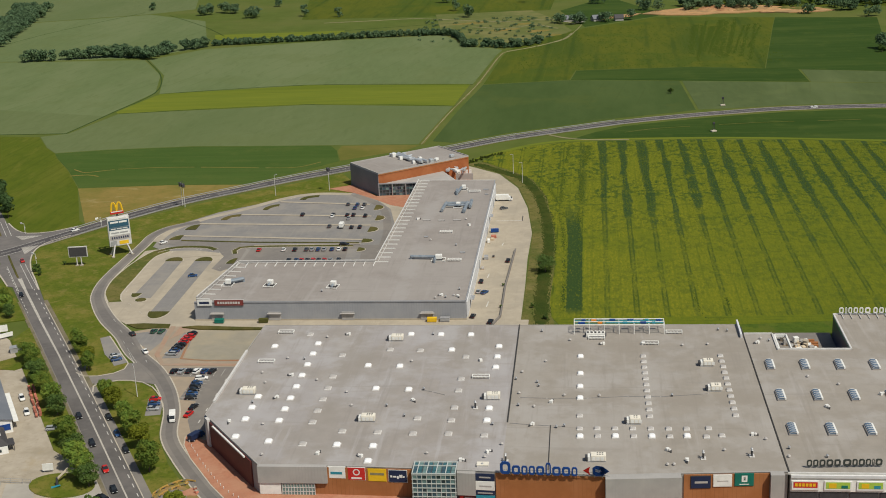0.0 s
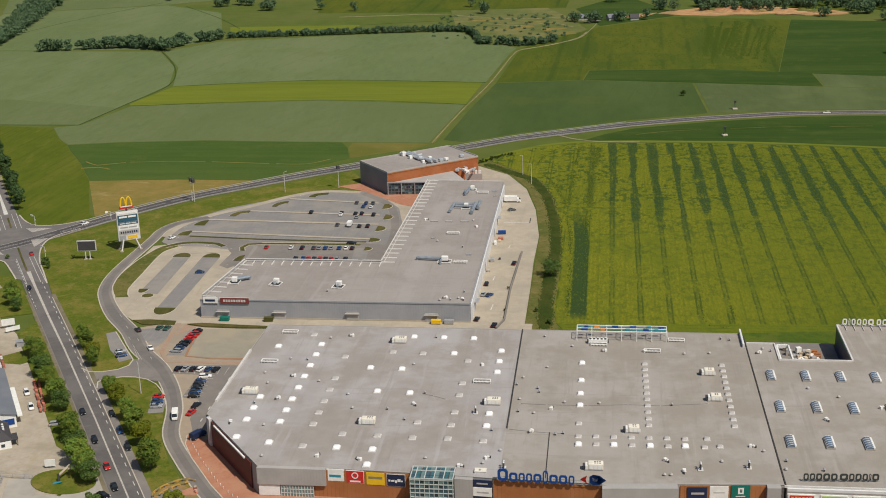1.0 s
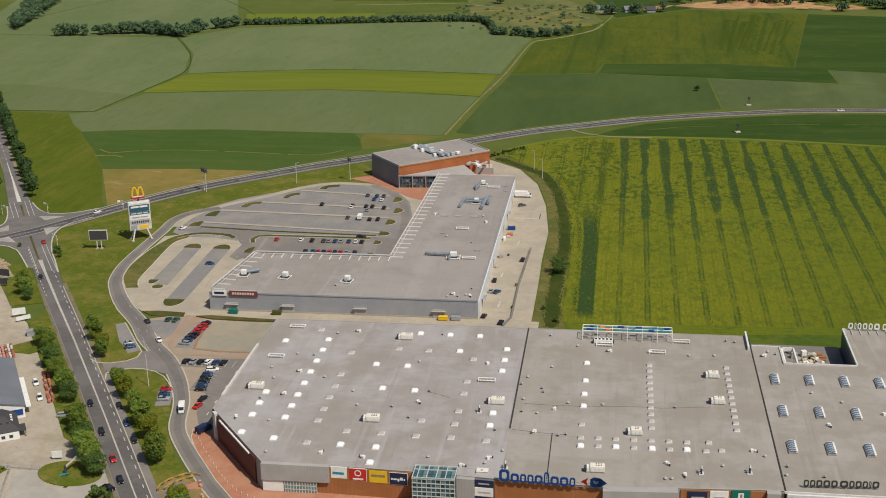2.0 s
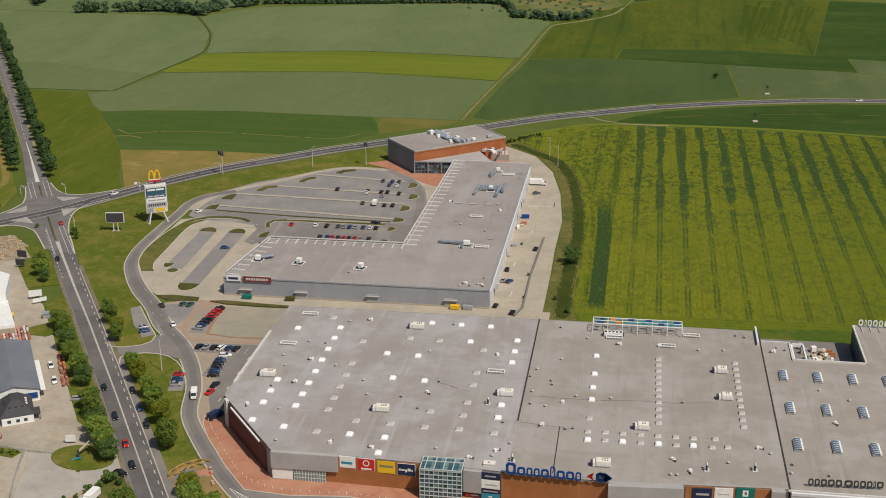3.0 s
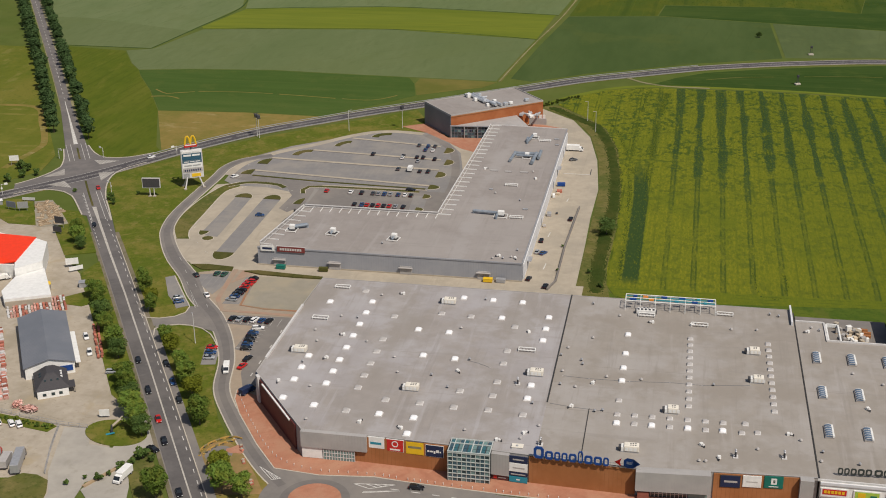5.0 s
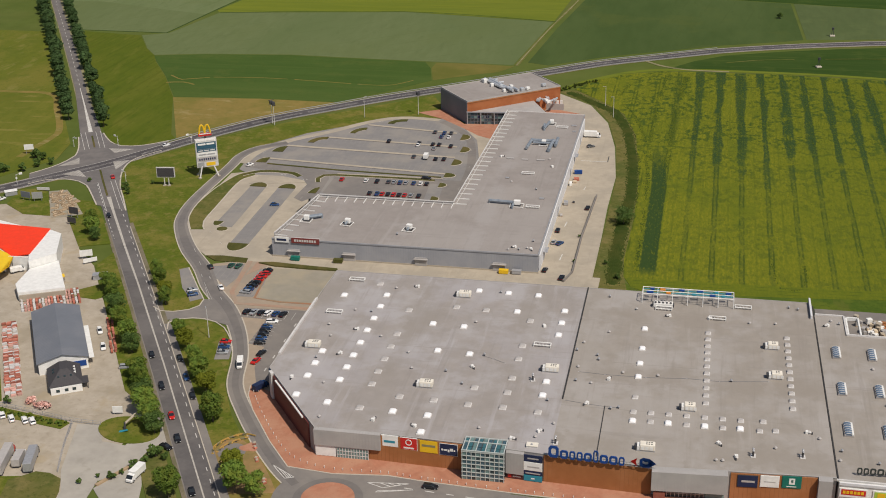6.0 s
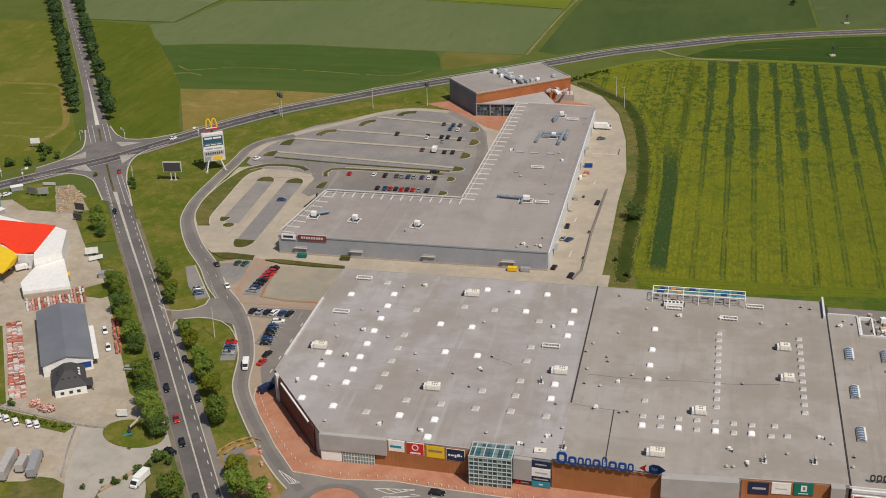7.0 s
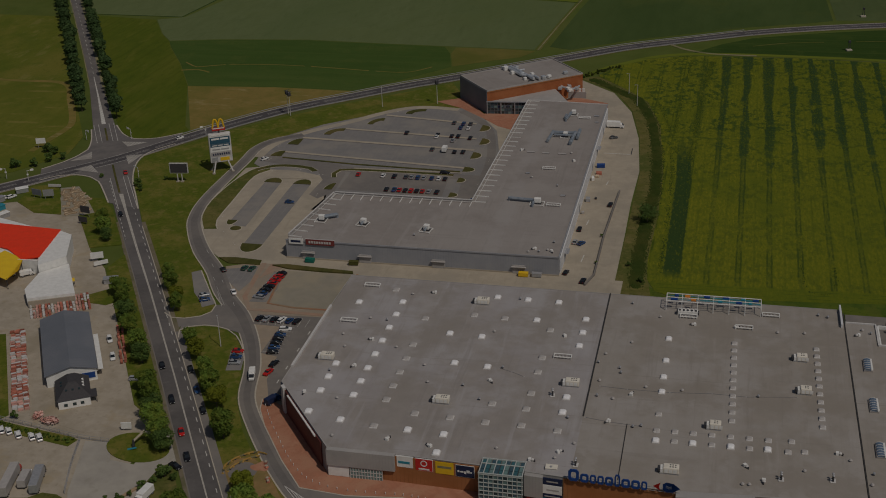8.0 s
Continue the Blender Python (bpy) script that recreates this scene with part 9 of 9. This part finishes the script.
def post_fence(name, pts, h, label, step=3.0):
    f = thing(name, *pts[0], 0.15, 0, label, "fence")
    line = curve(pts, step)
    for x, y in line:
        bm = bmesh.new()
        rod(bm, (x - pts[0][0], y - pts[0][1], 0), (x - pts[0][0], y - pts[0][1], h), 0.07, n=5)
        part("post", bm, M_GALV, f)
    for z in (0.15, h * 0.5, h - 0.08):
        bm = bmesh.new()
        ribbon(bm, loc(line, pts[0]), 0.05, 0.05, z, z + 0.06)
        part("rail", bm, M_GALV, f)


post_fence("mesh_fence", [(-110, 10.5), (-95, 8.0), (-81, 5.2), (-70.5, 4.6)], 1.5, "grey rail fence along the yard")
post_fence("mesh_fence", [(-79.6, 3.8), (-76, -9), (-71.4, -22)], 1.5, "grey rail fence of the truck yard")
slab("grass_patch", [(-112, 10.4), (-99.7, 8), (-83.4, 5.4), (-80.6, 4.2), (-82, 0.4), (-92, 2.2), (-107, 4.6), (-113, 6)], 0.05, 0.29, M_GRASS, "weedy strip along the truck yard fence", "verge")
wood("hedge", "low green hedge along the fence", along([(-112, 8.6), (-99, 6.0), (-90, 4.4), (-82, 2.6)], 0.55, 1.1, 0.7, 1.6), M_LEAF, 60, 0.26)
# signs by the road
pylon = thing("sign_pylon", -118.3, 221.5, 0.1, 30, "tall grey advertising pylon with sign panels", "sign pylon")
for sx in (-1, 1):
    for sy in (-1, 1):
        bm = bmesh.new()
        rod(bm, (4.4 * sx, 2.6 * sy, 0), (2.6 * sx, 0.7 * sy, 5.5), 0.35, 0.3, 8)
        part("leg", bm, M_TRIM, pylon)
        bm = bmesh.new()
        rod(bm, (4.4 * sx, 2.6 * sy, 0), (4.4 * sx, 2.6 * sy, 0.5), 0.8, n=10)
        part("foot", bm, M_CONC, pylon)
part("panel_body", bevelled(-5.0, 5.0, -0.9, 0.9, 4.6, 18.4, 0.15, 1), M_TRIM, pylon)
for z0, z1, mt, bar, n, low, high in ((16.9, 18.0, M_WHITE, M_TRIM, 2, .3, .3), (13.6, 16.7, M_PYLONBLUE, M_WHITE, 2, 1.9, .4), (12.2, 13.4, M_PYLONBLUE, M_TRIM, 3, .35, .35), (9.8, 12.0, M_WHITE, M_GALV, 2, .8, .8), (7.6, 9.6, M_DOMEGREY, M_NAVY, 8, .5, .5)):
    p = part("sign_panel", a_box(-4.5, 4.5, -1.02, -0.9, z0, z1), mt, pylon)
    w = 8.0 / n
    for j in range(n):
        part("lettering", a_box(-4 + w * j + .2, -4 + w * (j + 1) - .2, -1.08, -1.02, z0 + low, z1 - high), bar, p)
part("sign_panel", a_box(-0.6, 3.6, -1.02, -0.9, 5.3, 6.9), M_YSIGN, pylon, "yellow lower panel")
part("sign_panel", a_box(-4.5, -1.6, -1.02, -0.9, 5.0, 7.2), M_GALV, pylon)
part("top_panel", bevelled(-3.0, 3.0, -0.5, 0.5, 19.6, 20.9, 0.1, 1), M_RED, pylon, "red crest panel")
part("top_bar", a_box(-2.6, 2.6, -0.6, -0.5, 20.5, 20.9), M_WHITE, pylon)
part("top_post", a_box(-0.4, 0.4, -0.3, 0.3, 18.6, 19.6), M_DARK, pylon)
bm = bmesh.new()
for cx in (-1.3, 1.3):
    pts = [(cx - 1.35, 20.9)] + [(cx - 1.1 * math.cos(a), 20.9 + 4.0 * math.sin(a) ** 0.8) for a in np.linspace(0.25, math.pi - 0.25, 9)] + [(cx + 1.35, 20.9)]
    for a, b in zip(pts, pts[1:]):
        rod(bm, (a[0], 0, a[1]), (b[0], 0, b[1]), 0.42, n=6)
part("crest", bm, M_YSIGN, pylon, "yellow double arch crest")
bill = thing("billboard", -132.6, 206, 0.1, 8, "dark billboard on two pale posts", "billboard")
part("frame", a_box(-4.2, 4.2, -0.35, 0.35, 4.2, 9.0), M_TRIM, bill)
part("face", a_box(-3.9, 3.9, -0.45, -0.35, 4.5, 8.7), M_DARKROOF, bill, "dark weathered poster face")
for x in (-1, 1):
    bm = bmesh.new()
    rod(bm, (x, 0, 0), (x, 0, 4.2), 0.25, n=8)
    part("post", bm, M_TRIM, bill)
    part("foot", a_box(x - .7, x + .7, -.7, .7, 0, .4), M_CONC, bill)


def small_board(x, y, rz, w, h, z, mat, label):
    b = thing("billboard", x, y, 0.2, rz, label, "billboard", "small billboards")
    part("face", a_box(-w / 2, w / 2, -.15, .15, z, z + h), mat, b)
    for k in (-.35, .35):
        bm = bmesh.new()
        rod(bm, (w * k, .2, 0), (w * k, .2, z + h * .5), .1, n=6)
        part("post", bm, M_GALV, b)


small_board(-157.1, 162.4, -10, 4.6, 3, 2.0, M_DARKROOF, "small dark billboard in the yard")
small_board(-154.6, 155.2, -10, 4.2, 2.4, 1.0, M_DARKROOF, "dark advertising board in the yard")
small_board(-188.4, 178.6, -14, 5.2, 2.8, 1.4, M_SLATE, "grey advertising board on the yard grass")
small_board(-182.6, 178.4, 18, 4.6, 3.0, 1.4, M_GALV, "pale grey advertising board on the yard grass")
small_board(-186.4, 190.8, 4, 6.0, 1.2, 0.5, M_TRIM, "low white board by the street corner")
small_board(*main(112, -16), 25, 5, 2.6, 1.2, M_WHITE, "white advertising board by the trees")
small_board(*main(117, -15), 40, 5.5, 1.6, 0.6, M_WHITE, "white slanted board by the trees")
small_board(-68, 11.8, 12, 3.2, 2.2, 0.6, M_WHITE, "white board sign by the driveway")
small_board(*main(-30, -31), 20, 4.5, 2.6, 2.4, M_WHITE, "pale board sign behind bushes across the road")
art = thing("yard_ornament", -61.8, 3.2, 0.4, 20, "dark metal ornament with a pale arm on the lawn", "ornament")
bm = bmesh.new()
rod(bm, (0, 0, 0), (0.2, 0, 2.6), 0.5, 0.25, 8)
part("body", bm, M_DARK, art)
bm = bmesh.new()
rod(bm, (0.2, 0.2, 2.0), (3.4, 3.6, 3.2), 0.35, 0.4, 6)
part("arm", bm, M_CONC, art)
bm = bmesh.new()
rod(bm, (-1.6, -1.0, 0), (1.0, -1.4, 0.6), 0.35, 0.25, 6)
part("base", bm, M_TEAL, art)


# poles
def make_pole(h, label, arms=1, top=False):
    p = thing("street_lamp" if not top else "power_pole", 0, 0, 0, 0, label, "lamp post" if not top else "pole", "lamp posts" if not top else "power poles")
    bm = bmesh.new()
    rod(bm, (0, 0, 0), (0, 0, h), 0.16, 0.09, 8)
    part("pole", bm, M_TRIM, p)
    if top:
        part("transformer", bevelled(-.8, .8, -.6, .6, h - 1.8, h - 0.2, .15), M_DARK, p)
        for z in (h - 2.2, h + .1):
            part("crossarm", a_box(-1.6, 1.6, -.1, .1, z, z + .16), M_DARK, p)
    else:
        for k in range(arms):
            s = 1 if k == 0 else -1
            bm = bmesh.new()
            rod(bm, (0, 0, h), (1.5 * s, 0, h + .25), 0.07, .06, 6)
            arm = part("arm", bm, M_TRIM, p)
            part("lamp_head", bevelled(1.4 * s - .4, 1.4 * s + .4, -.18, .18, h + .12, h + .32, .05), M_GALV, arm)
    return p


spread(make_pole(11, "pale tall street lamp with one arm"), [pose(-68.2, 318, 0.2, 0, 0, 40), pose(55.2, 354.4, 0.2, 0, 0, 220), pose(60.9, 336.3, 0.2, 0, 0, 220), pose(-58.5, 66, 0.2, 0, 0, 120), pose(5.3, 345, .2, 0, 0, 30)])
spread(make_pole(12.5, "dark-topped power pole beside the cross road", top=True), [pose(-111.5, 298.5, 0.2, 0, 0, 50), pose(-41, 326.5, 0.2, 0, 0, 50), pose(-113.5, 301, 0.2, 0, 0, 50)])


def make_mast():
    """A short dark mast on a pale footing."""
    p = thing("field_mast", 0, 0, 0, 0, "short dark mast on a pale concrete footing in the field", "mast", "field masts")
    part("footing", bevelled(-1.6, 1.6, -1.2, 1.2, -0.1, 0.9, 0.2, 1), M_KERB, p)
    for sx in (-1, 1):
        bm = bmesh.new()
        rod(bm, (0.7 * sx, 0, 0.8), (0.25 * sx, 0, 5.4), 0.16, 0.12, 6)
        part("leg", bm, M_DARK, p)
    part("head", bevelled(-0.7, 0.7, -0.4, 0.4, 4.4, 5.8, 0.1, 1), M_DARK, p)
    return p


spread(make_mast(), [pose(183.8, 521.3, 0.06), pose(170.9, 447.3, 0.06, 0, 0, 20)])



def make_signpost():
    """A road sign on a tall pale post with a short arm."""
    p = thing("road_sign", 0, 0, 0, 0, "pale road sign post with white plates at the crossing", "road sign", "road signs")
    bm = bmesh.new()
    rod(bm, (0, 0, 0), (0, 0, 5.2), 0.12, 0.1, 6)
    post = part("post", bm, M_TRIM, p)
    bm = bmesh.new()
    rod(bm, (0, 0, 5.0), (2.4, 0, 5.1), 0.09, n=6)
    part("arm", bm, M_TRIM, post)
    part("plate", bevelled(1.4, 2.9, -0.08, 0.08, 4.6, 5.6, 0.05, 1), M_WHITE, p)
    part("plate", bevelled(-0.4, 0.4, -0.2, -0.1, 2.8, 3.6, 0.05, 1), M_WHITE, p)
    return p


spread(make_signpost(), [pose(*main(-26, 11.5), 0.2, 0, 0, 150), pose(-143.5, 264, 0.2, 0, 0, 230), pose(-202.5, 196.5, 0.2, 0, 0, 40), pose(-214, 197.5, 0.2, 0, 0, 220), pose(*main(28, 9.6), 0.2, 0, 0, 150), pose(*main(-33, -9.5), 0.2, 0, 0, -30)])
# bollards, dumpsters, guard rail, yellow barrier
src = thing("bollard", 0, 0, 0, 0, "short white bollard on the red pavement", "bollard", "bollards")
bm = bmesh.new()
rod(bm, (0, 0, 0), (0, 0, .65), .1, .09, 8)
part("post", bm, M_TRIM, src)
bm = bmesh.new()
rod(bm, (0, 0, .65), (0, 0, .78), .13, .07, 8)
part("cap", bm, M_WHITE, src)
line = curve([(-30.2, 32), (-28.6, 29), (-21.6, 17.4), (-11.2, 2.6), (-3.2, -4.2), (8, -6.8), (24, -6.2), (34, -7.2), (60, -8.7), (110, -10.2)], 2.4)
spread(src, [pose(x, y, 0.3) for x, y in line])
for x, y, a, m, lab in ((-48.5, 134.6, 0, M_GSIGN, "green waste container by the wall"), (35, 135.3, 0, M_YSIGN, "yellow waste container by the wall"), (40, 135.6, 0, M_GALV, "grey steel rack by the wall"), (-31, 134.9, 5, M_DITCH, "dark green waste container by the wall"), (51.8, 249.2, 8, M_BLUE, "large dark blue waste container at the loading docks")):
    b = thing("dumpster", x, y, 0.2, a, lab, "dumpster", "dumpsters")
    part("body", bevelled(-1.8, 1.8, -.9, .9, .2, 1.5, .1), m, b)
    part("lid", bevelled(-1.85, 1.85, -.95, .95, 1.5, 1.65, .05), m, b)
    for xx in (-1.5, 1.5):
        part("foot", a_box(xx - .15, xx + .15, -.6, .6, 0, .2), M_DARK, b)
for side, lab in ((5.6, "a"), (-5.6, "b")):
    pts = CROSS[6:16]
    line = curve(pts, 4.0)
    nn = offsets(line)
    line = [(x + nx * side, y + ny * side) for (x, y), (nx, ny) in zip(line, nn)]
    g = thing("guard_rail", *line[0], 0.16, 0, "long galvanised guard rail along the cross road", "guard rail")
    bm = bmesh.new()
    ribbon(bm, loc(line, line[0]), .04, .04, .45, .78)
    part("rail", bm, M_GALV, g)
    for x, y in line[::2]:
        part("post", a_box(x - line[0][0] - .06, x - line[0][0] + .06, y - line[0][1] - .06, y - line[0][1] + .06, -.1, .7), M_GALV, g)
for line in ([(-30.2, -4.8), (-30.9, -1.4), (-29.2, 2.5), (-26.2, 5.8), (-23.6, 6.9), (-20.6, 6.2)], [(-29.2, -3.7), (-28.4, -1.2), (-27.3, 0.7), (-24.8, 3.7), (-22.4, 5.2)]):
    bar = thing("work_barrier", -26, 2, 0.2, 0, "yellow and orange barrier round the path works", "barrier", "work barriers")
    pts = curve(line, 1.3)
    for k, (a, b) in enumerate(zip(pts, pts[1:])):
        (ax, ay), (bx, by) = a, b
        bm = bmesh.new()
        ribbon(bm, [(ax + 26, ay - 2), (bx + 26, by - 2)], .06, .06, .3, .75)
        part("board", bm, M_BARRIER if k % 3 else M_TRACK, bar)
        part("foot", a_box(ax + 26 - .35, ax + 26 + .35, ay - 2 - .2, ay - 2 + .2, 0, .3), M_DARK if k % 2 else M_BARRIER, bar)
slab("sand_patch", [(-32, -6), (-32, -1), (-30, 4), (-26, 8), (-20, 8.4), (-15.4, 1.5), (-9.6, -9), (-3, -20.5), (-8, -23), (-14, -19), (-20, -8), (-24, -10), (-29, -8)], 0.1, 0.17, M_TANFIELD, "dry trampled verge by the path works", "verge")
slab("path", ring(-25, -2.6, 4.2, 4.6, 24), 0.1, 0.2, M_ASPHALT2, "grey asphalt path loop by the works", "path")
slab("bare_patch", ring(-20.4, 0.6, 3.0, 2.4, 14, 0.4, 0.3), 0.1, 0.21, M_REDPAVE, "patch of loose reddish paving by the works", "ground")
for x, y in ((-15.8, -6.4), (-16.4, -5.2), (-9.9, -17), (-10.4, -15.6), (-18.7, 0.2), (-19.6, 2.2)):
    g = thing("paving_stack", x, y, 0.2, 50 * x, "small stack of loose paving by the works", "paving stack", "paving stacks")
    part("slab", bevelled(-.6, .6, -.45, .45, 0, .5, .05, 1), M_STACK, g)
    part("slab", bevelled(-.3, .55, -.4, .3, .5, .8, .05, 1), M_CONC, g)
tb = thing("marking_frame", 59, 300, 0.2, 0, "white marking frame on the yard floor", "frame")
part("line", a_box(-8, 5, -33, -32.6, 0, 0.06), M_PAINT, tb)
part("line", a_box(4.6, 5, -33, -25, 0, 0.06), M_DARK, tb)

# far farmstead beside the lane
for x, y, a, w, m in ((80, 924, 12, 13, M_SLATE), (90, 918, 15, 9, M_DARKROOF), (106, 922, 25, 9, M_SLATE), (127, 921, 10, 8, M_DARKROOF)):
    f = thing("farmhouse", x, y, 0.1, a, "far small farmhouse with a dull gable roof among trees", "house", "farmhouses")
    gable(f, -w / 2, w / 2, -3.5, 3.5, 2.6, 5.6, M_CLAD, m)
# clutter along the retail building's yard wall
for x, y, w, d, h, m, label in ((51.9, 240.6, 2.4, 1.8, 1.3, M_STACK, "reddish pallet load beside the yard wall"), (51.4, 237.4, 1.6, 1.4, 1.0, M_PALEWOOD, "stack of bare pallets beside the yard wall"), (50.0, 233.6, 1.2, 2.6, 1.6, M_WHITE, "white wrapped goods beside the yard wall"), (50.6, 209.8, 1.8, 2.4, 1.7, M_GALV, "grey waste container beside the yard wall"), (50.0, 196.4, 1.2, 1.2, 1.1, M_DOMEGREY, "pale bin beside the yard wall"), (53.6, 212.4, 0.9, 0.9, 0.9, M_DARK, "small dark bin in the yard")):
    g = thing("goods_pile", x, y, 0.2, 8 * math.sin(y), label, "goods", "yard goods")
    part("load", bevelled(-w / 2, w / 2, -d / 2, d / 2, .12, h, .08, 1), m, g)
    part("pallet", a_box(-w / 2 - .05, w / 2 + .05, -d / 2 - .05, d / 2 + .05, 0, .12), M_WOOD, g)
for x, y, l in ((52.9, 188, 5.0), (54.9, 154, 6.0), (56.5, 231, 4.0)):
    slab("yard_marking", [(x - .3, y - l / 2), (x + .1, y - l / 2), (x + .5, y + l / 2), (x + .1, y + l / 2)], 0.15, 0.215, M_PAINT, "worn white line on the service yard", "road marking")
# low covers in a row across the retail roof
for x, y, w in ((20.8, 244.2, 3.4), (27.6, 243.6, 3.0), (35, 243.8, 3.6), (23.4, 218.8, 1.6), (41.6, 196.2, 2.0), (44.6, 296, 2.4), (45.6, 287, 1.6)):
    g = thing("roof_cover", x, y, LH, 0, "low grey cover plate on the retail roof", "roof cover", "roof covers")
    part("cover", bevelled(-w / 2, w / 2, -.55, .55, 0.05, .4, .06, 1), M_DOMEGREY if w > 2.8 else M_GALV, g)
    part("curb", a_box(-w / 2 - .1, w / 2 + .1, -.65, .65, 0, .1), M_DARK, g)
# goods in the delivery yard
for k in range(46):
    p = thing("goods_stack", 163 + 10.5 * rng.random(), 98 + 17 * rng.random(), 0.4, 80 * rng.random(), ("pale wrapped goods stack in the delivery yard", "weathered timber stack in the delivery yard", "white goods stack in the delivery yard", "grey goods stack in the delivery yard")[k % 4], "goods", "delivery yard goods")
    h, w, d = rng.uniform(0.5, 2.4), rng.uniform(0.4, 1.1), rng.uniform(0.35, 0.8)
    part("load", bevelled(-w, w, -d, d, .15, h, .06, 1), (M_CONC, M_PALEWOOD, M_WHITE, M_CLAD)[k % 4], p)
    part("pallet", a_box(-w - .05, w + .05, -d - .05, d + .05, 0, .15), M_WOOD, p)
for k in range(3):
    p = thing("goods_stack", 173.6 + 0.8 * math.sin(9 * k), 109 + 2.3 * k, 0.4, 5 * math.sin(5 * k), "reddish brown goods by the dark yard wall", "goods", "delivery yard goods")
    part("load", bevelled(-1.4, 1.4, -.6, .6, .15, 1.0, .06, 1), M_BROWN, p)
    part("pallet", a_box(-1.45, 1.45, -.65, .65, 0, .15), M_WOOD, p)
